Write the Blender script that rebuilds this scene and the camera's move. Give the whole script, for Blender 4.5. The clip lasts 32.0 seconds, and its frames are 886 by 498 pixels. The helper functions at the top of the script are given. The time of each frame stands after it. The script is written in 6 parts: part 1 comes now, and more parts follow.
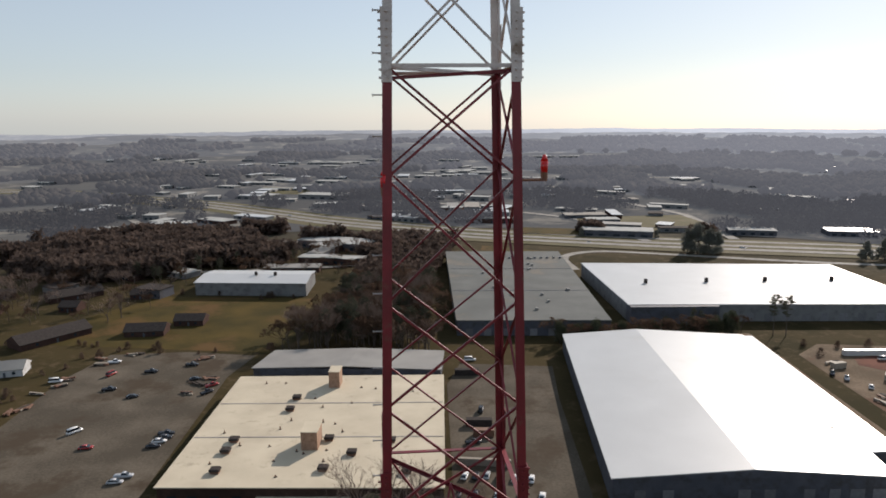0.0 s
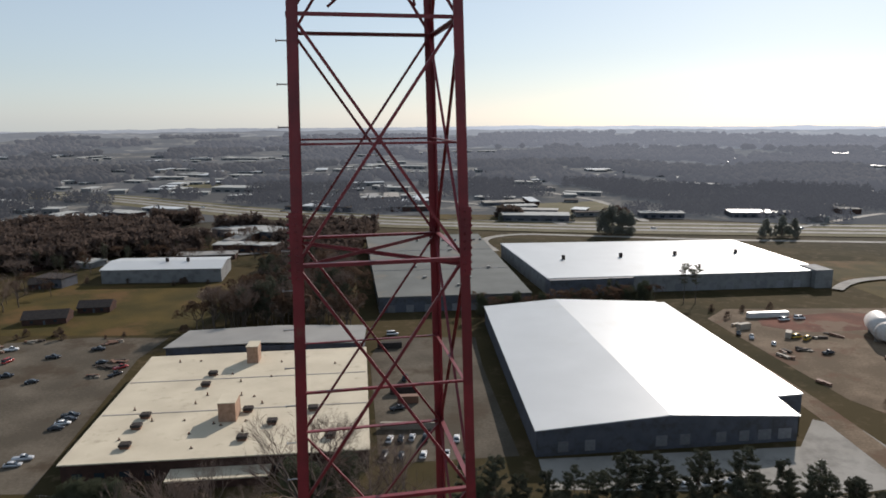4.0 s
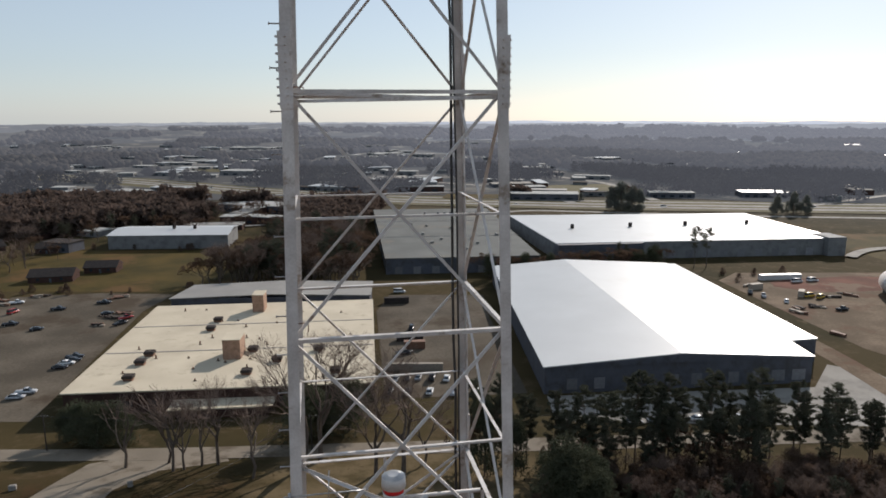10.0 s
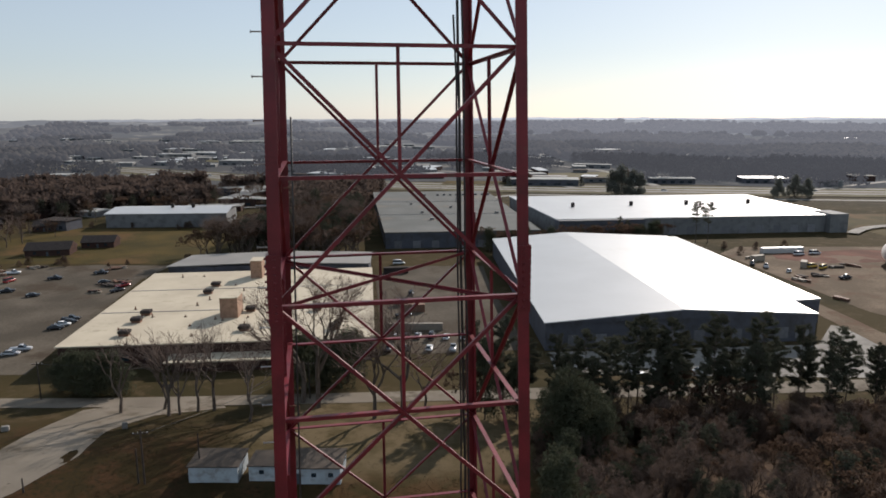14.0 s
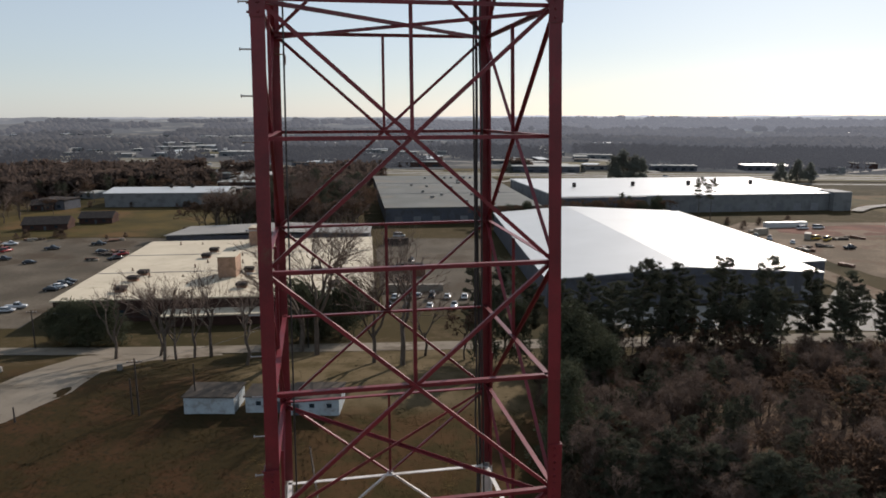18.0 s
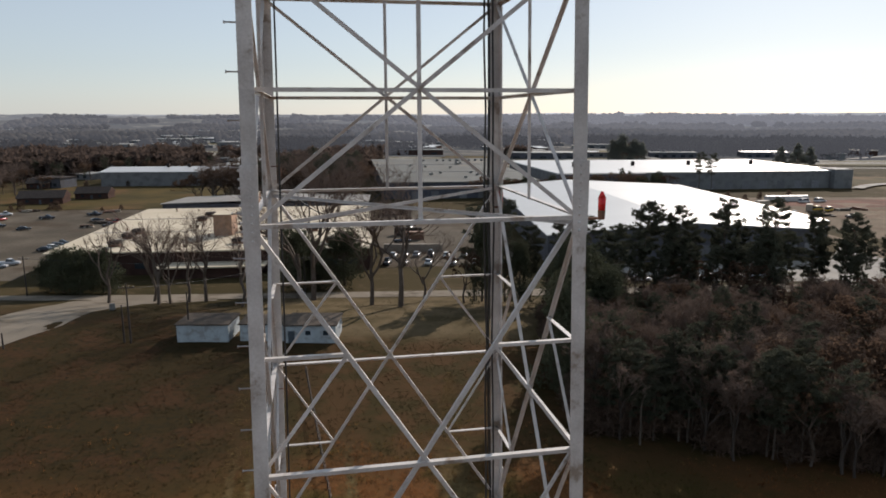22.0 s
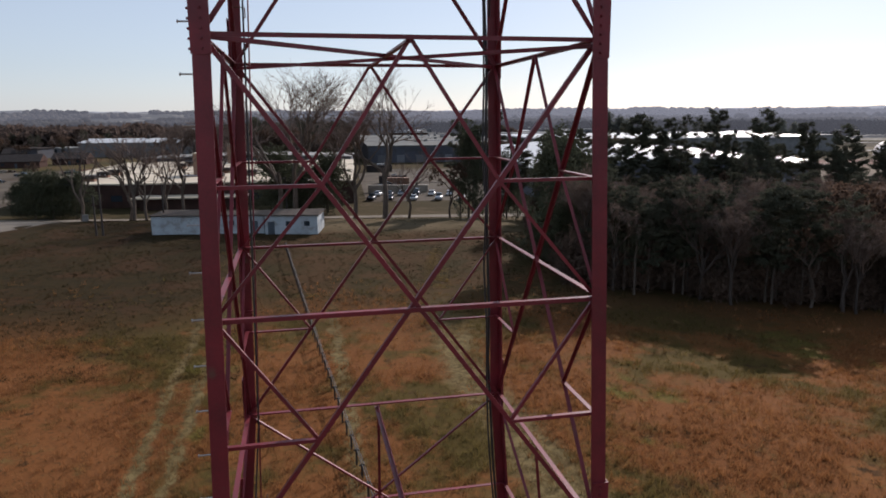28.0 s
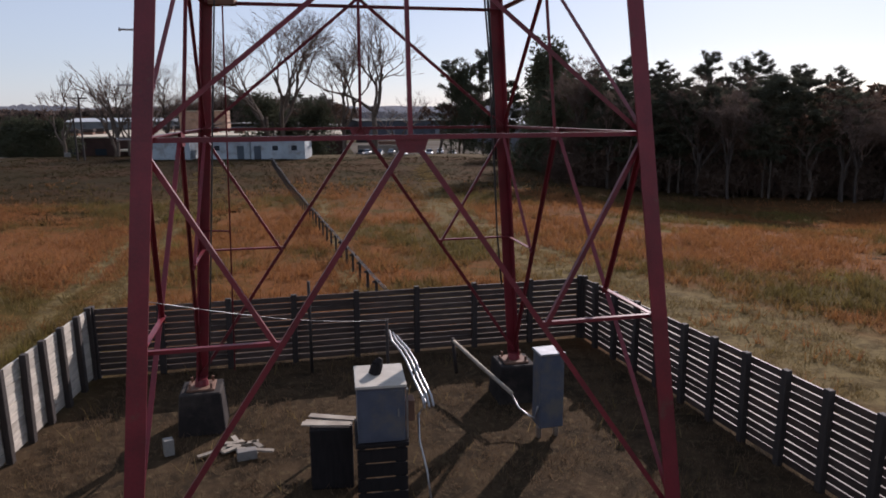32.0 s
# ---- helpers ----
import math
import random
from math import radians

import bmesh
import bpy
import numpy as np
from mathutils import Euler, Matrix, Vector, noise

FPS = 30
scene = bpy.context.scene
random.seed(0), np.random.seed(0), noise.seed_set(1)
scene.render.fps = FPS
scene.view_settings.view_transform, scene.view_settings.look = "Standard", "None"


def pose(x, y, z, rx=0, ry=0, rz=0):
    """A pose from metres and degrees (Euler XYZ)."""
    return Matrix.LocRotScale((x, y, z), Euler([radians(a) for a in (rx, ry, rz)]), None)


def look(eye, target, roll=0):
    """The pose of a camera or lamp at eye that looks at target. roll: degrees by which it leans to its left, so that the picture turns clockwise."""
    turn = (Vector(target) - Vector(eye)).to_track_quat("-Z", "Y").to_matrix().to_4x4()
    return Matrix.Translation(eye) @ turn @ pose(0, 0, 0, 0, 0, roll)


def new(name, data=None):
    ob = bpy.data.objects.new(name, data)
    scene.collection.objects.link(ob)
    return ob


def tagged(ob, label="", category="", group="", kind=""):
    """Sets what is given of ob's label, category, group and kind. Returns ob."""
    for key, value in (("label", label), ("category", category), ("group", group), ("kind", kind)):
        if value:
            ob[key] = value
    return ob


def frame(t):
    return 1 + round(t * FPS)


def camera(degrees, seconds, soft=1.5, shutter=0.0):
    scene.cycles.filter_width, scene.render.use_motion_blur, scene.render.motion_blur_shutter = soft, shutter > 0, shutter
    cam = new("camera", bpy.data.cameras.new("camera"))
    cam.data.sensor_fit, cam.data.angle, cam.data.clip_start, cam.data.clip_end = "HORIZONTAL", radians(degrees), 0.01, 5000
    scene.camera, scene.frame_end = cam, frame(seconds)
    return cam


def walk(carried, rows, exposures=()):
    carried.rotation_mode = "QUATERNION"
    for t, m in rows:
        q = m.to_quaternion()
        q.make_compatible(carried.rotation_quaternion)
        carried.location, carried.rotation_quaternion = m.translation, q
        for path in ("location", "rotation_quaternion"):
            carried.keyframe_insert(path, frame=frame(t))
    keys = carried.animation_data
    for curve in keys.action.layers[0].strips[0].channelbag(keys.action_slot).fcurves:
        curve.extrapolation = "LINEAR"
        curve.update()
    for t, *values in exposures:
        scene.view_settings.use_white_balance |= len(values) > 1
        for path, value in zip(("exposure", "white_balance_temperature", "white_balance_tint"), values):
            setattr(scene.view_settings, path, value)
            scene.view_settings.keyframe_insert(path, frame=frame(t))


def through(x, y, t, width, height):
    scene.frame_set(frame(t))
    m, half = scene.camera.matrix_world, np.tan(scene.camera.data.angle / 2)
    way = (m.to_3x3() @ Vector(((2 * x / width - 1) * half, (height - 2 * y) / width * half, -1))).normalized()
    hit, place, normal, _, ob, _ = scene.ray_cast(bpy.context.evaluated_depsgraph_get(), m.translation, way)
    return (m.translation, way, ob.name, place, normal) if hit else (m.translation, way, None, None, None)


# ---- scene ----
cam = camera(65.14, 32.0, soft=1.75)
# seconds, eye x, y, z, heading to the right, tilt up, lean (degrees)
PATH = [
    (0, 1.26, -11.90, 101.89, -6.42, -10.71, -0.45),
    (1, 1.27, -11.98, 98.68, -3.37, -10.77, -0.36),
    (1.5, 1.26, -12.00, 97.22, -1.67, -10.79, -0.37),
    (2, 1.24, -12.02, 95.74, -0.24, -10.79, -0.41),
    (3, 1.19, -12.02, 92.97, 0.47, -10.78, -0.44),
    (3.5, 1.17, -12.02, 91.48, 0.36, -10.74, -0.42),
    (5.5, 1.14, -12.08, 85.43, 0.01, -10.88, -0.36),
    (6, 1.13, -12.12, 83.90, -0.08, -10.84, -0.35),
    (7, 1.13, -12.21, 80.90, -0.20, -10.84, -0.34),
    (7.5, 1.12, -12.25, 79.36, -0.25, -10.87, -0.34),
    (8, 1.11, -12.29, 77.81, -0.29, -10.88, -0.33),
    (9, 1.09, -12.35, 74.86, -0.36, -10.90, -0.29),
    (10, 1.07, -12.40, 71.79, -0.41, -10.89, -0.22),
    (11, 1.06, -12.45, 68.68, -0.37, -10.90, -0.27),
    (12, 1.07, -12.49, 65.62, -0.43, -10.92, -0.32),
    (13, 1.08, -12.52, 62.58, -0.49, -10.91, -0.28),
    (14, 1.08, -12.53, 59.53, -0.40, -10.95, -0.24),
    (14.5, 1.07, -12.52, 58.00, -0.39, -10.93, -0.22),
    (16.5, 0.92, -12.39, 51.95, -0.35, -10.91, -0.25),
    (17, 0.91, -12.37, 50.42, -0.34, -10.91, -0.26),
    (18, 0.91, -12.32, 47.41, -0.43, -10.91, -0.22),
    (19, 0.93, -12.26, 44.24, -0.49, -10.86, -0.17),
    (20, 0.89, -12.20, 41.31, -0.46, -10.89, -0.19),
    (21, 0.82, -12.17, 38.31, -0.42, -10.93, -0.17),
    (22, 0.80, -12.13, 35.33, -0.32, -10.90, -0.21),
    (23, 0.80, -12.13, 32.37, -0.21, -10.91, -0.24),
    (24, 0.76, -12.13, 29.50, -0.20, -10.87, -0.29),
    (25, 0.73, -12.13, 26.65, -0.20, -10.84, -0.33),
    (25.5, 0.72, -12.12, 25.22, 0.55, -10.80, -0.37),
    (27.5, 0.75, -11.98, 19.42, 0.98, -10.81, -0.44),
    (28, 0.75, -11.98, 18.02, 0.86, -10.89, -0.42),
    (29, 0.74, -11.99, 15.02, 1.29, -10.98, -0.385),
    (30, 0.76, -12.06, 12.25, 1.67, -10.99, -0.36),
    (31, 0.73, -12.03, 9.42, 1.82, -10.99, -0.41),
    (31.5, 0.75, -12.08, 8.00, 1.84, -11.04, -0.44),
    (32, 0.74, -12.15, 7.02, 1.62, -10.98, -0.43),
]


def eye_pose(x, y, z, heading, tilt, lean):
    return pose(x, y, z, 90 + tilt, 0, -heading) @ pose(0, 0, 0, 0, 0, lean)


walk(cam, [(t, eye_pose(*row)) for t, *row in PATH], [(0.0, 0.1, 6950, 15), (3.0, 0.06, 6750, 13), (6.0, 0.04, 6680, 12.5), (13.0, 0.05, 6800, 14), (25.0, 0.04, 6950, 15.5), (28.0, 0.1, 6550, 19), (32.0, 0.06, 6500, 24)])

# ---- light ----
SUN_AZIMUTH, SUN_HEIGHT = radians(29), radians(27)
world = bpy.data.worlds.new("sky")
world.use_nodes = True
scene.world = world
_n, _l = world.node_tree.nodes, world.node_tree.links
_n.clear()
_out = _n.new("ShaderNodeOutputWorld")
_bg = _n.new("ShaderNodeBackground")
_sky = _n.new("ShaderNodeTexSky")
_sky.sky_type, _sky.sun_disc = "NISHITA", False
_sky.sun_elevation, _sky.sun_rotation = SUN_HEIGHT, SUN_AZIMUTH
_sky.altitude, _sky.air_density, _sky.dust_density, _sky.ozone_density = 100, 1.0, 0.35, 3.0
_bg.inputs["Strength"].default_value = 0.093
_tone = _n.new("ShaderNodeHueSaturation")
_tone.inputs["Saturation"].default_value = 0.72
_l.new(_sky.outputs[0], _tone.inputs["Color"])
_haze = _n.new("ShaderNodeMix")
_haze.data_type = "RGBA"
_haze.inputs["Factor"].default_value = 0.38
_haze.inputs["B"].default_value = (5.9, 7.6, 9.1, 1)
_l.new(_tone.outputs[0], _haze.inputs["A"])
_l.new(_haze.outputs["Result"], _bg.inputs["Color"])
_l.new(_bg.outputs[0], _out.inputs["Surface"])

sun_data = bpy.data.lights.new("sun", "SUN")
sun_data.energy, sun_data.angle, sun_data.color = 4.9, radians(0.6), (1.0, 0.95, 0.88)
sun = new("sun", sun_data)
sun.matrix_world = look((0, 0, 0), (-math.sin(SUN_AZIMUTH) * math.cos(SUN_HEIGHT), -math.cos(SUN_AZIMUTH) * math.cos(SUN_HEIGHT), -math.sin(SUN_HEIGHT)))

# ---- materials ----
def material(name, base, dark=None, scale=3.0, fine=40.0, rough=0.8, metal=0.0, bump=0.15, amount=0.5, spread=0.0, stretch=(1, 1, 1), spec=0.5, stain=None, stain_scale=0.4, edges=(0.35, 0.7), leaf=0.0, through=0.0):
    """base and dark colours mixed by two sizes of noise, fine relief, colour that varies from object to object by spread, and patches of stain."""
    m = bpy.data.materials.new(name)
    m.use_nodes = True
    n, l = m.node_tree.nodes, m.node_tree.links
    b = n["Principled BSDF"]
    b.inputs["Roughness"].default_value, b.inputs["Metallic"].default_value = rough, metal
    b.inputs["Specular IOR Level"].default_value = spec
    dark = dark or tuple(c * 0.6 for c in base)
    geo = n.new("ShaderNodeNewGeometry")
    mp = n.new("ShaderNodeMapping")
    mp.inputs["Scale"].default_value = stretch
    l.new(geo.outputs["Position"], mp.inputs["Vector"])
    big, small = n.new("ShaderNodeTexNoise"), n.new("ShaderNodeTexNoise")
    big.inputs["Scale"].default_value, big.inputs["Detail"].default_value = scale, 5
    small.inputs["Scale"].default_value, small.inputs["Detail"].default_value = fine, 3
    l.new(mp.outputs[0], big.inputs["Vector"]), l.new(mp.outputs[0], small.inputs["Vector"])
    add = n.new("ShaderNodeMath")
    add.operation = "MULTIPLY_ADD"
    l.new(small.outputs["Fac"], add.inputs[0])
    add.inputs[1].default_value = 0.45
    l.new(big.outputs["Fac"], add.inputs[2])
    ramp = n.new("ShaderNodeMapRange")
    ramp.inputs["From Min"].default_value, ramp.inputs["From Max"].default_value = 0.5, 0.95
    ramp.inputs["To Max"].default_value = amount * 2
    l.new(add.outputs[0], ramp.inputs["Value"])
    mix = n.new("ShaderNodeMix")
    mix.data_type = "RGBA"
    mix.inputs["A"].default_value, mix.inputs["B"].default_value = (*base, 1), (*dark, 1)
    l.new(ramp.outputs[0], mix.inputs["Factor"])
    col = mix.outputs["Result"]
    if stain:
        st = n.new("ShaderNodeTexNoise")
        st.inputs["Scale"].default_value, st.inputs["Detail"].default_value, st.inputs["Roughness"].default_value = stain_scale, 6, 0.65
        l.new(mp.outputs[0], st.inputs["Vector"])
        sr = n.new("ShaderNodeMapRange")
        sr.interpolation_type = "SMOOTHSTEP"
        sr.inputs["From Min"].default_value, sr.inputs["From Max"].default_value = edges[0] + 0.1, edges[1]
        l.new(st.outputs["Fac"], sr.inputs["Value"])
        m2 = n.new("ShaderNodeMix")
        m2.data_type = "RGBA"
        m2.inputs["B"].default_value = (*stain, 1)
        l.new(sr.outputs[0], m2.inputs["Factor"]), l.new(col, m2.inputs["A"])
        col = m2.outputs["Result"]
    if spread:
        info = n.new("ShaderNodeObjectInfo")
        hs = n.new("ShaderNodeHueSaturation")
        mr = n.new("ShaderNodeMapRange")
        mr.inputs["To Min"].default_value, mr.inputs["To Max"].default_value = 1 - spread, 1 + spread
        l.new(info.outputs["Random"], mr.inputs["Value"]), l.new(mr.outputs[0], hs.inputs["Value"]), l.new(col, hs.inputs["Color"])
        col = hs.outputs[0]
    if leaf:
        rpi = n.new("ShaderNodeHueSaturation")
        mr = n.new("ShaderNodeMapRange")
        mr.inputs["To Min"].default_value, mr.inputs["To Max"].default_value = 1 - leaf, 1 + leaf
        l.new(geo.outputs["Random Per Island"], mr.inputs["Value"]), l.new(mr.outputs[0], rpi.inputs["Value"]), l.new(col, rpi.inputs["Color"])
        col = rpi.outputs[0]
    l.new(col, b.inputs["Base Color"])
    if bump:
        bp = n.new("ShaderNodeBump")
        bp.inputs["Strength"].default_value, bp.inputs["Distance"].default_value = bump, 0.02
        l.new(small.outputs["Fac"], bp.inputs["Height"]), l.new(bp.outputs[0], b.inputs["Normal"])
    if through:
        tl, ms = n.new("ShaderNodeBsdfTranslucent"), n.new("ShaderNodeMixShader")
        ms.inputs["Fac"].default_value = through
        l.new(col, tl.inputs["Color"]), l.new(b.outputs[0], ms.inputs[1]), l.new(tl.outputs[0], ms.inputs[2])
        l.new(ms.outputs[0], n["Material Output"].inputs["Surface"])
    return m


RED = material("red_paint", (0.19, 0.02, 0.029), (0.11, 0.015, 0.021), 2.0, 30, 0.42, bump=0.1, stain=(0.12, 0.05, 0.04), stain_scale=2.5, edges=(0.5, 0.75), spread=0.12, spec=0.4)
WHITE = material("white_paint", (0.62, 0.59, 0.57), (0.4, 0.37, 0.35), 2.0, 30, 0.5, bump=0.1, stain=(0.25, 0.2, 0.16), stain_scale=1.6, edges=(0.46, 0.68), spread=0.08)
STEEL = material("galvanised_steel", (0.5, 0.5, 0.5), (0.3, 0.3, 0.31), 4, 60, 0.4, metal=0.9, bump=0.05)
CABLE = material("black_cable", (0.02, 0.02, 0.022), (0.03, 0.03, 0.03), 4, 60, 0.5, bump=0)
LENS = material("red_lens", (0.65, 0.015, 0.02), (0.45, 0.01, 0.01), 8, 60, 0.15, bump=0)
CONCRETE = material("concrete", (0.262, 0.246, 0.223), (0.169, 0.154, 0.139), 0.6, 20, 0.9, stain=(0.123, 0.115, 0.1), stain_scale=0.5, edges=(0.45, 0.8), spec=0.25)
OLD_CONCRETE = material("weathered_concrete", (0.06, 0.043, 0.034), (0.026, 0.02, 0.017), 2, 25, 0.9, stain=(0.1, 0.085, 0.07), stain_scale=1.5, spec=0.25)
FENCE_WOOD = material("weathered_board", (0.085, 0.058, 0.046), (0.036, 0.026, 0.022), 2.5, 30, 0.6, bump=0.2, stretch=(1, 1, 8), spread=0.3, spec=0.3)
POST_WOOD = material("post_wood", (0.042, 0.03, 0.025), (0.022, 0.017, 0.015), 3, 40, 0.8, bump=0.3, stretch=(6, 6, 1), spread=0.2)
PALE_WOOD = material("pale_lumber", (0.354, 0.308, 0.246), (0.216, 0.177, 0.139), 3, 40, 0.8, spread=0.25)
# pier concrete darkened: the backlit shade is put into its colour
SHADED_CONCRETE = material("shaded_concrete", (0.03, 0.024, 0.022), (0.014, 0.012, 0.012), 2, 25, 0.9, stain=(0.05, 0.04, 0.034), stain_scale=1.5, spec=0.2)
# timber made near black, with the shade on the yard's front faces in its colour
SHADE_DARK = material("shade_dark_timber", (0.02, 0.016, 0.016), (0.012, 0.01, 0.01), 3, 40, 0.85, bump=0.3, stretch=(6, 6, 1), spread=0.2, spec=0.2)
CABINET = material("cabinet_paint", (0.085, 0.095, 0.125), (0.06, 0.068, 0.09), 3, 40, 0.55, stain=(0.12, 0.11, 0.1), stain_scale=2, spec=0.25)
CABINET_TOP = material("cabinet_lid_paint", (0.477, 0.447, 0.385), (0.347, 0.316, 0.269), 3, 40, 0.6)
BROWN_ROOF = material("cream_membrane_roof", (0.524, 0.454, 0.339), (0.416, 0.354, 0.262), 0.1, 6, 0.85, bump=0.1, stain=(0.277, 0.231, 0.162), stain_scale=0.22, edges=(0.46, 0.8))
BRICK = material("dark_brick", (0.075, 0.042, 0.034), (0.045, 0.028, 0.024), 0.5, 12, 0.9, spec=0.08)
RUST_BRICK = material("orange_unit_cladding", (0.366, 0.227, 0.155), (0.261, 0.155, 0.103), 0.6, 8, 0.8, stain=(0.22, 0.13, 0.08), stain_scale=0.8)
METAL_ROOF = material("white_metal_roof", (0.48, 0.483, 0.478), (0.43, 0.433, 0.428), 0.06, 3, 0.38, bump=0.02, spec=0.6, stain=(0.415, 0.409, 0.389), stain_scale=0.05, edges=(0.45, 0.8))
WALL_GREY = material("grey_metal_wall", (0.095, 0.1, 0.12), (0.065, 0.07, 0.085), 0.2, 5, 0.6, stain=(0.06, 0.058, 0.06), stain_scale=0.3, spec=0.25)
WALL_PALE = material("pale_block_wall", (0.2, 0.205, 0.205), (0.15, 0.153, 0.155), 0.2, 5, 0.8, spec=0.2, stain=(0.12, 0.12, 0.12), stain_scale=0.25)
GRAVEL_ROOF = material("gravel_roof", (0.37, 0.346, 0.309), (0.27, 0.246, 0.222), 0.08, 4, 0.95, stain=(0.246, 0.222, 0.197), stain_scale=0.05, spec=0.08)
TEAL_ROOF = material("weathered_grey_roof", (0.15, 0.153, 0.145), (0.1, 0.105, 0.1), 0.06, 3, 0.9, stain=(0.19, 0.165, 0.135), stain_scale=0.03, edges=(0.42, 0.7), spec=0.1)
HUT_WALL = material("hut_paint", (0.42, 0.47, 0.5), (0.32, 0.36, 0.385), 0.8, 8, 0.8, stain=(0.25, 0.25, 0.24), stain_scale=0.7, spec=0.2)
HUT_ROOF = material("tarred_hut_roof", (0.1, 0.08, 0.065), (0.06, 0.05, 0.042), 0.6, 8, 0.9, spec=0.1)
GREY_ROOF = material("grey_metal_roof", (0.27, 0.26, 0.24), (0.21, 0.2, 0.19), 0.1, 4, 0.7, spec=0.2)
WHITE_WALL = material("white_block_wall", (0.496, 0.504, 0.512), (0.384, 0.384, 0.384), 0.8, 12, 0.8, stain=(0.288, 0.28, 0.264), stain_scale=0.5)
DOOR = material("dark_door", (0.06, 0.08, 0.1), (0.04, 0.05, 0.06), 1, 20, 0.6)
DOCK_DOOR = material("grey_dock_door", (0.17, 0.175, 0.185), (0.12, 0.12, 0.13), 1, 20, 0.6, spread=0.3)
GLASS = material("window_glass", (0.03, 0.04, 0.05), (0.02, 0.03, 0.04), 1, 20, 0.08, bump=0)
SHINGLE = material("dark_shingle", (0.06, 0.05, 0.046), (0.035, 0.03, 0.028), 1, 12, 0.9, spec=0.08)
ROAD_GREY = material("pale_road", (0.262, 0.246, 0.223), (0.208, 0.193, 0.169), 0.08, 5, 0.9, stain=(0.154, 0.142, 0.127), stain_scale=0.12, spec=0.25)
GRAVEL = material("gravel_lot_surface", (0.125, 0.104, 0.08), (0.07, 0.058, 0.044), 0.05, 1.2, 0.95, amount=0.7, stain=(0.062, 0.046, 0.032), stain_scale=0.04, edges=(0.4, 0.64), spec=0.08)
DIRT = material("bare_dirt", (0.185, 0.135, 0.094), (0.1, 0.072, 0.047), 0.07, 1.2, 0.95, amount=0.7, stain=(0.11, 0.065, 0.042), stain_scale=0.05, edges=(0.42, 0.62), spec=0.08)
LAWN = material("winter_lawn", (0.088, 0.06, 0.018), (0.045, 0.036, 0.012), 0.05, 1.5, 0.95, amount=0.6, stain=(0.1, 0.058, 0.024), stain_scale=0.03, edges=(0.4, 0.66), spec=0.08)
BARK = material("tree_bark", (0.14, 0.11, 0.09), (0.07, 0.055, 0.045), 2, 25, 0.9, stretch=(3, 3, 0.6), spec=0.08)
TWIG = material("bare_twigs", (0.26, 0.19, 0.155), (0.16, 0.12, 0.1), 2, 10, 0.9, bump=0, through=0.2, spec=0.08)
NEEDLE = material("pine_needles", (0.092, 0.094, 0.066), (0.064, 0.066, 0.047), 0.6, 5, 0.8, bump=0, leaf=0.15, spread=0.25, through=0.25, spec=0.04)
OAK_LEAF = material("dry_oak_leaves", (0.14, 0.09, 0.063), (0.09, 0.059, 0.043), 0.6, 5, 0.8, bump=0, leaf=0.2, spread=0.25, through=0.4, spec=0.04)
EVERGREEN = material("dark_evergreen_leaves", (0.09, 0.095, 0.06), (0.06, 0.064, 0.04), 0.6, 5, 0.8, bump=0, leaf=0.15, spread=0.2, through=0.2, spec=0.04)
# evergreen leaves paled so that their colour holds the haze of distance
HAZED_EVERGREEN = material("hazed_evergreen_leaves", (0.2, 0.205, 0.175), (0.15, 0.155, 0.135), 0.6, 5, 0.8, bump=0, leaf=0.15, spread=0.15, through=0.3, spec=0.04)
WOOD_BARK = material("dark_wood_bark", (0.085, 0.068, 0.058), (0.05, 0.04, 0.035), 2, 25, 0.9, stretch=(3, 3, 0.6), spec=0.04)
WOOD_TWIG = material("dark_wood_twigs", (0.18, 0.13, 0.106), (0.115, 0.085, 0.07), 0.3, 5, 0.9, bump=0, leaf=0.15, spread=0.3, through=0.25, spec=0.04)


def field_colour(n, l, pos):
    """Patches of rust broomsedge, yellow-green grass, straw and dark soil."""
    def tex(scale, detail=5, rough=0.6):
        t = n.new("ShaderNodeTexNoise")
        t.inputs["Scale"].default_value, t.inputs["Detail"].default_value, t.inputs["Roughness"].default_value = scale, detail, rough
        l.new(pos, t.inputs["Vector"])
        return t.outputs["Fac"]

    def mix(v, lo, hi, a, c):
        r, x = n.new("ShaderNodeMapRange"), n.new("ShaderNodeMix")
        r.interpolation_type, x.data_type = "SMOOTHSTEP", "RGBA"
        r.inputs["From Min"].default_value, r.inputs["From Max"].default_value = lo, hi
        l.new(v, r.inputs["Value"]), l.new(r.outputs[0], x.inputs["Factor"])
        for k, s in (("A", a), ("B", c)):
            if isinstance(s, tuple):
                x.inputs[k].default_value = (*s, 1)
            else:
                l.new(s, x.inputs[k])
        return x.outputs["Result"]

    # dull olive turf, rust clumps of broomsedge, yellow-green strips, straw, dark gaps
    c = mix(tex(0.06, 6, 0.68), 0.46, 0.56, (0.2, 0.086, 0.032), (0.092, 0.07, 0.022))
    c = mix(tex(0.16, 6, 0.72), 0.55, 0.64, c, (0.22, 0.1, 0.036))
    c = mix(tex(0.1, 5, 0.66), 0.57, 0.66, c, (0.125, 0.108, 0.028))
    c = mix(tex(0.3, 6, 0.7), 0.58, 0.7, c, (0.17, 0.11, 0.042))
    c = mix(tex(0.5, 5, 0.72), 0.57, 0.7, c, (0.06, 0.037, 0.018))
    return mix(tex(4.0, 4, 0.7), 0.45, 0.8, c, (0.07, 0.042, 0.018))


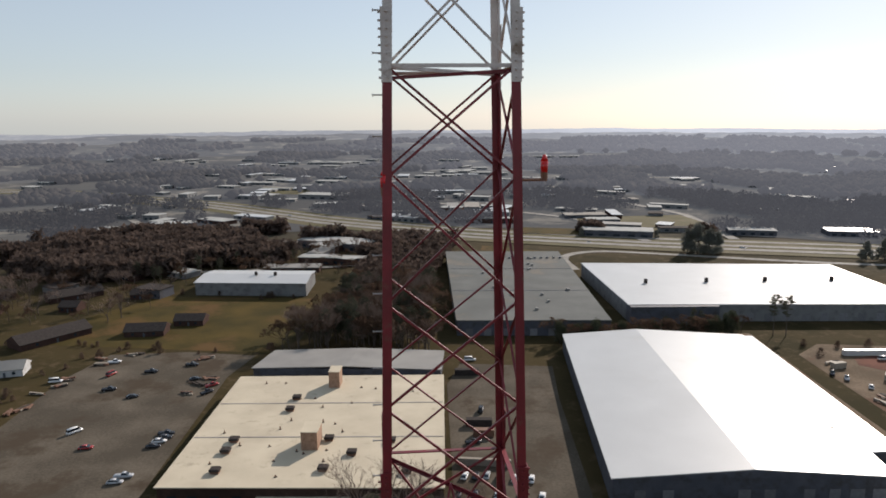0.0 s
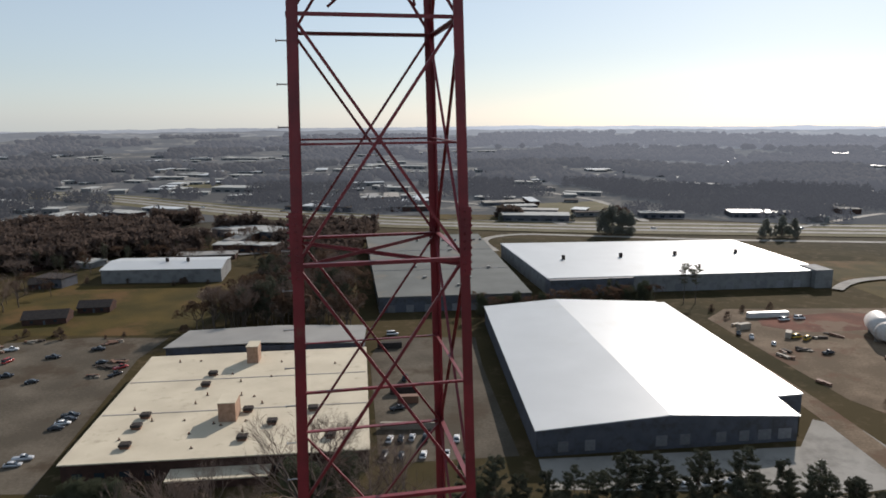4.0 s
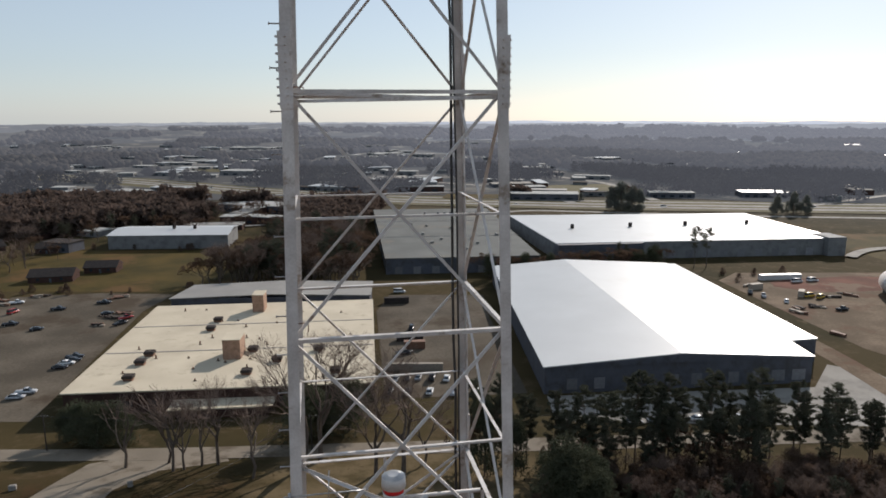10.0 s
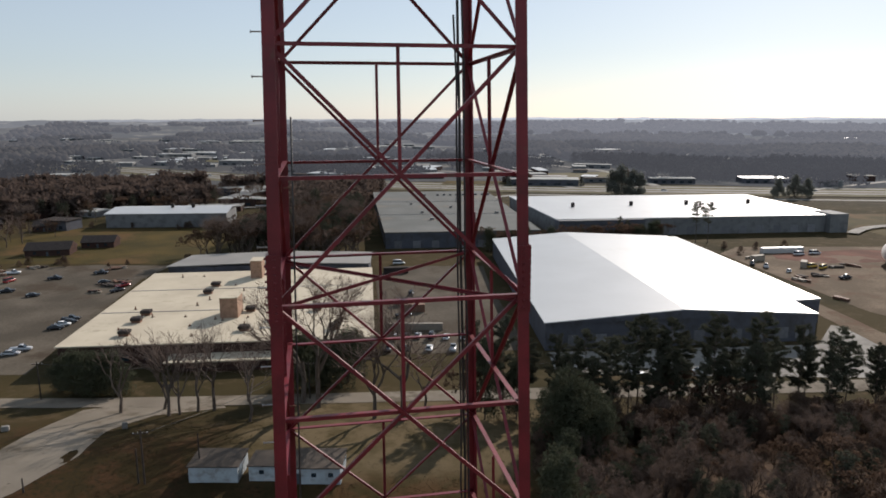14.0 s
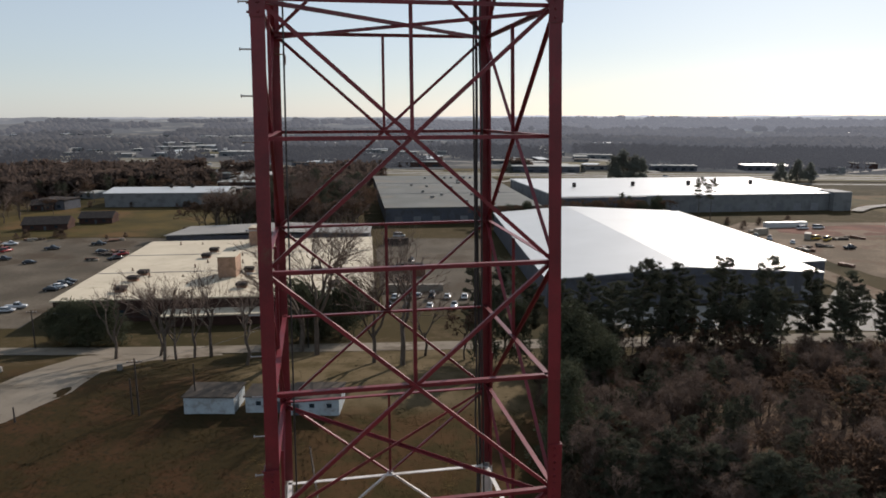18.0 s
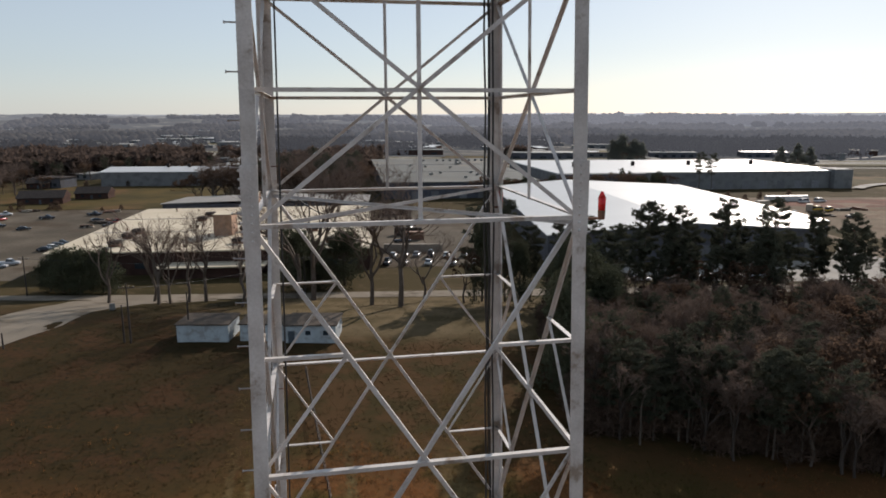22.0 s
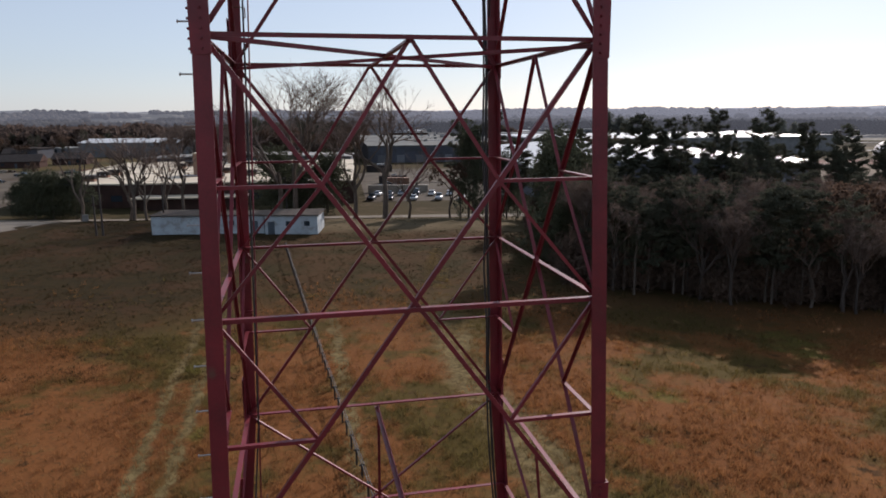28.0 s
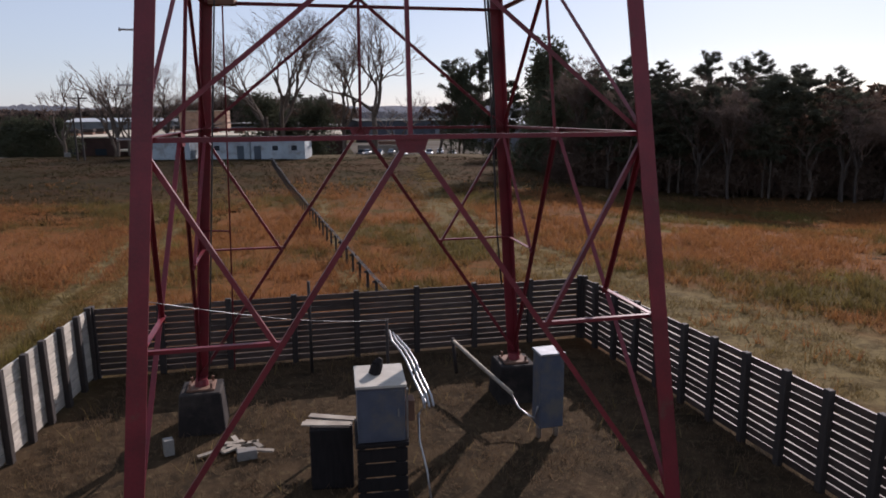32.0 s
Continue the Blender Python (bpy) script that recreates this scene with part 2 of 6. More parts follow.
def sedge_material():
    m = bpy.data.materials.new("broomsedge_grass")
    m.use_nodes = True
    n, l = m.node_tree.nodes, m.node_tree.links
    b = n["Principled BSDF"]
    b.inputs["Roughness"].default_value, b.inputs["Specular IOR Level"].default_value = 0.8, 0.3
    geo, hs, mr = n.new("ShaderNodeNewGeometry"), n.new("ShaderNodeHueSaturation"), n.new("ShaderNodeMapRange")
    mr.inputs["To Min"].default_value, mr.inputs["To Max"].default_value = 0.85, 1.6
    l.new(geo.outputs["Random Per Island"], mr.inputs["Value"]), l.new(mr.outputs[0], hs.inputs["Value"])
    l.new(field_colour(n, l, geo.outputs["Position"]), hs.inputs["Color"])
    l.new(hs.outputs[0], b.inputs["Base Color"])
    tl, ms = n.new("ShaderNodeBsdfTranslucent"), n.new("ShaderNodeMixShader")
    ms.inputs["Fac"].default_value = 0.5
    l.new(hs.outputs[0], tl.inputs["Color"]), l.new(b.outputs[0], ms.inputs[1]), l.new(tl.outputs[0], ms.inputs[2])
    l.new(ms.outputs[0], n["Material Output"].inputs["Surface"])
    return m


SEDGE = sedge_material()
WEED = material("dead_weeds", (0.182, 0.12, 0.0721), (0.0866, 0.0596, 0.0385), 0.8, 6, 0.9, bump=0, leaf=0.5, through=0.4, spec=0.08)
STRAW = material("trodden_straw", (0.25, 0.18, 0.083), (0.135, 0.095, 0.039), 0.6, 6, 0.9, bump=0, leaf=0.4, through=0.4, spec=0.08)
VERGE = material("tan_verge", (0.154, 0.131, 0.0847), (0.0924, 0.0847, 0.0423), 0.03, 1, 0.95, bump=0.1, spec=0.08)
SHRUB = material("russet_brush", (0.15, 0.1, 0.075), (0.09, 0.064, 0.05), 0.4, 4, 0.9, bump=0, leaf=0.2, spread=0.3, through=0.35, spec=0.08)
TYRE = material("tyre_rubber", (0.02, 0.02, 0.02), (0.03, 0.03, 0.03), 6, 40, 0.9)
CARS = [material("car_paint_" + k, c, tuple(v * 0.85 for v in c), 1, 20, 0.25, bump=0) for k, c in (("white", (0.7, 0.7, 0.7)), ("silver", (0.4, 0.41, 0.43)), ("black", (0.02, 0.02, 0.025)), ("red", (0.3, 0.03, 0.03)), ("blue", (0.05, 0.09, 0.2)), ("yellow", (0.55, 0.35, 0.05)))]
LAMP_GLASS = material("lamp_glass", (0.6, 0.6, 0.58), (0.5, 0.5, 0.5), 3, 30, 0.15, bump=0)
BROWN_STEEL = material("rusty_steel", (0.2, 0.1, 0.06), (0.12, 0.06, 0.04), 3, 30, 0.8)
# fence boards lightened for the left side, where sunlight is put into the colour
PALE_BOARD = material("sun_side_board", (0.53, 0.48, 0.405), (0.34, 0.305, 0.258), 2.5, 30, 0.85, bump=0.3, stretch=(1, 1, 8), spread=0.2)
PALE_ROOF = material("pale_far_roof", (0.385, 0.385, 0.37), (0.277, 0.277, 0.262), 0.1, 3, 0.9, spec=0.2)
OLIVE = material("mown_winter_grass", (0.0403, 0.0312, 0.0123), (0.0189, 0.0162, 0.00757), 0.1, 3, 0.9, bump=0, leaf=0.4, through=0.4, spec=0.1, stain=(0.0473, 0.026, 0.0133), stain_scale=0.09, edges=(0.4, 0.62))
GROVE = material("brown_winter_grove", (0.12, 0.088, 0.074), (0.072, 0.055, 0.047), 0.05, 0.6, 0.95, bump=0, leaf=0.1, through=0.45, spec=0.02)
LITTER = material("leaf_litter", (0.115, 0.0732, 0.0477), (0.0616, 0.0423, 0.0293), 0.5, 6, 0.95, bump=0.4, spec=0.05)
DRIVE = material("worn_driveway", (0.21, 0.18, 0.145), (0.14, 0.118, 0.092), 0.08, 5, 0.95, stain=(0.1, 0.08, 0.058), stain_scale=0.1, edges=(0.42, 0.66), spec=0.1)

CLAY = material("red_clay", (0.16, 0.068, 0.048), (0.1, 0.045, 0.032), 0.08, 1.5, 0.95, amount=0.7, stain=(0.15, 0.1, 0.07), stain_scale=0.06, edges=(0.42, 0.62), spec=0.08)


# ---- building helpers ----
def part(name, bm, mat, parent=None, label="", smooth=False):
    """Links a bmesh as one mesh object, under a thing or part where one is given."""
    me = bpy.data.meshes.new(name)
    if smooth:
        for f in bm.faces:
            f.smooth = True
    bm.to_mesh(me)
    bm.free()
    return part_mesh(name, me, mat, parent, label)


def part_mesh(name, me, mat, parent=None, label=""):
    if mat and not me.materials:
        me.materials.append(mat)
    ob = new(name, me)
    if parent:
        ob.parent = parent
    if label:
        ob["label"] = label
    return ob


def thing(name, label, category, at=(0, 0, 0), turn=0, group="", kind=""):
    ob = new(name)
    ob.matrix_world = pose(*at, 0, 0, turn)
    ob.empty_display_size = 0.3
    return tagged(ob, label, category, group, kind)


def mesh_of(name, verts, faces):
    me = bpy.data.meshes.new(name)
    me.from_pydata([tuple(v) for v in verts], [], faces)
    me.validate()
    me.update()
    return me


def box(bm, x0, y0, z0, x1, y1, z1, m=None):
    vs = [bm.verts.new((x, y, z)) for x in (x0, x1) for y in (y0, y1) for z in (z0, z1)]
    for f in ((0, 1, 3, 2), (4, 6, 7, 5), (0, 4, 5, 1), (2, 3, 7, 6), (0, 2, 6, 4), (1, 5, 7, 3)):
        bm.faces.new([vs[i] for i in f])
    if m is not None:
        bmesh.ops.transform(bm, matrix=m, verts=vs)
    return vs


def box_bm(x0, y0, z0, x1, y1, z1, bevel=0.0):
    bm = bmesh.new()
    box(bm, x0, y0, z0, x1, y1, z1)
    if bevel:
        bmesh.ops.bevel(bm, geom=bm.edges[:], offset=bevel, segments=1, affect="EDGES")
    return bm


def tube(bm, a, b, r0, r1=None, sides=8, caps=True):
    a, b = Vector(a), Vector(b)
    r1 = r0 if r1 is None else r1
    d = (b - a).normalized()
    s = d.orthogonal().normalized()
    t = d.cross(s)
    rings = []
    for p, r in ((a, r0), (b, r1)):
        rings.append([bm.verts.new(p + (s * math.cos(k) + t * math.sin(k)) * r) for k in [2 * math.pi * i / sides for i in range(sides)]])
    for i in range(sides):
        j = (i + 1) % sides
        bm.faces.new((rings[0][i], rings[0][j], rings[1][j], rings[1][i]))
    if caps:
        bm.faces.new(rings[0][::-1]), bm.faces.new(rings[1])


def angle_bar(name, a, b, flat, inward, size, thick, mat, parent, label="", deep=1.0):
    """An L-section steel bar from a to b: one flange lies along flat, the other points inward."""
    a, b, e, f = Vector(a), Vector(b), Vector(flat), Vector(inward)
    d = (b - a).normalized()
    e = (e - d * e.dot(d)).normalized()
    f = (f - d * f.dot(d) - e * f.dot(e)).normalized()
    ring = [(0, 0), (size, 0), (size, thick), (thick, thick), (thick, size * deep), (0, size * deep)]
    vs = [p + e * u + f * w for p in (a, b) for u, w in ring]
    fs = [(i, (i + 1) % 6, 6 + (i + 1) % 6, 6 + i) for i in range(6)] + [(0, 3, 2, 1), (0, 5, 4, 3), (6, 7, 8, 9), (6, 9, 10, 11)]
    return part_mesh(name, mesh_of(name, vs, fs), mat, parent, label)


def smooth01(x, a, b):
    k = min(1.0, max(0.0, (x - a) / (b - a)))
    return k * k * (3 - 2 * k)


# ---- ground ----
BASE = -3.5


def ground_z(x, y):
    z = 0.8 * smooth01(y, 45, 85) - (0.8 - BASE) * smooth01(y, 98, 142)
    z -= 1.9 * smooth01(x, 6, 30) * smooth01(y, 16, 48) * (1 - smooth01(y, 98, 142))
    r = math.hypot(x, y)
    z += 38 * smooth01(r, 1500, 3000)
    if r > 700:
        z += 5 * smooth01(r, 700, 1800) * (noise.noise(Vector((x, y, 0)) / 420) + 0.6 * noise.noise(Vector((x, y, 9)) / 160))
    elif y < 130 and r > 12:
        z += 0.12 * noise.noise(Vector((x, y, 0)) / 5) * smooth01(r, 12, 25)
    return z


def spread_axis(lo, hi, near):
    """Grid lines from lo to hi that stand close together near 0 and wide apart far off."""
    out, p, step = [0.0], 0.0, near
    while p < hi:
        p += step
        out.append(min(p, hi))
        step = near if p < 130 else max(near, p * 0.045)
    q, step = 0.0, near
    while q > lo:
        q -= step
        out.insert(0, max(q, lo))
        step = near if q > -60 else max(near, -q * 0.06)
    return out


gx, gy = spread_axis(-1500, 1500, 3.0), spread_axis(-1200, 1000, 3.0)
g_verts = [(x, y, ground_z(x, y)) for y in gy for x in gx]
nx = len(gx)
g_faces = [(j * nx + i, j * nx + i + 1, (j + 1) * nx + i + 1, (j + 1) * nx + i) for j in range(len(gy) - 1) for i in range(nx - 1)]
g_me = mesh_of("ground", g_verts, g_faces)
for f in g_me.polygons:
    f.use_smooth = True


def ground_material():
    m = bpy.data.materials.new("field_and_country")
    m.use_nodes = True
    n, l = m.node_tree.nodes, m.node_tree.links
    b = n["Principled BSDF"]
    b.inputs["Roughness"].default_value = 0.95
    b.inputs["Specular IOR Level"].default_value = 0.03
    geo = n.new("ShaderNodeNewGeometry")
    pos = geo.outputs["Position"]

    def tex(scale, detail=5, rough=0.55):
        t = n.new("ShaderNodeTexNoise")
        t.inputs["Scale"].default_value, t.inputs["Detail"].default_value, t.inputs["Roughness"].default_value = scale, detail, rough
        l.new(pos, t.inputs["Vector"])
        return t.outputs["Fac"]

    def band(v, a, c):
        r = n.new("ShaderNodeMapRange")
        r.interpolation_type = "SMOOTHSTEP"
        r.inputs["From Min"].default_value, r.inputs["From Max"].default_value = a, c
        l.new(v, r.inputs["Value"])
        return r.outputs[0]

    def mix(f, a, c):
        x = n.new("ShaderNodeMix")
        x.data_type = "RGBA"
        l.new(f, x.inputs["Factor"])
        for k, v in (("A", a), ("B", c)):
            if isinstance(v, tuple):
                x.inputs[k].default_value = (*v, 1)
            else:
                l.new(v, x.inputs[k])
        return x.outputs["Result"]

    sep = n.new("ShaderNodeSeparateXYZ")
    l.new(pos, sep.inputs[0])
    ln = n.new("ShaderNodeVectorMath")
    ln.operation = "LENGTH"
    l.new(pos, ln.inputs[0])
    dist = ln.outputs["Value"]
    # the field: dry broomsedge, green strips, bare soil
    shade = n.new("ShaderNodeMix")
    shade.data_type, shade.blend_type = "RGBA", "MULTIPLY"
    shade.inputs["Factor"].default_value = 1.0
    shade.inputs["B"].default_value = (0.82, 0.76, 0.74, 1)
    l.new(field_colour(n, l, pos), shade.inputs["A"])
    field = shade.outputs["Result"]
    # straw-coloured wheel tracks worn through the grass
    def number(op, p, q):
        x = n.new("ShaderNodeMath")
        x.operation = op
        for i, v in enumerate((p, q)):
            if isinstance(v, (int, float)):
                x.inputs[i].default_value = v
            else:
                l.new(v, x.inputs[i])
        return x.outputs[0]

    X = number("ADD", sep.outputs["X"], number("MULTIPLY", number("SUBTRACT", tex(0.5, 5, 0.7), 0.5), 2.2))
    Y = sep.outputs["Y"]
    bend = number("MAXIMUM", number("SUBTRACT", 12.2, number("MULTIPLY", Y, 0.262)), number("SUBTRACT", 6.6, number("MULTIPLY", Y, 0.095)))
    straw = mix(band(tex(1.4, 5, 0.75), 0.4, 0.62), (0.17, 0.126, 0.058), (0.085, 0.06, 0.027))
    for centre, wide in ((number("SUBTRACT", -10.6, number("MULTIPLY", Y, 0.197)), 0.5), (number("SUBTRACT", -8.7, number("MULTIPLY", Y, 0.197)), 0.5), (number("SUBTRACT", 0.7, number("MULTIPLY", Y, 0.185)), 0.7), (bend, 2.6)):
        if centre is bend:
            near_end = number("MINIMUM", number("MAXIMUM", number("SUBTRACT", 19.0, Y), 0.0), 18.0)
            away = number("ABSOLUTE", number("SUBTRACT", X, number("ADD", centre, number("MULTIPLY", near_end, 0.2))), 0)
            away = number("DIVIDE", away, number("ADD", 1.0, number("MULTIPLY", near_end, 0.085)))
        else:
            away = number("ABSOLUTE", number("SUBTRACT", X, centre), 0)
        field = mix(band(away, wide, wide * 0.35), field, straw)
    # the trampled yard inside the fence
    yard = mix(band(tex(1.2, 5, 0.7), 0.4, 0.66), (0.062, 0.041, 0.024), (0.026, 0.019, 0.0125))
    yard = mix(band(tex(5.0, 4, 0.7), 0.5, 0.72), yard, (0.1, 0.072, 0.04))
    field = mix(band(sep.outputs["Y"], 38, 62), field, mix(band(tex(0.2, 6, 0.7), 0.42, 0.62), (0.064, 0.036, 0.017), (0.04, 0.03, 0.0125)))
    near = mix(band(dist, 8, 13), yard, field)
    # the built-up strip behind
    town = mix(band(tex(0.02, 5), 0.4, 0.62), (0.056, 0.042, 0.02), (0.036, 0.03, 0.014))
    town = mix(band(tex(0.15, 5, 0.7), 0.5, 0.7), town, (0.0847, 0.0601, 0.0347))
    # far country: woods, fields, pale clearings
    far = mix(band(tex(0.0035, 6, 0.62), 0.44, 0.56), (0.077, 0.0732, 0.0655), (0.108, 0.0963, 0.077))
    far = mix(band(tex(0.009, 6, 0.7), 0.58, 0.7), far, (0.169, 0.146, 0.115))
    far = mix(band(tex(0.02, 4, 0.7), 0.5, 0.7), far, (0.0655, 0.0616, 0.0539))
    c = near
    # mown olive grass towards the drive
    side = n.new("ShaderNodeMath")
    side.operation = "MULTIPLY_ADD"
    side.inputs[1].default_value = 14.0
    l.new(tex(0.06, 5), side.inputs[0]), l.new(sep.outputs["X"], side.inputs[2])
    olive = mix(band(tex(0.12, 6, 0.7), 0.45, 0.62), (0.034, 0.0235, 0.0105), (0.054, 0.028, 0.0145))
    olive = mix(band(tex(1.5, 5, 0.7), 0.45, 0.7), olive, (0.0216, 0.0185, 0.01))
    both = n.new("ShaderNodeMath")
    both.operation = "MULTIPLY"
    l.new(band(side.outputs[0], -8, -20), both.inputs[0]), l.new(band(sep.outputs["Y"], 34, 56), both.inputs[1])
    c = mix(both.outputs[0], c, olive)
    c = mix(band(sep.outputs["Y"], 95, 135), c, town)
    tan_lawn = mix(band(tex(0.15, 6, 0.7), 0.4, 0.64), (0.115, 0.086, 0.05), (0.066, 0.05, 0.025))
    strip = number("MULTIPLY", number("MULTIPLY", band(side.outputs[0], -34, -26), band(side.outputs[0], 30, 22)), number("MULTIPLY", band(sep.outputs["Y"], 88, 97), band(sep.outputs["Y"], 142, 134)))
    c = mix(strip, c, tan_lawn)
    c = mix(band(dist, 480, 800), c, far)
    l.new(c, b.inputs["Base Color"])
    bp = n.new("ShaderNodeBump")
    bp.inputs["Strength"].default_value, bp.inputs["Distance"].default_value = 0.5, 0.1
    l.new(tex(2.5, 6, 0.75), bp.inputs["Height"]), l.new(bp.outputs[0], b.inputs["Normal"])
    return m


ground = part_mesh("ground", g_me, ground_material())
# the hazy distance: wooded hills in rings out to the skyline, haze put in as emission
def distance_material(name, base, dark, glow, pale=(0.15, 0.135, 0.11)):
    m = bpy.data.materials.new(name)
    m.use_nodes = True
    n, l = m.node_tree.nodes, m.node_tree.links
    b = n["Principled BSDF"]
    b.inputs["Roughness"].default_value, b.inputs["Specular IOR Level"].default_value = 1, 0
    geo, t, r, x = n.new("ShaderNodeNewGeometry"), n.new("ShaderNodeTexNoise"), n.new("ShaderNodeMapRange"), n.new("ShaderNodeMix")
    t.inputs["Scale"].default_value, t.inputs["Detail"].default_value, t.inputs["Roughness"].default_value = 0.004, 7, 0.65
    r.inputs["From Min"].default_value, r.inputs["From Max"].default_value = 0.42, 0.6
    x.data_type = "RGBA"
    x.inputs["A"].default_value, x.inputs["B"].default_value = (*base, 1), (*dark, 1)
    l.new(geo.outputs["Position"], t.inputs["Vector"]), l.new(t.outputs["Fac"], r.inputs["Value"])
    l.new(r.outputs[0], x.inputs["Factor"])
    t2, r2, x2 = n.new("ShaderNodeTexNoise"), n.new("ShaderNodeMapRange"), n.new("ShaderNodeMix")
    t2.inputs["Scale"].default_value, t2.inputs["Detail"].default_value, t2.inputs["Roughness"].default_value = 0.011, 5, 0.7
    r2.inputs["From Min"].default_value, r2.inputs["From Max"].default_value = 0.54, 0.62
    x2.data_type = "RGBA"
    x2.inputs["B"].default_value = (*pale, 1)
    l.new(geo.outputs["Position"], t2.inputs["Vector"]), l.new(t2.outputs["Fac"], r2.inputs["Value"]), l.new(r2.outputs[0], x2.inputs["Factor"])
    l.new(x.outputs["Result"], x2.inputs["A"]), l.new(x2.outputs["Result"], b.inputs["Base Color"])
    # emission stands for the haze before the hills and woods
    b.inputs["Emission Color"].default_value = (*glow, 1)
    # the emission put in for haze is stronger on the side towards the sun
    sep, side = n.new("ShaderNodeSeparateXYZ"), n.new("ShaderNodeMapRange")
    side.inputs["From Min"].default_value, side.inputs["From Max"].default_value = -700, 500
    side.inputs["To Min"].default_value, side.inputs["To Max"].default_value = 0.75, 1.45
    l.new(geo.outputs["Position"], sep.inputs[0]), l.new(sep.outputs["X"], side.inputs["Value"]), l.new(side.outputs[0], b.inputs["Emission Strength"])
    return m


def far_height(x, y):
    r = math.hypot(x, y)
    z = ground_z(x, y) + 5 * smooth01(r, 1800, 2600) * (1.6 * noise.noise(Vector((x, y, 2)) / 700) + noise.noise(Vector((x, y, 4)) / 260) + 0.7 * noise.noise(Vector((x, y, 6)) / 90) + 0.5 * noise.noise(Vector((x, y, 8)) / 35))
    return z + (4 if r > 2100 else 0.3)


# last number: strength of the haze emission, which rises ring by ring
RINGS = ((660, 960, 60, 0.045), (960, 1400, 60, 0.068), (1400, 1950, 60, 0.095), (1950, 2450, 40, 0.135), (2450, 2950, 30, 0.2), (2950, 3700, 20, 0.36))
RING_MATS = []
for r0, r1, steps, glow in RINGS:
    mat = distance_material("haze_glow_hills", (0.07, 0.065, 0.056), (0.04, 0.038, 0.035), (glow * 0.97, glow * 1.1, glow * 1.32))
    RING_MATS.append(distance_material("haze_glow_woods", (0.052, 0.047, 0.042), (0.034, 0.032, 0.03), (glow * 0.93, glow * 1.02, glow * 1.24), (0.06, 0.056, 0.048)))
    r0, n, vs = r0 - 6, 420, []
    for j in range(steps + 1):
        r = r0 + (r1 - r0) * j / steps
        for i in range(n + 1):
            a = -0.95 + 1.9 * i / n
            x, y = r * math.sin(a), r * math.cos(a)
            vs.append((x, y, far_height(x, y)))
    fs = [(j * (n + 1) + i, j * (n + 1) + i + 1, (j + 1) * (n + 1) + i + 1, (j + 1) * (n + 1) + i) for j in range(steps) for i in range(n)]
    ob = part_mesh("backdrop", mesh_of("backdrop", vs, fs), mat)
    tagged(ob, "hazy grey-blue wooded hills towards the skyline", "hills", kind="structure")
tagged(ground, "rolling winter field and wooded country reaching the horizon", "ground", kind="structure")


def sheet(name, outline, mat, label, lift=0.06, category="paving", step=6.0):
    """A flat-lying surface with the given outline, draped over the ground."""
    bm = bmesh.new()
    f = bm.faces.new([bm.verts.new((x, y, 0)) for x, y in outline])
    if f.normal.z < 0:
        f.normal_flip()
    xs, ys = [p[0] for p in outline], [p[1] for p in outline]
    for lo, hi, ax in ((min(xs), max(xs), 0), (min(ys), max(ys), 1)):
        if hi > 150 and ax == 1 and lo > 145:
            continue
        k = lo + step
        while k < hi:
            co, no = [0, 0, 0], [0, 0, 0]
            co[ax], no[ax] = k, 1
            bmesh.ops.bisect_plane(bm, geom=bm.verts[:] + bm.edges[:] + bm.faces[:], plane_co=co, plane_no=no)
            k += step
    for v in bm.verts:
        v.co.z = ground_z(v.co.x, v.co.y) + lift
    bm.normal_update()
    return tagged(part(name, bm, mat), label, category, kind="structure")


def ribbon(name, line, width, mat, label, lift=0.08, category="road", ragged=0.0):
    """A road along a line of points."""
    pts = []
    for (x0, y0), (x1, y1) in zip(line, line[1:]):
        k = max(1, int(math.hypot(x1 - x0, y1 - y0) / (0.7 if ragged else 8)))
        pts += [Vector((x0 + (x1 - x0) * i / k, y0 + (y1 - y0) * i / k)) for i in range(k)]
    pts.append(Vector(line[-1]))
    for _ in range(6):
        pts = [pts[0]] + [(a + b * 2 + c) / 4 for a, b, c in zip(pts, pts[1:], pts[2:])] + [pts[-1]]
    vs = []
    for i, p in enumerate(pts):
        d = (pts[min(i + 1, len(pts) - 1)] - pts[max(i - 1, 0)]).normalized()
        for s in (1, -1):
            q = p + Vector((-d.y, d.x)) * s * width / 2 * (1 + ragged * noise.noise(Vector((p.x * 0.9, p.y * 0.9, s * 5.0))))
            vs.append((q.x, q.y, ground_z(q.x, q.y) + lift))
    return tagged(part_mesh(name, mesh_of(name, vs, [(2 * i + 1, 2 * i + 3, 2 * i + 2, 2 * i) for i in range(len(pts) - 1)]), mat), label, category, kind="structure")


sheet("gravel_lot", [(-104, 150), (-109, 183), (-119, 250), (-117, 277), (-150, 279), (-184, 272), (-186, 240), (-179, 198), (-184, 150)], GRAVEL, "gravel parking lot with worn patches beside the low building", 0.05)
sheet("yard", [(-16, 164), (-27, 250), (-24, 275), (16, 275), (17, 240), (23, 168)], GRAVEL, "gravel yard between the two large buildings", 0.05)
sheet("apron", [(28, 150), (28, 166), (104, 172), (117, 190), (128, 182), (130, 152), (106, 147)], ROAD_GREY, "pale concrete loading apron before the warehouse", 0.07)
sheet("dirt_lot", [(137, 205), (126, 300), (140, 316), (300, 315), (300, 190), (150, 178)], DIRT, "bare reddish dirt lot beside the warehouse", 0.05)
sheet("clay_patch", [(146, 288), (160, 278), (178, 279), (205, 284), (222, 292), (218, 304), (190, 308), (160, 302), (148, 297)], CLAY, "patch of bare red clay in the dirt lot", 0.09, "ground")
ribbon("gravel_track", [(124, 150), (124, 195), (117, 260), (110, 330)], 8, DIRT, "brown dirt track along the warehouse side", 0.08)
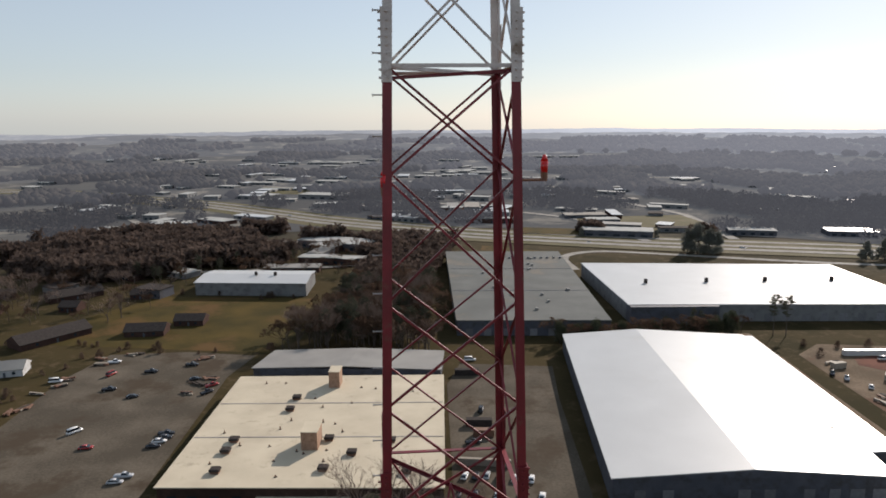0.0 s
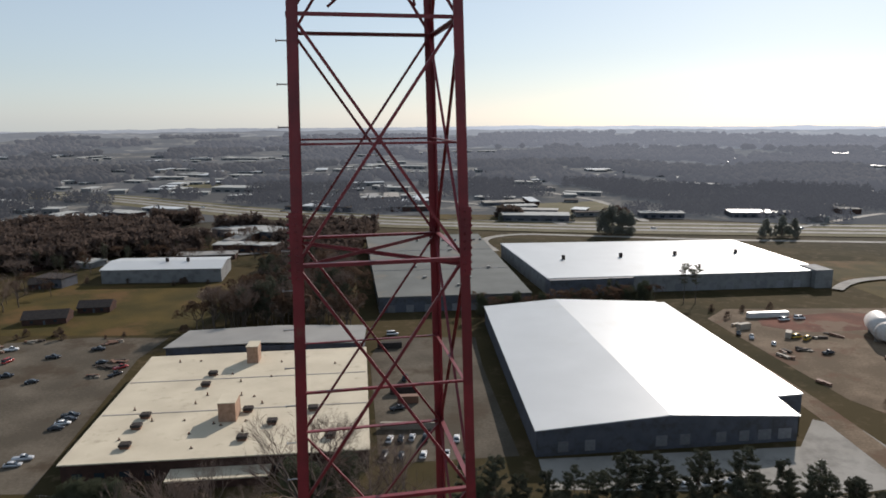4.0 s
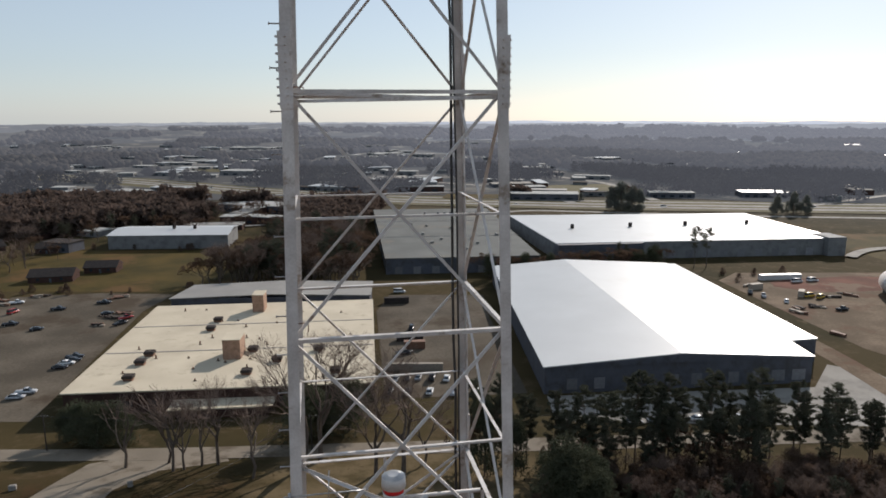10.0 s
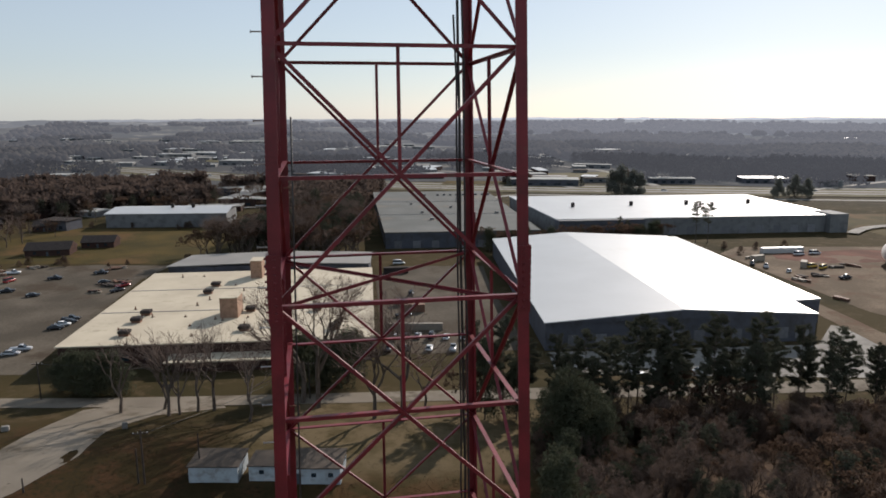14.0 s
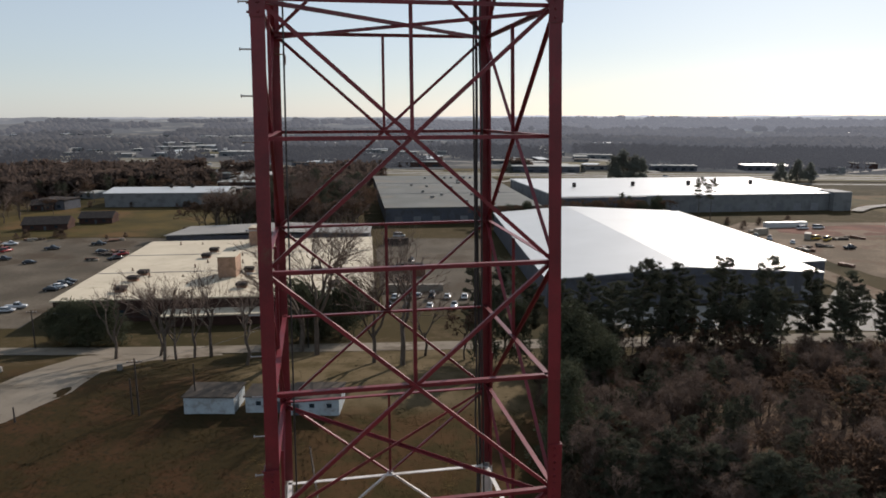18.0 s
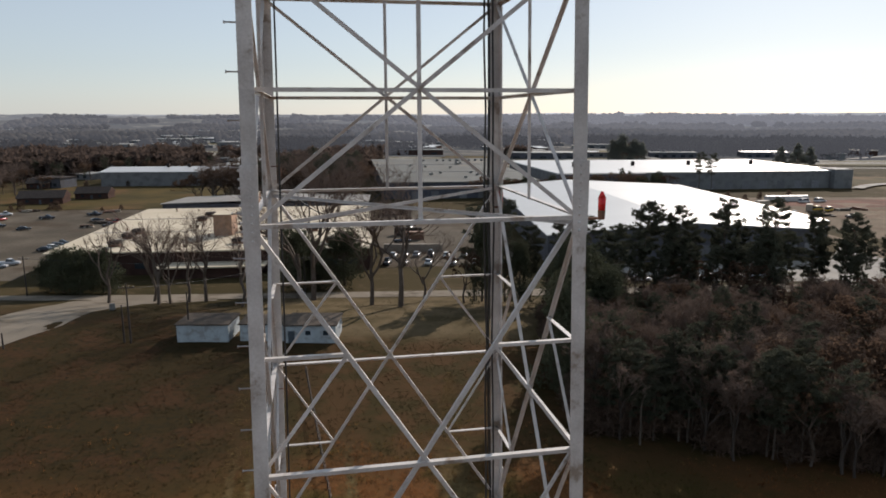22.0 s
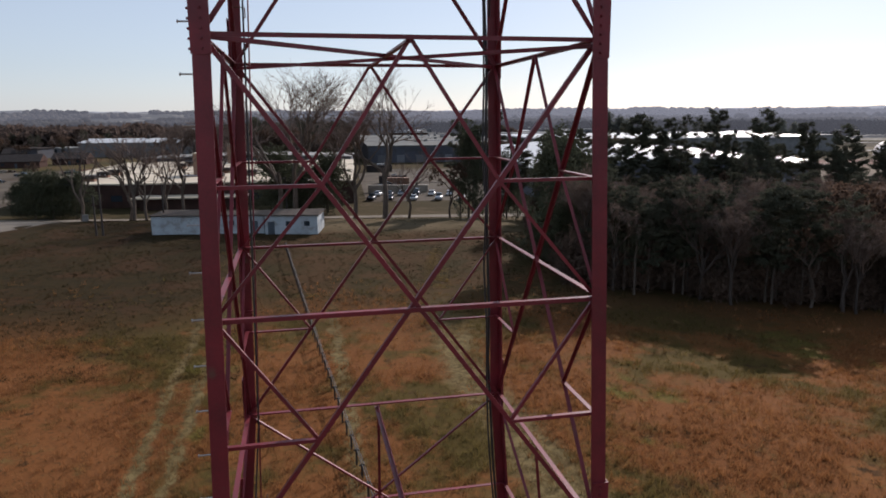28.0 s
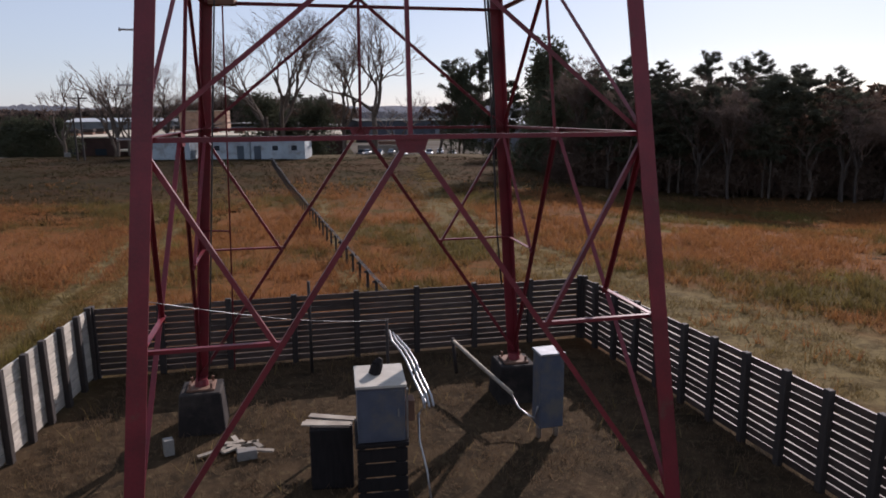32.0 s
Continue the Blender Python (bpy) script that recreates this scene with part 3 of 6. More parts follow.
sheet("driveway", [(-90, 76), (-80, 98), (-79, 110), (-77, 126), (-66, 132), (-50, 133), (-47, 128), (-60, 122), (-65, 112), (-64, 100), (-68, 88), (-76, 74)], DRIVE, "pale worn concrete driveway leading to the road", 0.05)
ribbon("street", [(-330, 133), (-200, 131), (-75, 131), (0, 136), (60, 140), (110, 143), (240, 150), (420, 160)], 7, DRIVE, "pale asphalt street passing before the buildings", 0.1)
HIGHWAY = [(-1150, 1020), (-700, 935), (-383, 795), (-200, 672), (-41, 596), (120, 560), (239, 543), (348, 528), (700, 490), (1300, 440)]
ribbon("highway_verge", [(x, y + 16) for x, y in HIGHWAY], 66, VERGE, "tan mown verge and median of the highway", 0.55, "verge")
for line, wid in (([(-520, 860), (-420, 690), (-300, 560), (-215, 470)], 8), ([(-700, 620), (-420, 600), (-180, 560), (-60, 590)], 7), ([(-330, 430), (-215, 440), (-110, 470), (-70, 585)], 6), ([(-640, 1180), (-300, 1000), (-120, 860), (60, 720), (110, 585)], 9), ([(185, 600), (182, 690), (179, 755), (115, 893), (60, 1000), (20, 1200)], 9), ([(300, 560), (420, 640), (560, 640), (760, 700)], 7), ([(-900, 1300), (-500, 1250), (-100, 1190), (260, 1220)], 9), ([(215, 350), (232, 372), (300, 384), (420, 380)], 6)):
    ribbon("country_road", line, wid, ROAD_GREY, "pale road winding through the far country", 0.9)
for k, (off, wid) in enumerate(((0, 9), (17, 9), (38, 7))):
    ribbon("highway_lane", [(-1150, 1020 + off), (-700, 935 + off), (-383, 795 + off), (-200, 672 + off), (-41, 596 + off), (120, 560 + off), (239, 543 + off), (348, 528 + off), (700, 490 + off), (1300, 440 + off)], wid, ROAD_GREY, "pale concrete highway carriageway across the middle distance", 0.8)
ribbon("frontage_road", [(40, 470), (30, 520), (60, 545), (215, 508), (350, 490), (520, 470)], 7, ROAD_GREY, "narrow pale road beside the highway", 0.15)
sheet("far_lawn", [(-30, 470), (30, 470), (40, 530), (-30, 560)], LAWN, "strip of dull green lawn beside the highway", 0.1, "lawn")
sheet("green_field", [(-250, 283), (-112, 281), (-105, 330), (-122, 378), (-215, 375)], LAWN, "olive and tan winter lawn round two small houses", 0.06, "lawn")
sheet("wood_floor", [(15, 68), (24, 65), (48, 63), (116, 62), (108, 112), (23, 115), (18, 105)], LITTER, "brown leaf litter on the floor of the wood", 0.04, "ground")
sheet("highway_lawn", [(-4, 622), (58, 612), (62, 648), (0, 655)], LAWN, "green lawn across the highway", 1.0, "lawn")
sheet("pale_clearing", [(60, 640), (150, 640), (185, 690), (172, 752), (60, 725)], VERGE, "pale bare clearing beyond the highway", 0.9, "ground")
sheet("pale_clearing", [(-300, 930), (-380, 945), (-400, 1040), (-300, 1020)], VERGE, "pale bare clearing in the far country", 0.9, "ground")
sheet("side_lawn", [(230, 330), (330, 340), (330, 420), (225, 430)], LAWN, "green lawn beside the far warehouse", 0.06, "lawn")

# ---- the lattice tower ----
TURN = radians(10.85)
LEVELS = [108.4, 106.5, 104.6, 102.68, 100.96, 98.93, 97.14, 95.23, 93.36, 91.47, 89.58, 87.72, 85.62, 83.71, 81.78, 79.88, 77.99, 76.03, 74.09, 72.15, 70.23, 68.31, 66.32,
          64.41, 62.44, 60.55, 58.6, 56.63, 54.75, 52.79, 50.9, 48.98, 47.09, 45.16, 43.26, 41.32, 39.42, 37.54, 35.68, 33.83, 31.9, 30.11, 28.26, 26.4, 24.5, 22.74,
          20.92, 19.03, 17.12, 15.36, 13.55, 11.66, 9.22, 6.74, 4.17, 1.15]
TOP = 3  # entries above the first level that is painted red
WIDTHS = ((1.15, 7.45), (8.6, 6.14), (11.6, 5.58), (19.7, 5.22), (30.8, 4.82), (45.6, 4.37), (60.4, 3.79), (75.2, 3.18), (90.0, 2.57), (104.8, 1.91), (127.0, 0.92))
BANDS = (102.6, 81.7, 62.4, 39.5, 21.6)
CORNERS = ((-1, -1), (1, -1), (1, 1), (-1, 1))


def width(z):
    for (z0, w0), (z1, w1) in zip(WIDTHS, WIDTHS[1:]):
        if z <= z1:
            return w0 + (w1 - w0) * (z - z0) / (z1 - z0)
    return WIDTHS[-1][1]


def swing(x, y, z):
    return Vector((x * math.cos(TURN) - y * math.sin(TURN), x * math.sin(TURN) + y * math.cos(TURN), z))


def leg_at(k, z, inset=0.0):
    h = width(z) / 2 - inset
    return swing(CORNERS[k % 4][0] * h, CORNERS[k % 4][1] * h, z)


def paint(z):
    return WHITE if sum(z < b for b in BANDS) % 2 == 0 else RED


tower = thing("lattice_tower", "tall tapering steel lattice mast painted in red and white bands", "tower")
LV = LEVELS[TOP:]  # LV[0] is the level where the upper white band ends


def leg_size(z):
    return 0.235 - 0.085 * z / 100


def leg_corner(k, z):
    """The outer corner of the leg's angle section, proud of the bracing planes."""
    return leg_at(k, z, -(0.1 - 0.04 * z / 100))


def on_face(k, z, u):
    """A point on face k (between legs k and k+1) at height z, u from 0 to 1 along it."""
    return leg_at(k, z).lerp(leg_at(k + 1, z), u)


def face_normal(k):
    a, b = leg_at(k, 50), leg_at(k + 1, 50)
    d = (b - a).normalized()
    return Vector((-d.y, d.x, 0))


def bar(name, k, a, b, size, depth=0.02):
    """A bar that lies just inside face k."""
    n = face_normal(k)
    size *= 0.8
    if k % 4 in (1, 3):
        depth -= 0.075
    a, b = a + n * depth, b + n * depth
    d = (b - a).normalized()
    flat = d.cross(n)
    if flat.z > 0:
        flat = -flat
    cuts = [a] + [a.lerp(b, (z - a.z) / (b.z - a.z)) for z in sorted(BANDS, reverse=a.z > b.z) if min(a.z, b.z) + 0.25 < z < max(a.z, b.z) - 0.25] + [b]
    for p, q in zip(cuts, cuts[1:]):
        angle_bar(name, p - flat * size / 2, q - flat * size / 2, flat, n, size, 0.014, paint((p.z + q.z) / 2), tower, deep=1.5 if abs(d.z) < 0.1 else 1.0)


def cross(k, z0, z1, size):
    """Two diagonals that cross between heights z0 (top) and z1 (bottom)."""
    bar("diagonal", k, on_face(k, z0, 0), on_face(k, z1, 1), size, 0.03)
    bar("diagonal", k, on_face(k, z0, 1), on_face(k, z1, 0), size, 0.055)


def along(k, z0, u0, z1, u1, z):
    """The point at height z on the bar from (z0, u0) to (z1, u1) of face k."""
    a, b = on_face(k, z0, u0), on_face(k, z1, u1)
    return a.lerp(b, (z - z0) / (z1 - z0))


for z0, z1 in zip(LEVELS, LEVELS[1:]):
    for k in range(4):
        s = leg_size((z0 + z1) / 2)
        a, b = leg_corner(k, z1), leg_corner(k, z0)
        e, f = leg_at(k + 1, z0) - b, leg_at(k + 3, z0) - b
        angle_bar("leg", a, b, e, f, s, 0.03, paint((z0 + z1) / 2), tower)
bm = bmesh.new()
tube(bm, (0, 0, -0.002), (0, 0, 0.04), 0.02, 0.017, 6)
BOLT_MES = {}
for mat in (RED, WHITE):
    BOLT_MES[mat.name] = bpy.data.meshes.new("bolt")
    bm.to_mesh(BOLT_MES[mat.name])
bm.free()
for i, z in enumerate(LV[:-1]):
    for k in range(4):
        s = leg_size(z) * 1.12
        n1, n2 = (leg_at(k + 1, z) - leg_at(k, z)).normalized(), (leg_at(k + 3, z) - leg_at(k, z)).normalized()
        if i % 4 == 0:
            c = leg_corner(k, z) - (n1 + n2) * 0.018
            a, b = c - Vector((0, 0, 0.25)), c + Vector((0, 0, 0.85))
            angle_bar("splice_plate", a, b, n1, n2, s, 0.017, paint(z), tower)
            for j in range(9 if k < 2 else 0):
                # bolt heads that stand out from the two plates
                for along_, out in ((n1, n2), (n2, n1)):
                    ob = part_mesh("bolt", BOLT_MES[paint(z).name], paint(z), tower)
                    ob.matrix_basis = Matrix.Translation(c + along_ * s * 0.55 + Vector((0, 0, -0.18 + 0.12 * j))) @ (-out).to_track_quat("Z", "Y").to_matrix().to_4x4()
for k in range(4):
    # single panels at the top
    for z0, z1 in zip(LEVELS[:TOP + 4], LEVELS[1:TOP + 5]):
        cross(k, z0, z1, 0.05)
    # panels of two levels, with a bar at the crossing
    for i in list(range(4, 36, 2)) + [48]:
        cross(k, LV[i], LV[i + 2], 0.06 if i < 20 else 0.075)
        if i >= 20:
            low = LV[i + 2] if i in (34, 48) else LV[i + 1]
            bar("post", k, on_face(k, LV[i], 0.5), on_face(k, low, 0.5), 0.07, 0.08)
    # tall panels of four levels with short braces
    for i in (36, 40, 44):
        z0, z1, z2, z3, z4 = LV[i:i + 5]
        cross(k, z0, z4, 0.082)
        for u in (0, 1):
            if i > 36:
                bar("short_brace", k, on_face(k, z0, 0.5), along(k, z0, u, z4, 1 - u, z1), 0.07, 0.065)
            for z, ze, ue in ((z1, z4, 1 - u), (z3, z4, u)):
                p = along(k, z0, u, z4, 1 - u, z) if z == z1 else along(k, z0, 1 - u, z4, u, z)
                bar("short_brace", k, on_face(k, z, u), p, 0.06, 0.06)
                bar("short_brace", k, p, on_face(k, z2, u), 0.06, 0.07)
    # horizontals
    for i, z in enumerate(LV[:51]):
        if i in (1, 2, 3) or i in (37, 39, 41, 43, 45, 47):
            continue
        odd = i > 4 and i % 2 == 1 and i < 36
        bar("horizontal", k, on_face(k, z, 0), on_face(k, z, 1), 0.045 if odd and i < 20 else 0.075, 0.0 if not odd else 0.09)
    # the splayed foot
    z50, z51, zb = LV[50], LV[51], LV[52]
    for u in (0, 1):
        bar("foot_diagonal", k, on_face(k, z50, 0.5), on_face(k, zb + 0.1, u), 0.09, 0.03)
        p = along(k, z50, 0.5, zb + 0.1, u, z51)
        q = along(k, z50, 0.5, zb + 0.1, u, z51 - 0.08)
        bar("short_brace", k, on_face(k, z51, u), p, 0.06, 0.07)
        bar("short_brace", k, on_face(k, z50 - 0.12, u), q, 0.08, 0.07)
    bm = bmesh.new()
    n = face_normal(k)
    d = (leg_at(k + 1, 5) - leg_at(k, 5)).normalized()
    for i in (50,):
        c = on_face(k, LV[i], 0.5) + n * 0.018
        vs = [bm.verts.new(c + d * a + Vector((0, 0, h)) + n * w) for w in (0, 0.012) for a, h in ((-0.24, 0.03), (-0.16, -0.2), (0.16, -0.2), (0.24, 0.03))]
        bm.faces.new(vs[:4]), bm.faces.new(vs[:3:-1])
        for j in range(4):
            bm.faces.new((vs[j], vs[4 + j], vs[4 + (j + 1) % 4], vs[(j + 1) % 4]))
    part("gusset_plate", bm, RED, tower)
# level bracing inside the mast
def level_bar(a, b, size):
    angle_bar("level_brace", a, b, (0, 0, 1), Vector((0, 0, 1)).cross(b - a), size, 0.01, paint(a.z), tower)


for i in range(0, 49, 4):
    z = LV[i] - 0.05
    if i < 48:
        level_bar(leg_at(0, z), leg_at(2, z), 0.06)
        level_bar(leg_at(1, z - 0.06), leg_at(3, z - 0.06), 0.06)
    if i in (40, 44, 48):
        level_bar(on_face(0, z - 0.02, 0.5), on_face(2, z - 0.02, 0.5), 0.08)
    if i == 40:
        level_bar(on_face(1, z - 0.03, 0.5), on_face(3, z - 0.03, 0.5), 0.08)


# ---- buildings ----
def lerp2(a, b, t):
    return (a[0] + (b[0] - a[0]) * t, a[1] + (b[1] - a[1]) * t)


def hull(name, quad, z0, z1, mat, parent, label=""):
    bm = bmesh.new()
    lo, hi = [bm.verts.new((x, y, z0)) for x, y in quad], [bm.verts.new((x, y, z1)) for x, y in quad]
    for i in range(len(quad)):
        j = (i + 1) % len(quad)
        bm.faces.new((lo[i], lo[j], hi[j], hi[i]))
    bm.faces.new(hi), bm.faces.new(lo[::-1])
    return part(name, bm, mat, parent, label)


def widen(quad, d):
    """The outline pushed outward by d metres."""
    c = (sum(p[0] for p in quad) / len(quad), sum(p[1] for p in quad) / len(quad))
    return [(p[0] + d * (1 if p[0] > c[0] else -1), p[1] + d * (1 if p[1] > c[1] else -1)) for p in quad]


def gable(name, quad, z_eave, z_ridge, mat, parent, thick=0.3, across=True, label="", ridge=(0.5, 0.5)):
    """A two-sided roof over quad (front left, front right, back right, back left); across: the ridge runs from the front to the back."""
    fl, fr, br, bl = quad
    if across:
        r0, r1 = lerp2(fl, fr, ridge[0]), lerp2(bl, br, ridge[1])
        top = [(*fl, z_eave), (*r0, z_ridge), (*fr, z_eave), (*br, z_eave), (*r1, z_ridge), (*bl, z_eave)]
    else:
        r0, r1 = lerp2(fr, br, 0.5), lerp2(fl, bl, 0.5)
        top = [(*fr, z_eave), (*r0, z_ridge), (*br, z_eave), (*bl, z_eave), (*r1, z_ridge), (*fl, z_eave)]
    vs = top + [(x, y, z - thick) for x, y, z in top]
    fs = [(0, 1, 4, 5), (1, 2, 3, 4), (6, 11, 10, 7), (7, 10, 9, 8)] + [(i, 6 + i, 6 + (i + 1) % 6, (i + 1) % 6) for i in range(6)]
    ob = part_mesh(name, mesh_of(name, vs, fs), mat, parent, label)
    gv = [(*top[0][:2], z_eave - thick), (*top[2][:2], z_eave - thick), (*top[1][:2], z_ridge - thick)]
    hv = [(*top[5][:2], z_eave - thick), (*top[3][:2], z_eave - thick), (*top[4][:2], z_ridge - thick)]
    return ob, gv, hv


def panel_on(name, a, b, t, z0, w, h, mat, parent, proud=0.05, label=""):
    """A door or window of width w on the wall from a to b, at the share t of its length."""
    ax, ay = lerp2(a, b, t)
    L = math.hypot(b[0] - a[0], b[1] - a[1])
    dx, dy = (b[0] - a[0]) / L, (b[1] - a[1]) / L
    m = Matrix.Translation((ax, ay, z0)) @ Matrix.Rotation(math.atan2(dy, dx), 4, "Z")
    bm = bmesh.new()
    box(bm, -w / 2, -proud, 0, w / 2, 0.12, h, m)
    return part(name, bm, mat, parent, label)


def box_thing(name, label, category, x, y, z, sx, sy, sz, mat, turn=0, group="", bevel=0.0):
    ob = part(name, box_bm(-sx / 2, -sy / 2, 0, sx / 2, sy / 2, sz, bevel), mat)
    ob.matrix_world = pose(x, y, z, 0, 0, turn)
    return tagged(ob, label, category, group)


# the low brown building
Q = [(-97.6, 154.0), (-18.6, 161.7), (-28.3, 245.4), (-106.7, 236.0)]
b = thing("flat_roofed_building", "low dark brick building with a broad cream flat roof", "building")
hull("wall", Q, BASE, 2.15, BRICK, b)
hull("roof", widen(Q, 0.5), 2.15, 2.5, BROWN_ROOF, b, "cream membrane flat roof")
seam_y = [0.36, 0.68]
for s in seam_y:
    a0, a1 = lerp2(Q[0], Q[3], s), lerp2(Q[1], Q[2], s)
    hull("roof_seam", [a0, a1, (a1[0] - 0.05, a1[1] + 0.6), (a0[0] - 0.05, a0[1] + 0.6)], 2.5, 2.62, GRAVEL_ROOF, b)
for t in (0.05, 0.12, 0.2, 0.28, 0.7, 0.76, 0.82, 0.88, 0.94):
    panel_on("window", Q[0], Q[1], t, -1.9, 2.6, 1.5, GLASS, b)
C = [(-69.5, 150.1), (-43.6, 153.0), (-44.2, 159.2), (-70.2, 156.7)]
canopy = thing("entrance_canopy", "pale flat-roofed entrance canopy before the brick building", "canopy")
hull("canopy_roof", C, -0.8, -0.45, BROWN_ROOF, canopy)
hull("canopy_wall", [(-68, 151.4), (-45, 153.9), (-45.4, 157.9), (-68.6, 155.4)], BASE, -0.8, BRICK, canopy)


def roof_unit(x, y, sx, sy, sz, turn=5):
    u = thing("rooftop_unit", "orange clad rooftop plant room casting a long shadow", "rooftop unit", (x, y, 2.5), turn, "plant rooms on the flat roof")
    part("housing", box_bm(-sx / 2, -sy / 2, 0, sx / 2, sy / 2, sz - 0.2, 0.03), RUST_BRICK, u)
    part("cap", box_bm(-sx / 2 - 0.15, -sy / 2 - 0.15, sz - 0.2, sx / 2 + 0.15, sy / 2 + 0.15, sz), BROWN_ROOF, u)


roof_unit(-62.0, 182.5, 5.0, 7.5, 6.0)
roof_unit(-67.5, 231.5, 4.0, 6.5, 6.4)


def skylight(x, y):
    u = thing("roof_vent", "small dark louvred vent box on the cream roof", "roof vent", (x, y, 2.5), 5, "small vents on the flat roof")
    part("curb", box_bm(-1.2, -1.0, 0, 1.2, 1.0, 0.6), BROWN_STEEL, u)
    part("hood", box_bm(-1.5, -1.3, 0.6, 1.5, 1.3, 1.5, 0.2), SHINGLE, u)


for x, y in [(-87.0, 182.3), (-86.6, 174.9), (-84.6, 163.0), (-57.5, 186.2), (-48.2, 177.6), (-54.1, 167.3), (-77.9, 216.7), (-77.1, 206.7), (-37.9, 186.8), (-29.9, 168.4)]:
    skylight(x, y)

rnd = random.Random(8)
for i in range(26):
    p = lerp2(lerp2(Q[0], Q[1], rnd.uniform(0.05, 0.95)), lerp2(Q[3], Q[2], rnd.uniform(0.05, 0.95)), rnd.uniform(0.06, 0.94))
    u = thing("vent_pipe", "short dark vent pipe on the cream roof", "pipe", (*p, 2.5), rnd.uniform(0, 90), "vent pipes on the flat roof")
    bm = bmesh.new()
    tube(bm, (0, 0, -0.05), (0, 0, rnd.uniform(0.5, 1.1)), 0.22, 0.2, 8)
    part("pipe", bm, BROWN_STEEL, u)
    bm = bmesh.new()
    tube(bm, (0, 0, 0), (0, 0, 0.12), 0.55, 0.35, 8)
    part("flashing", bm, SHINGLE, u)

# the grey building behind it
Q = [(-105, 244.0), (-29.5, 249.0), (-31, 271), (-103, 265)]
b = thing("grey_roofed_building", "long low building with a pitched grey metal roof", "building")
hull("wall", Q, BASE, 3.2, WALL_GREY, b)
gable("roof", widen(Q, 0.6), 3.5, 4.6, GREY_ROOF, b, across=True)

# the white-roofed warehouse
Q = [(27.4, 167.3), (104.7, 175.8), (101.5, 302.0), (21.5, 295.7)]
b = thing("warehouse", "large dark metal warehouse with a bright white low-pitched roof", "warehouse")
hull("wall", Q, BASE, 4.15, WALL_GREY, b)
r, gv, hv = gable("roof", widen(Q, 0.4), 4.5, 7.0, METAL_ROOF, b, ridge=(0.5, 0.41))
part_mesh("gable_wall", mesh_of("gable_wall", gv, [(0, 1, 2)]), WALL_GREY, b)
for t, w in ((0.1, 3), (0.2, 3), (0.47, 3.4), (0.56, 3), (0.7, 3), (0.79, 3), (0.87, 4), (0.95, 4)):
    panel_on("dock_door", Q[0], Q[1], t, BASE + 1.0, w, 3.2, DOCK_DOOR, b, 0.06)
Q2 = [(104.9, 190.4), (114.2, 192.3), (106, 301.0), (102.0, 301.0)]
hull("side_wing_wall", Q2, BASE, 3.9, WALL_GREY, b)
hull("side_wing_roof", widen(Q2, 0.25), 3.9, 4.35, METAL_ROOF, b)

# the far white warehouse
Q = [(58.3, 345.5), (213.4, 360.5), (202.0, 456.0), (42.5, 449.0)]
b = thing("far_warehouse", "very long pale warehouse with a flat white roof", "warehouse")
hull("wall", Q, BASE, 5.3, WALL_PALE, b)
hull("roof", widen(Q, 0.5), 5.3, 5.9, METAL_ROOF, b)
hull("office_block", [(58.6, 341), (104, 346.5), (103, 356), (57.5, 350)], BASE, 5.6, WALL_GREY, b)
hull("corner_block", [(206, 356), (216, 357), (214, 372), (204.5, 371)], BASE, 6.6, WALL_PALE, b)
for t in np.linspace(0.34, 0.96, 11):
    panel_on("dock_door", Q[0], Q[1], float(t), BASE, 4.2, 4.2, DOCK_DOOR, b, 0.08)
for t, s in ((0.15, 0.45), (0.38, 0.48), (0.6, 0.5), (0.85, 0.52)):
    p, q = lerp2(Q[0], Q[1], t), lerp2(Q[3], Q[2], t)
    x, y = lerp2(p, q, s)
    box_thing("roof_ventilator", "small dark ventilator on the far white roof", "roof vent", x, y, 5.9, 1.8, 1.8, 2.6, SHINGLE, 5, "ventilators on the far warehouse", 0.2)

# the gravel-roofed building
Q = [(-28.7, 314.0), (46.0, 321.0), (29.0, 497.0), (-53.0, 490.0)]
b = thing("gravel_roofed_building", "broad flat building with a weathered grey roof", "building")
hull("wall", Q, BASE, 4.0, WALL_GREY, b)
hull("roof", widen(Q, 0.4), 4.0, 4.5, TEAL_ROOF, b)
for s_ in (0.33, 0.66):
    a0, a1 = lerp2(Q[0], Q[3], s_), lerp2(Q[1], Q[2], s_)
    hull("roof_seam", [a0, a1, (a1[0] - 0.05, a1[1] + 0.7), (a0[0] - 0.05, a0[1] + 0.7)], 4.5, 4.64, WALL_GREY, b)
for t in (0.08, 0.2, 0.32, 0.5, 0.62, 0.8, 0.92):
    panel_on("dock_door", Q[0], Q[1], t, BASE, 3.6, 3.6, DOCK_DOOR, b, 0.06)
for i in range(9):
    x, y = lerp2(lerp2(Q[3], Q[2], 0.55), lerp2(Q[3], Q[2], 0.98), i / 8)
    box_thing("roof_ventilator", "small grey ventilator on the gravel roof", "roof vent", x + 2, y - 26, 4.5, 1.6, 1.6, 1.2, WALL_PALE, 5, "ventilators on the gravel roof", 0.15)
rnd = random.Random(5)
for i in range(18):
    p, q = lerp2(Q[0], Q[1], rnd.uniform(0.1, 0.9)), lerp2(Q[3], Q[2], rnd.uniform(0.1, 0.9))
    x, y = lerp2(p, q, rnd.uniform(0.1, 0.9))
    box_thing("roof_ventilator", "small grey ventilator on the gravel roof", "roof vent", x, y, 4.5, 1.6, 1.6, 1.2, GREY_ROOF, 5, "ventilators on the gravel roof", 0.15)

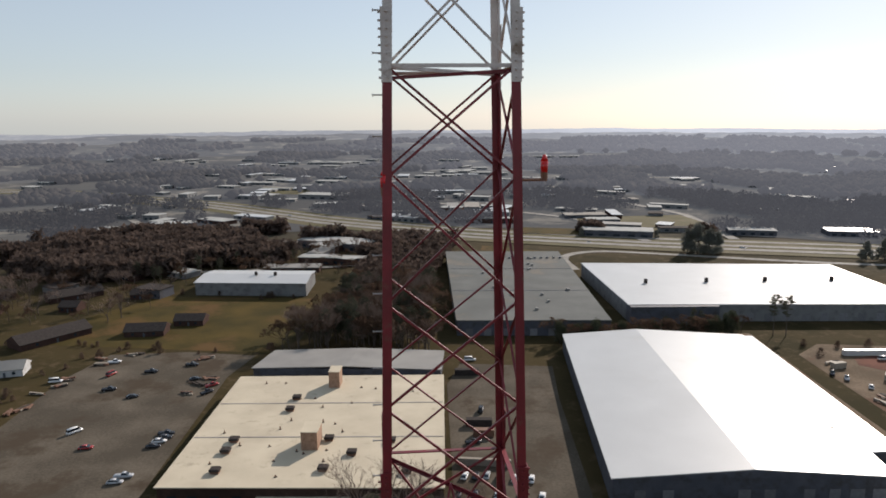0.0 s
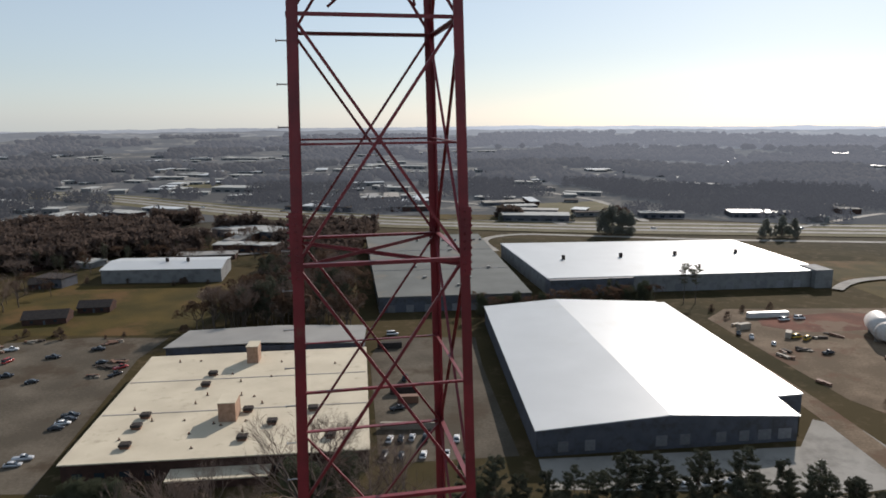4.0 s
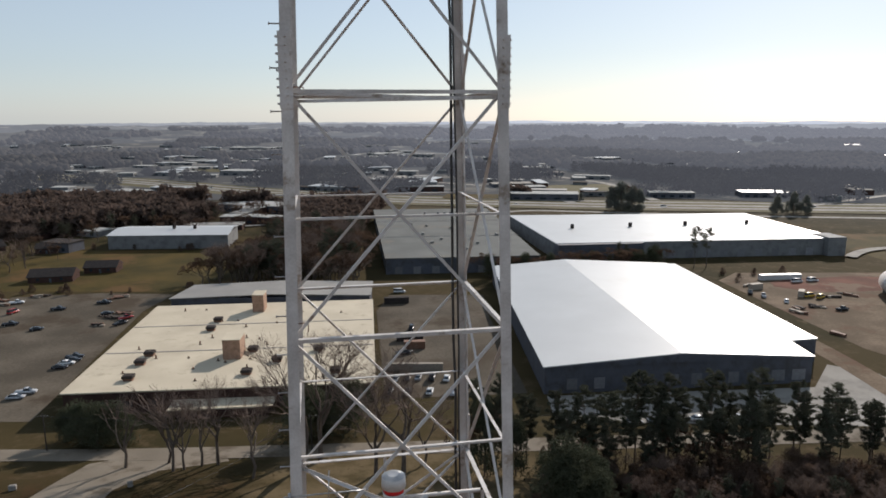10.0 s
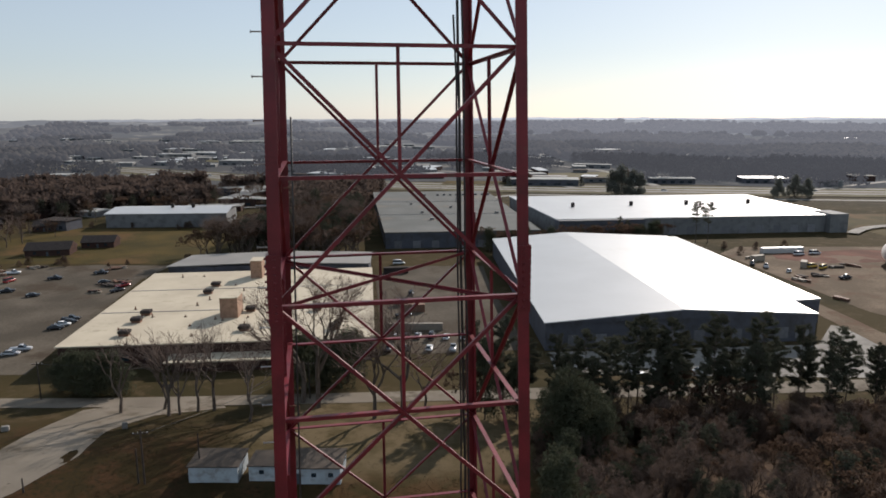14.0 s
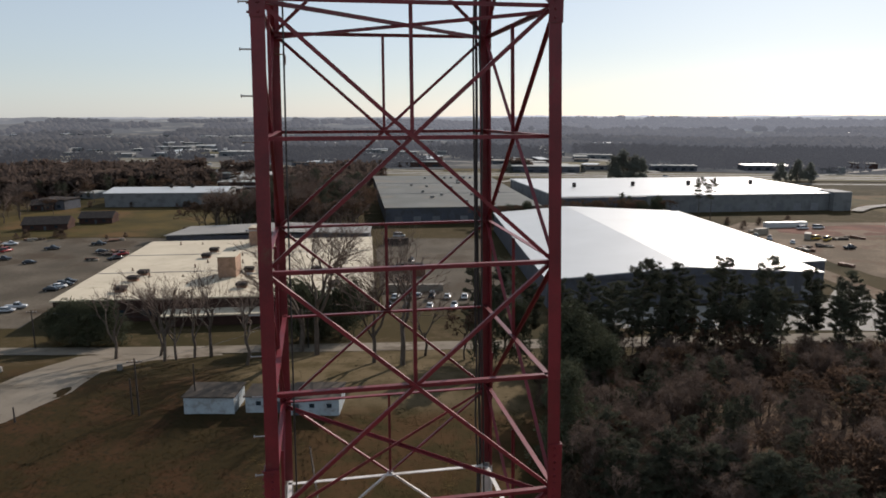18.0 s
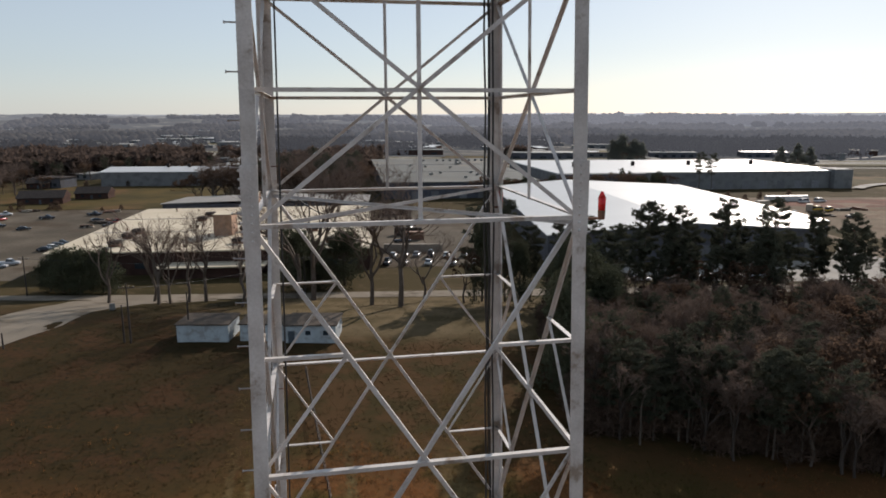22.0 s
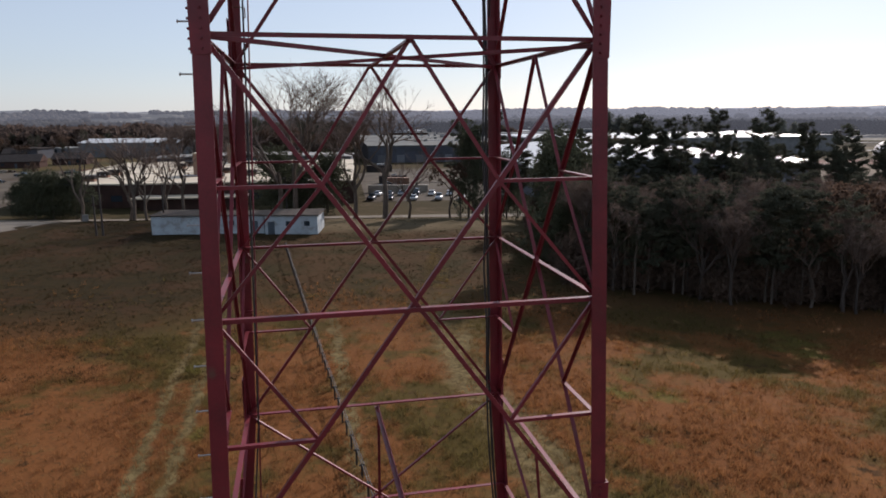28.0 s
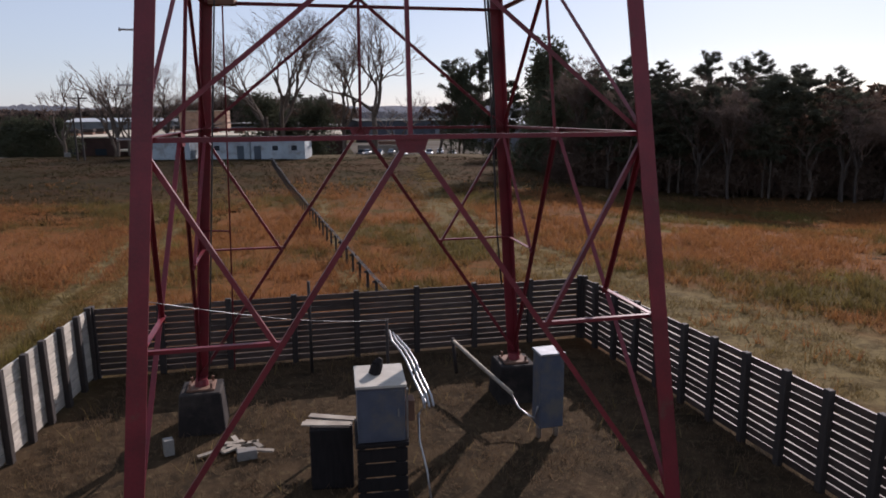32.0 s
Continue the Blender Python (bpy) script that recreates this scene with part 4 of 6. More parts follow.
# the pale shed across the lawn
Q = [(-195.0, 380.0), (-126.5, 383.0), (-131.0, 417.0), (-198.0, 414.0)]
b = thing("long_shed", "long pale metal shed with a low roof", "shed")
hull("wall", Q, BASE, 4.2, WALL_PALE, b)
gable("roof", widen(Q, 0.6), 4.6, 6.4, METAL_ROOF, b, across=False)
for t in (0.5, 0.68):
    x, y = lerp2(lerp2(Q[0], Q[1], t), lerp2(Q[3], Q[2], t), 0.42)
    box_thing("roof_ventilator", "dark ventilator on the shed roof", "roof vent", x, y, 5.9, 1.6, 1.6, 2.4, SHINGLE, 0, "ventilators on the shed", 0.2)


def small_house(x, y, turn, w=13, d=9, h=2.8, roof=SHINGLE, label="small dark-roofed house on the winter lawn", wall=WHITE_WALL, z=BASE):
    u = thing("house", label, "house", (x, y, z), turn, "small houses")
    q = [(-w / 2, -d / 2), (w / 2, -d / 2), (w / 2, d / 2), (-w / 2, d / 2)]
    hull("wall", q, 0, h, wall, u)
    _, g0, g1 = gable("roof", widen(q, 0.5), h + 0.1, h + d * 0.28, roof, u, 0.2, across=False)
    part_mesh("gable_wall", mesh_of("gable_wall", g0, [(0, 1, 2)]), wall, u)
    part_mesh("gable_wall", mesh_of("gable_wall", g1, [(0, 2, 1)]), wall, u)
    for t in (0.22, 0.75):
        panel_on("window", q[0], q[1], t, 1.0, 1.3, 1.2, GLASS, u)
    panel_on("door", q[0], q[1], 0.5, 0, 1.0, 2.05, DOOR, u)
    return u


small_house(-184, 304, 12, 19, 11, 2.8, wall=BRICK)
small_house(-170, 323, 8, 15, 10, 2.8, wall=BRICK)

# the white block huts in the field
def hut(x0, x1, y0, depth, h, door, label, windows):
    z = 0.55
    u = thing("block_hut", label, "hut", ((x0 + x1) / 2, y0 + depth / 2, z), 0, "white huts in the field")
    w = x1 - x0
    q = [(-w / 2, -depth / 2), (w / 2, -depth / 2), (w / 2, depth / 2), (-w / 2, depth / 2)]
    hull("wall", q, -0.4, h, HUT_WALL, u)
    hull("roof", widen(q, 0.25), h, h + 0.18, HUT_ROOF, u)
    if door is not None:
        panel_on("door", q[0], q[1], door, 0.05, 1.0, 2.1, DOOR, u)
    for t in windows:
        panel_on("window", q[0], q[1], t, 1.5, 0.8, 0.7, GLASS, u)


hut(-41.2, -33.2, 91.0, 6.0, 3.0, None, "long white block hut with a flat roof", ())
hut(-31.5, -24.6, 91.5, 5.0, 2.9, 0.8, "white block hut with a dark door", (0.3,))
hut(-24.2, -16.4, 90.5, 6.5, 3.0, 0.12, "white block hut with a dark door and small windows", (0.45, 0.8))


# ---- fittings on the mast ----
def obstruction_light(k, z, reach, label):
    """A red warning light on a short arm beside leg k."""
    p = leg_at(k, z)
    out = (leg_at(k, z) - leg_at((k + 3) % 4 if k in (1, 3) else (k + 1) % 4, z)).normalized()
    u = thing("obstruction_light", label, "warning light", p, 0, "red warning lights on the mast")
    bm = bmesh.new()
    tube(bm, out * -0.05, out * reach, 0.022)
    tube(bm, out * reach - Vector((0, 0, 0.02)), out * reach + Vector((0, 0, 0.12)), 0.05, 0.06)
    part("arm", bm, BROWN_STEEL, u)
    bm = bmesh.new()
    q = out * reach
    tube(bm, q + Vector((0, 0, 0.12)), q + Vector((0, 0, 0.3)), 0.055, 0.062, 10)
    tube(bm, q + Vector((0, 0, 0.3)), q + Vector((0, 0, 0.4)), 0.062, 0.02, 10)
    part("lens", bm, LENS, u, "red glass dome", True)


obstruction_light(1, LV[1] - 0.05, 0.42, "red warning light on a short arm beside the top panels")
obstruction_light(0, LV[1] - 0.25, 0.03, "red warning light fixed close against the mast leg")
obstruction_light(1, LV[36] - 0.02, 0.36, "red warning light on an arm at mid height")
obstruction_light(2, LV[36] - 0.45, 0.08, "red warning light fixed against the rear leg")


def run(name, points, r, mat, parent=None, label="", sides=6):
    """A bent pipe or cable through the points."""
    bm = bmesh.new()
    points = [Vector(p) for p in points]
    rings = []
    for i, p in enumerate(points):
        d = (points[min(i + 1, len(points) - 1)] - points[max(i - 1, 0)]).normalized()
        s = d.cross(Vector((0.31, 0.87, 0.38))).normalized()
        t = d.cross(s)
        rings.append([bm.verts.new(p + (s * math.cos(k) + t * math.sin(k)) * r) for k in [2 * math.pi * j / sides for j in range(sides)]])
    for a, c in zip(rings, rings[1:]):
        for j in range(sides):
            bm.faces.new((a[j], a[(j + 1) % sides], c[(j + 1) % sides], c[j]))
    bm.faces.new(rings[0][::-1]), bm.faces.new(rings[-1])
    return part(name, bm, mat, parent, label, True)


# cables up the rear leg
for j, (z0, z1, d) in enumerate(((6, 79, 0.2), (3, 62, 0.28), (20, 80, 0.13))):
    pts, z = [], z0
    rr = random.Random(j)
    while z < z1:
        q = leg_at(2, z)
        n1, n2 = (leg_at(3, z) - q).normalized(), (leg_at(1, z) - q).normalized()
        pts.append(q + n1 * (d + rr.uniform(-0.03, 0.03)) + n2 * (0.06 + 0.05 * j + rr.uniform(-0.02, 0.02)))
        z += 1.3
    tagged(run("feeder_cable", pts, 0.022 if j else 0.03, CABLE), "black feeder cable tied up the rear mast leg", "cable", "feeder cables")
pts, z = [], 1.5
while z < 60:
    q = leg_at(3, z)
    pts.append(q + (leg_at(2, z) - q).normalized() * 0.2 + (leg_at(0, z) - q).normalized() * 0.3)
    z += 2.0
tagged(run("feeder_cable", pts, 0.02, CABLE), "thin dark conduit up the mast leg", "cable", "feeder cables")
pts = [leg_at(3, LV[36]).lerp(leg_at(2, LV[36]), 0.08 + 0.4 * t) - Vector((0, 0, 0.5 * math.sin(math.pi * t) + 0.05)) for t in [i / 14 for i in range(15)]]
tagged(run("loose_cable", pts, 0.012, CABLE), "thin cable sagging below the level bracing", "cable", "feeder cables")

# step bolts on the front leg
peg_me = bpy.data.meshes.new("step_bolt")
bm = bmesh.new()
tube(bm, (0, 0, 0), (-0.14, 0, 0), 0.011, 0.011, 6)
tube(bm, (-0.14, 0, 0), (-0.155, 0, 0), 0.022, 0.022, 6)
bm.to_mesh(peg_me), bm.free()
z = 6.76
while z < 104:
    ob = part_mesh("step_bolt", peg_me, STEEL, tower)
    ob.matrix_world = Matrix.Translation(leg_corner(0, z)) @ Matrix.Rotation(TURN, 4, "Z")
    z += 0.62

# small hoops that hold the conduit off the rear leg
z = 20.0
while z < 90:
    q = leg_at(3, z)
    n1, n2 = (leg_at(2, z) - q).normalized(), (leg_at(0, z) - q).normalized()
    hoop = [q + n1 * a + n2 * 0.06 + Vector((0, 0, h)) for a, h in ((0.02, 0.09), (0.2, 0.09), (0.22, 0.07), (0.22, -0.09), (0.2, -0.11))]
    run("cable_hoop", hoop, 0.012, BROWN_STEEL, tower)
    z += 4.75

# a light side antenna below the beacon
side_antenna = thing("side_antenna", "thin grey rod antenna clamped across the front of the mast", "antenna")
za = 65.75
base, way = leg_corner(0, za), (leg_at(1, za) - leg_at(0, za)).normalized()
run("boom", [base - way * 0.12, base + way * 1.25], 0.012, STEEL, side_antenna)
run("element", [base + way * 0.62 + Vector((0, 0, 0.4)), base + way * 0.6 - Vector((0, 0, 0.05)), base + way * 0.55 - Vector((0, 0, 0.38))], 0.009, STEEL, side_antenna)
run("clamp", [base - way * 0.02 - Vector((0, 0, 0.06)), base - way * 0.02 + Vector((0, 0, 0.06))], 0.03, STEEL, side_antenna)

# the ladder near the rear leg
ladder = thing("ladder", "narrow red steel ladder inside the mast foot", "ladder")
q0 = leg_at(3, 1.4) + (leg_at(2, 1.4) - leg_at(3, 1.4)).normalized() * 0.75 + (leg_at(0, 1.4) - leg_at(3, 1.4)).normalized() * 0.3
q1 = leg_at(3, 24) + (leg_at(2, 24) - leg_at(3, 24)).normalized() * 0.35 + (leg_at(0, 24) - leg_at(3, 24)).normalized() * 0.3
side = swing(1, 0, 0) * 0.16
run("rail", [q0, q1], 0.018, RED, ladder)
for zz in (4.6, 9.2, 14.0):
    t = (zz - 1.4) / 22.6
    p = q0.lerp(q1, t)
    run("bracket", [p, leg_at(3, zz)], 0.02, RED, ladder)
platform = thing("work_light", "small steel cage lamp on the ladder rail", "lamp")
p = q0.lerp(q1, (9.3 - 1.4) / 22.6)
for dx in (-0.12, 0.12):
    for dy in (-0.1, 0.1):
        run("cage_bar", [p + Vector((dx, dy, 0)), p + Vector((dx, dy, 0.28))], 0.014, BROWN_STEEL, platform)
part("base", box_bm(p.x - 0.26, p.y - 0.12, p.z - 0.12, p.x + 0.26, p.y + 0.12, p.z, 0.01), BROWN_STEEL, platform)

# the white drum on the level bracing and the inner star brace
z20 = LV[20] + 0.05
c = (leg_at(0, z20) + leg_at(2, z20)) / 2
drum = thing("beacon_drum", "white drum-shaped beacon with a red glass ring inside the mast", "beacon", (c.x, c.y, z20))
for nm, z0, z1, r0, r1, mt, tx in (("base", 0.0, 0.14, 0.2, 0.22, WHITE, "white base"), ("lens", 0.14, 0.24, 0.21, 0.21, LENS, "red glass ring"), ("cap", 0.24, 0.46, 0.24, 0.23, WHITE, "white cap")):
    bm = bmesh.new()
    tube(bm, (0, 0, z0), (0, 0, z1), r0, r1, 18)
    part(nm, bm, mt, drum, tx, True)
bm = bmesh.new()
tube(bm, (0, 0, 0.46), (0, 0, 0.5), 0.23, 0.12, 18)
part("cap_top", bm, STEEL, drum)
bm = bmesh.new()
tube(bm, (0.2, -0.1, 0.02), (0.55, -0.25, 0.1), 0.03, 0.03, 8)
tube(bm, (0.45, -0.3, 0.06), (0.65, -0.15, 0.12), 0.05, 0.05, 8)
part("bracket", bm, STEEL, drum)
run("beam", [Vector((-1.7, -0.3, -0.03)), Vector((1.7, 0.33, -0.03))], 0.04, WHITE, drum)
star = thing("inner_brace", "star of slim red bars braced inside the upper mast", "brace")
zt, zc = LV[4] - 0.55, LV[5] - 0.9
cc = swing(0.02, -0.15, 0)
for a, e in (((0, 0, zt + 0.55), (-0.62, -0.1, LV[6] + 0.35)), ((0, 0, zt + 0.55), (0.72, -0.1, LV[6] + 0.3)), ((-0.85, -0.1, LV[5] - 0.25), (0.72, -0.1, LV[6] + 0.3)), ((0.9, -0.1, LV[5] - 0.25), (-0.7, -0.1, LV[6] + 0.25))):
    run("bar", [cc + swing(*a[:2], a[2]), cc + swing(*e[:2], e[2])], 0.022, RED, star)

# ---- the fenced yard ----
ux, uy = Vector((math.cos(TURN), math.sin(TURN), 0)), Vector((-math.sin(TURN), math.cos(TURN), 0))
FENCE = {"far": ((-8.3, 6.1), (5.75, 9.0)), "left": ((-8.3, 6.1), (-7.6, -3.4)), "right": ((5.75, 9.0), (9.6, -5.6))}


def fence_side(a, c, label, gap, wood=FENCE_WOOD, bay=1.1):
    u = thing("board_fence", label, "fence", (*a, 0), 0, "fence sides round the mast")
    a, c = Vector((*a, 0)), Vector((*c, 0))
    L = (c - a).length
    n = round(L / bay)
    d = (c - a) / n
    rot = math.degrees(math.atan2(d.y, d.x))
    inward = Vector((-d.y, d.x, 0)).normalized()
    if inward.dot(-a) < 0:
        inward = -inward
    rr = random.Random(int(L * 10))
    post = bpy.data.meshes.new("post")
    bm = box_bm(-0.08, -0.07, -0.1, 0.08, 0.07, 2.03, 0.012)
    bm.to_mesh(post), bm.free()
    rows = 9 if wood == PALE_BOARD else 11
    step = 1.9 / rows
    slat = bpy.data.meshes.new("slat")
    bm = box_bm(0, -0.026, 0, d.length, 0.026, step - gap, 0.003)
    bm.to_mesh(slat), bm.free()
    for i in range(n + 1):
        p = d * i + inward * 0.104
        ob = part_mesh("post", post, POST_WOOD, u)
        ob.matrix_basis = pose(*p, rr.uniform(-1, 1), rr.uniform(-1, 1), rot)
        if i < n:
            for j in range(rows):
                ob = part_mesh("slat", slat, wood, u)
                q = d * i
                ob.matrix_basis = pose(q.x, q.y, 0.06 + j * step + rr.uniform(-0.005, 0.005), rr.uniform(-3, 3), rr.uniform(-0.35, 0.35), rot)


fence_side(*FENCE["far"], "weathered horizontal board fence with gaps between boards", 0.026, bay=1.75)
# the sunlit side takes the lightened boards
fence_side(*FENCE["left"], "pale board fence lightened for its sunlit side, with close boards and dark posts", 0.02, PALE_BOARD, 0.92)
fence_side(*FENCE["right"], "weathered open board fence with dark posts", 0.027)


def pedestal(k):
    p = leg_at(k, 1.1)
    u = thing("leg_pedestal", "dark weathered concrete pier under a mast leg", "pier", (p.x, p.y, 0), 10.85, "piers under the mast legs")
    bm = bmesh.new()
    vs = box(bm, -0.52, -0.52, -0.1, 0.52, 0.52, 0.95)
    for v in vs:
        if v.co.z > 0:
            v.co.x *= 0.86
            v.co.y *= 0.86
    bmesh.ops.bevel(bm, geom=bm.edges[:], offset=0.03, segments=1, affect="EDGES")
    part("pier", bm, SHADED_CONCRETE, u)
    part("base_plate", box_bm(-0.3, -0.3, 0.95, 0.3, 0.3, 1.0, 0.008), BROWN_STEEL, u)
    bm = bmesh.new()
    tube(bm, (0, 0, 1.0), (0, 0, 1.16), 0.16, 0.13, 12)
    part("shoe", bm, RED, u)
    for sx in (-1, 1):
        for sy in (-1, 1):
            bm = bmesh.new()
            tube(bm, (0.23 * sx, 0.23 * sy, 1.0), (0.23 * sx, 0.23 * sy, 1.12), 0.028, 0.028, 6)
            part("bolt", bm, BROWN_STEEL, u)


for k in range(4):
    pedestal(k)

cab = thing("equipment_cabinet", "blue-grey steel cabinet with a pale lid on a dark timber stand", "cabinet", (-0.1, -0.2, 0), 7)
part("body", box_bm(-0.42, -0.5, 1.32, 0.42, 0.5, 2.34, 0.015), CABINET, cab)
part("lid", box_bm(-0.45, -0.54, 2.34, 0.45, 0.54, 2.39, 0.008), CABINET_TOP, cab, "pale weathered lid")
part("door_panel", box_bm(-0.38, -0.515, 1.38, 0.38, -0.5, 2.28, 0.006), CABINET, cab)
for sx in (-1, 1):
    for y0, y1 in ((-0.48, -0.36), (0.36, 0.48)):
        part("stand_post", box_bm(0.36 * sx - 0.06, y0, -0.05, 0.36 * sx + 0.06, y1, 1.24, 0.008), SHADE_DARK, cab)
part("stand_deck", box_bm(-0.47, -0.56, 1.24, 0.47, 0.56, 1.32, 0.008), SHADE_DARK, cab)
for z in (0.1, 0.38, 0.66, 0.94):
    part("stand_board", box_bm(-0.45, -0.505, z, 0.45, -0.48, z + 0.25, 0.006), SHADE_DARK, cab)
bm = bmesh.new()
tube(bm, (0.3, -0.53, 1.8), (0.3, -0.53, 1.95), 0.014, 0.014, 6)
part("handle", bm, STEEL, cab)
bm = bmesh.new()
tube(bm, (-0.08, 0.08, 2.38), (-0.02, 0.1, 2.56), 0.12, 0.11, 10)
tube(bm, (-0.02, 0.1, 2.56), (0.04, 0.12, 2.66), 0.11, 0.05, 10)
part("weatherhead", bm, SHADE_DARK, cab, "dark hooded cable entry")
bm = bmesh.new()
tube(bm, (0.46, -0.44, 1.2), (0.46, -0.44, 2.28), 0.02, 0.02, 6)
part("side_pipe", bm, STEEL, cab)
part("meter_box", box_bm(0.46, 0.0, 1.45, 0.64, 0.3, 1.85, 0.01), BROWN_STEEL, cab)

for j, off in enumerate((0, 0.09, 0.17)):
    pts = [Vector(v) + Vector((off, 0, 0.02 * j)) for v in ((-0.1, 3.65, 2.0 - j * 0.08), (-0.02, 3.3, 1.86), (0.2, 2.6, 1.86), (0.36, 2.0, 1.8), (0.5, 1.4, 1.68), (0.68, 0.7, 1.56), (0.72, 0.4, 1.46))]
    tagged(run("conduit", pts, 0.024, STEEL), "bent grey metal conduit running down beside the cabinet", "pipe", "conduits in the yard")
tagged(run("conduit", [Vector(v) for v in ((0.7, 0.38, 1.75), (0.74, -0.1, 1.8), (0.6, -0.25, 1.62), (0.62, -0.4, 1.2), (0.75, -0.6, 0.7), (0.85, -0.9, 0.0))], 0.022, STEEL), "thin bent conduit dropping to the ground beside the cabinet", "pipe", "conduits in the yard")
tagged(run("timber_pole", [Vector((1.52, 6.0, 0.93)), Vector((2.1, 4.5, 0.8)), Vector((2.73, 2.9, 0.68))], 0.05, PALE_WOOD), "pale pole leaning across the yard", "pole")
tagged(run("slack_cable", [Vector((2.73, 2.9, 0.66)), Vector((2.86, 2.6, 0.45)), Vector((3.05, 2.4, 0.36)), Vector((3.15, 2.1, 0.42)), Vector((3.16, 1.86, 0.8))], 0.02, STEEL), "pale slack cable on the ground", "cable")
tagged(run("stake_post", [Vector((-0.14, 3.7, 0)), Vector((-0.16, 3.7, 2.25))], 0.04, POST_WOOD), "slim wooden post carrying the conduits", "post")

pan = thing("switch_panel", "tall blue-grey electrical box with a shiny hood beside the rear pier", "electrical box", (3.42, 2.1, 0), 12)
part("case", box_bm(-0.27, -0.24, 0.3, 0.27, 0.24, 1.95, 0.02), CABINET, pan)
part("hood", box_bm(-0.29, -0.27, 1.95, 0.29, 0.27, 2.0, 0.01), STEEL, pan, "shiny bare metal hood")
for x in (-0.2, 0.2):
    part("leg", box_bm(x - 0.04, -0.05, -0.05, x + 0.04, 0.05, 0.3), STEEL, pan)
tagged(run("timber_prop", [Vector((1.6, 6.0, 0)), Vector((1.5, 6.02, 1.0))], 0.05, POST_WOOD), "short dark post holding up a pale pole", "post")
box_thing("timber_box", "dark wooden box with pale boards on top", "box", -1.08, 0.35, 0, 0.8, 0.6, 1.22, SHADE_DARK, 6, bevel=0.02)
for j, (dx, dy, tr) in enumerate(((-0.03, 0, -6), (0.02, 0.17, -12), (-0.05, -0.18, -3))):
    box_thing("plank", "pale weathered board lying on a wooden box", "plank", -1.1 + dx, 0.35 + dy, 1.222 + 0.027 * j, 0.92, 0.16, 0.025, PALE_WOOD, tr, "loose boards in the yard")
rr = random.Random(12)
for j in range(11):
    s = rr.uniform(0.35, 0.8)
    ob = box_thing("plank", "short pale offcut of lumber in a heap", "plank", -3.3 + rr.uniform(-0.5, 0.5), 1.75 + rr.uniform(-0.35, 0.4), 0.02 + 0.03 * (j % 4), s, 0.11, 0.035, PALE_WOOD, rr.uniform(-60, 60), "loose boards in the yard")
box_thing("concrete_block", "pale concrete block among the scrap lumber", "block", -3.0, 1.35, 0, 0.4, 0.2, 0.2, CONCRETE, 20, bevel=0.01)
box_thing("concrete_block", "pale concrete block half sunk in weeds", "block", -4.7, 1.6, 0, 0.2, 0.2, 0.35, CONCRETE, 30, bevel=0.01)
tagged(run("stay_rod", [Vector((-2.4, 6.2, 0)), Vector((-2.4, 6.25, 2.6))], 0.05, POST_WOOD), "slim upright post near the far fence", "post")

# posts that carry the feed line to the huts
line = thing("feed_line", "low row of short posts carrying a wire across the field", "wire line")
a, c = Vector((-0.6, 11.6, 0)), Vector((-18.6, 78, 0))
post_me = bpy.data.meshes.new("line_post")
bm = box_bm(-0.05, -0.05, -0.1, 0.05, 0.05, 0.95)
box(bm, -0.14, -0.03, 0.82, 0.14, 0.03, 0.9)
bm.to_mesh(post_me), bm.free()
tops = []
for i in range(40):
    p = a.lerp(c, i / 39)
    z = ground_z(p.x, p.y)
    ob = part_mesh("post", post_me, POST_WOOD, line)
    ob.matrix_basis = pose(p.x, p.y, z, 0, 0, 12)
    tops.append(Vector((p.x, p.y, z + 0.92)))
run("wire", tops, 0.025, CABLE, line)
run("wire", [p + Vector((0.12, 0.03, -0.05)) for p in tops], 0.02, CABLE, line)

tagged(run("guy_cable", [leg_at(0, 4.85).lerp(Vector((-0.16, 3.7, 2.24)), t / 10) - Vector((0, 0, 0.12 * math.sin(math.pi * t / 10))) for t in range(11)], 0.004, STEEL), "thin pale cable slung across the yard", "cable")


# ---- plants ----
def mesh_from_lists(name, vs, fs, mats, idx):
    me = bpy.data.meshes.new(name)
    me.from_pydata(vs, [], fs)
    for m in mats:
        me.materials.append(m)
    if idx is not None:
        me.polygons.foreach_set("material_index", idx)
    me.update()
    return me


def limb(vs, fs, a, b, r0, r1, sides=5):
    d = (b - a).normalized()
    s = d.orthogonal().normalized()
    t = d.cross(s)
    o = len(vs)
    for p, r in ((a, r0), (b, r1)):
        for i in range(sides):
            k = 2 * math.pi * i / sides
            vs.append(tuple(p + (s * math.cos(k) + t * math.sin(k)) * r))
    for i in range(sides):
        j = (i + 1) % sides
        fs.append((o + i, o + j, o + sides + j, o + sides + i))


def tuft(vs, fs, c, size, n, rr, width=0.16, flat=0.7):
    """Narrow leaves that radiate from c."""
    for _ in range(n):
        d = Vector((rr.gauss(0, 1), rr.gauss(0, 1), rr.gauss(0.15, flat))).normalized()
        s = d.orthogonal().normalized()
        s.rotate(Matrix.Rotation(rr.uniform(0, 6.28), 3, d))
        L = size * rr.uniform(0.6, 1.1)
        o = len(vs)
        vs += [tuple(c + s * width * L), tuple(c - s * width * L), tuple(c + d * L)]
        fs.append((o, o + 1, o + 2))


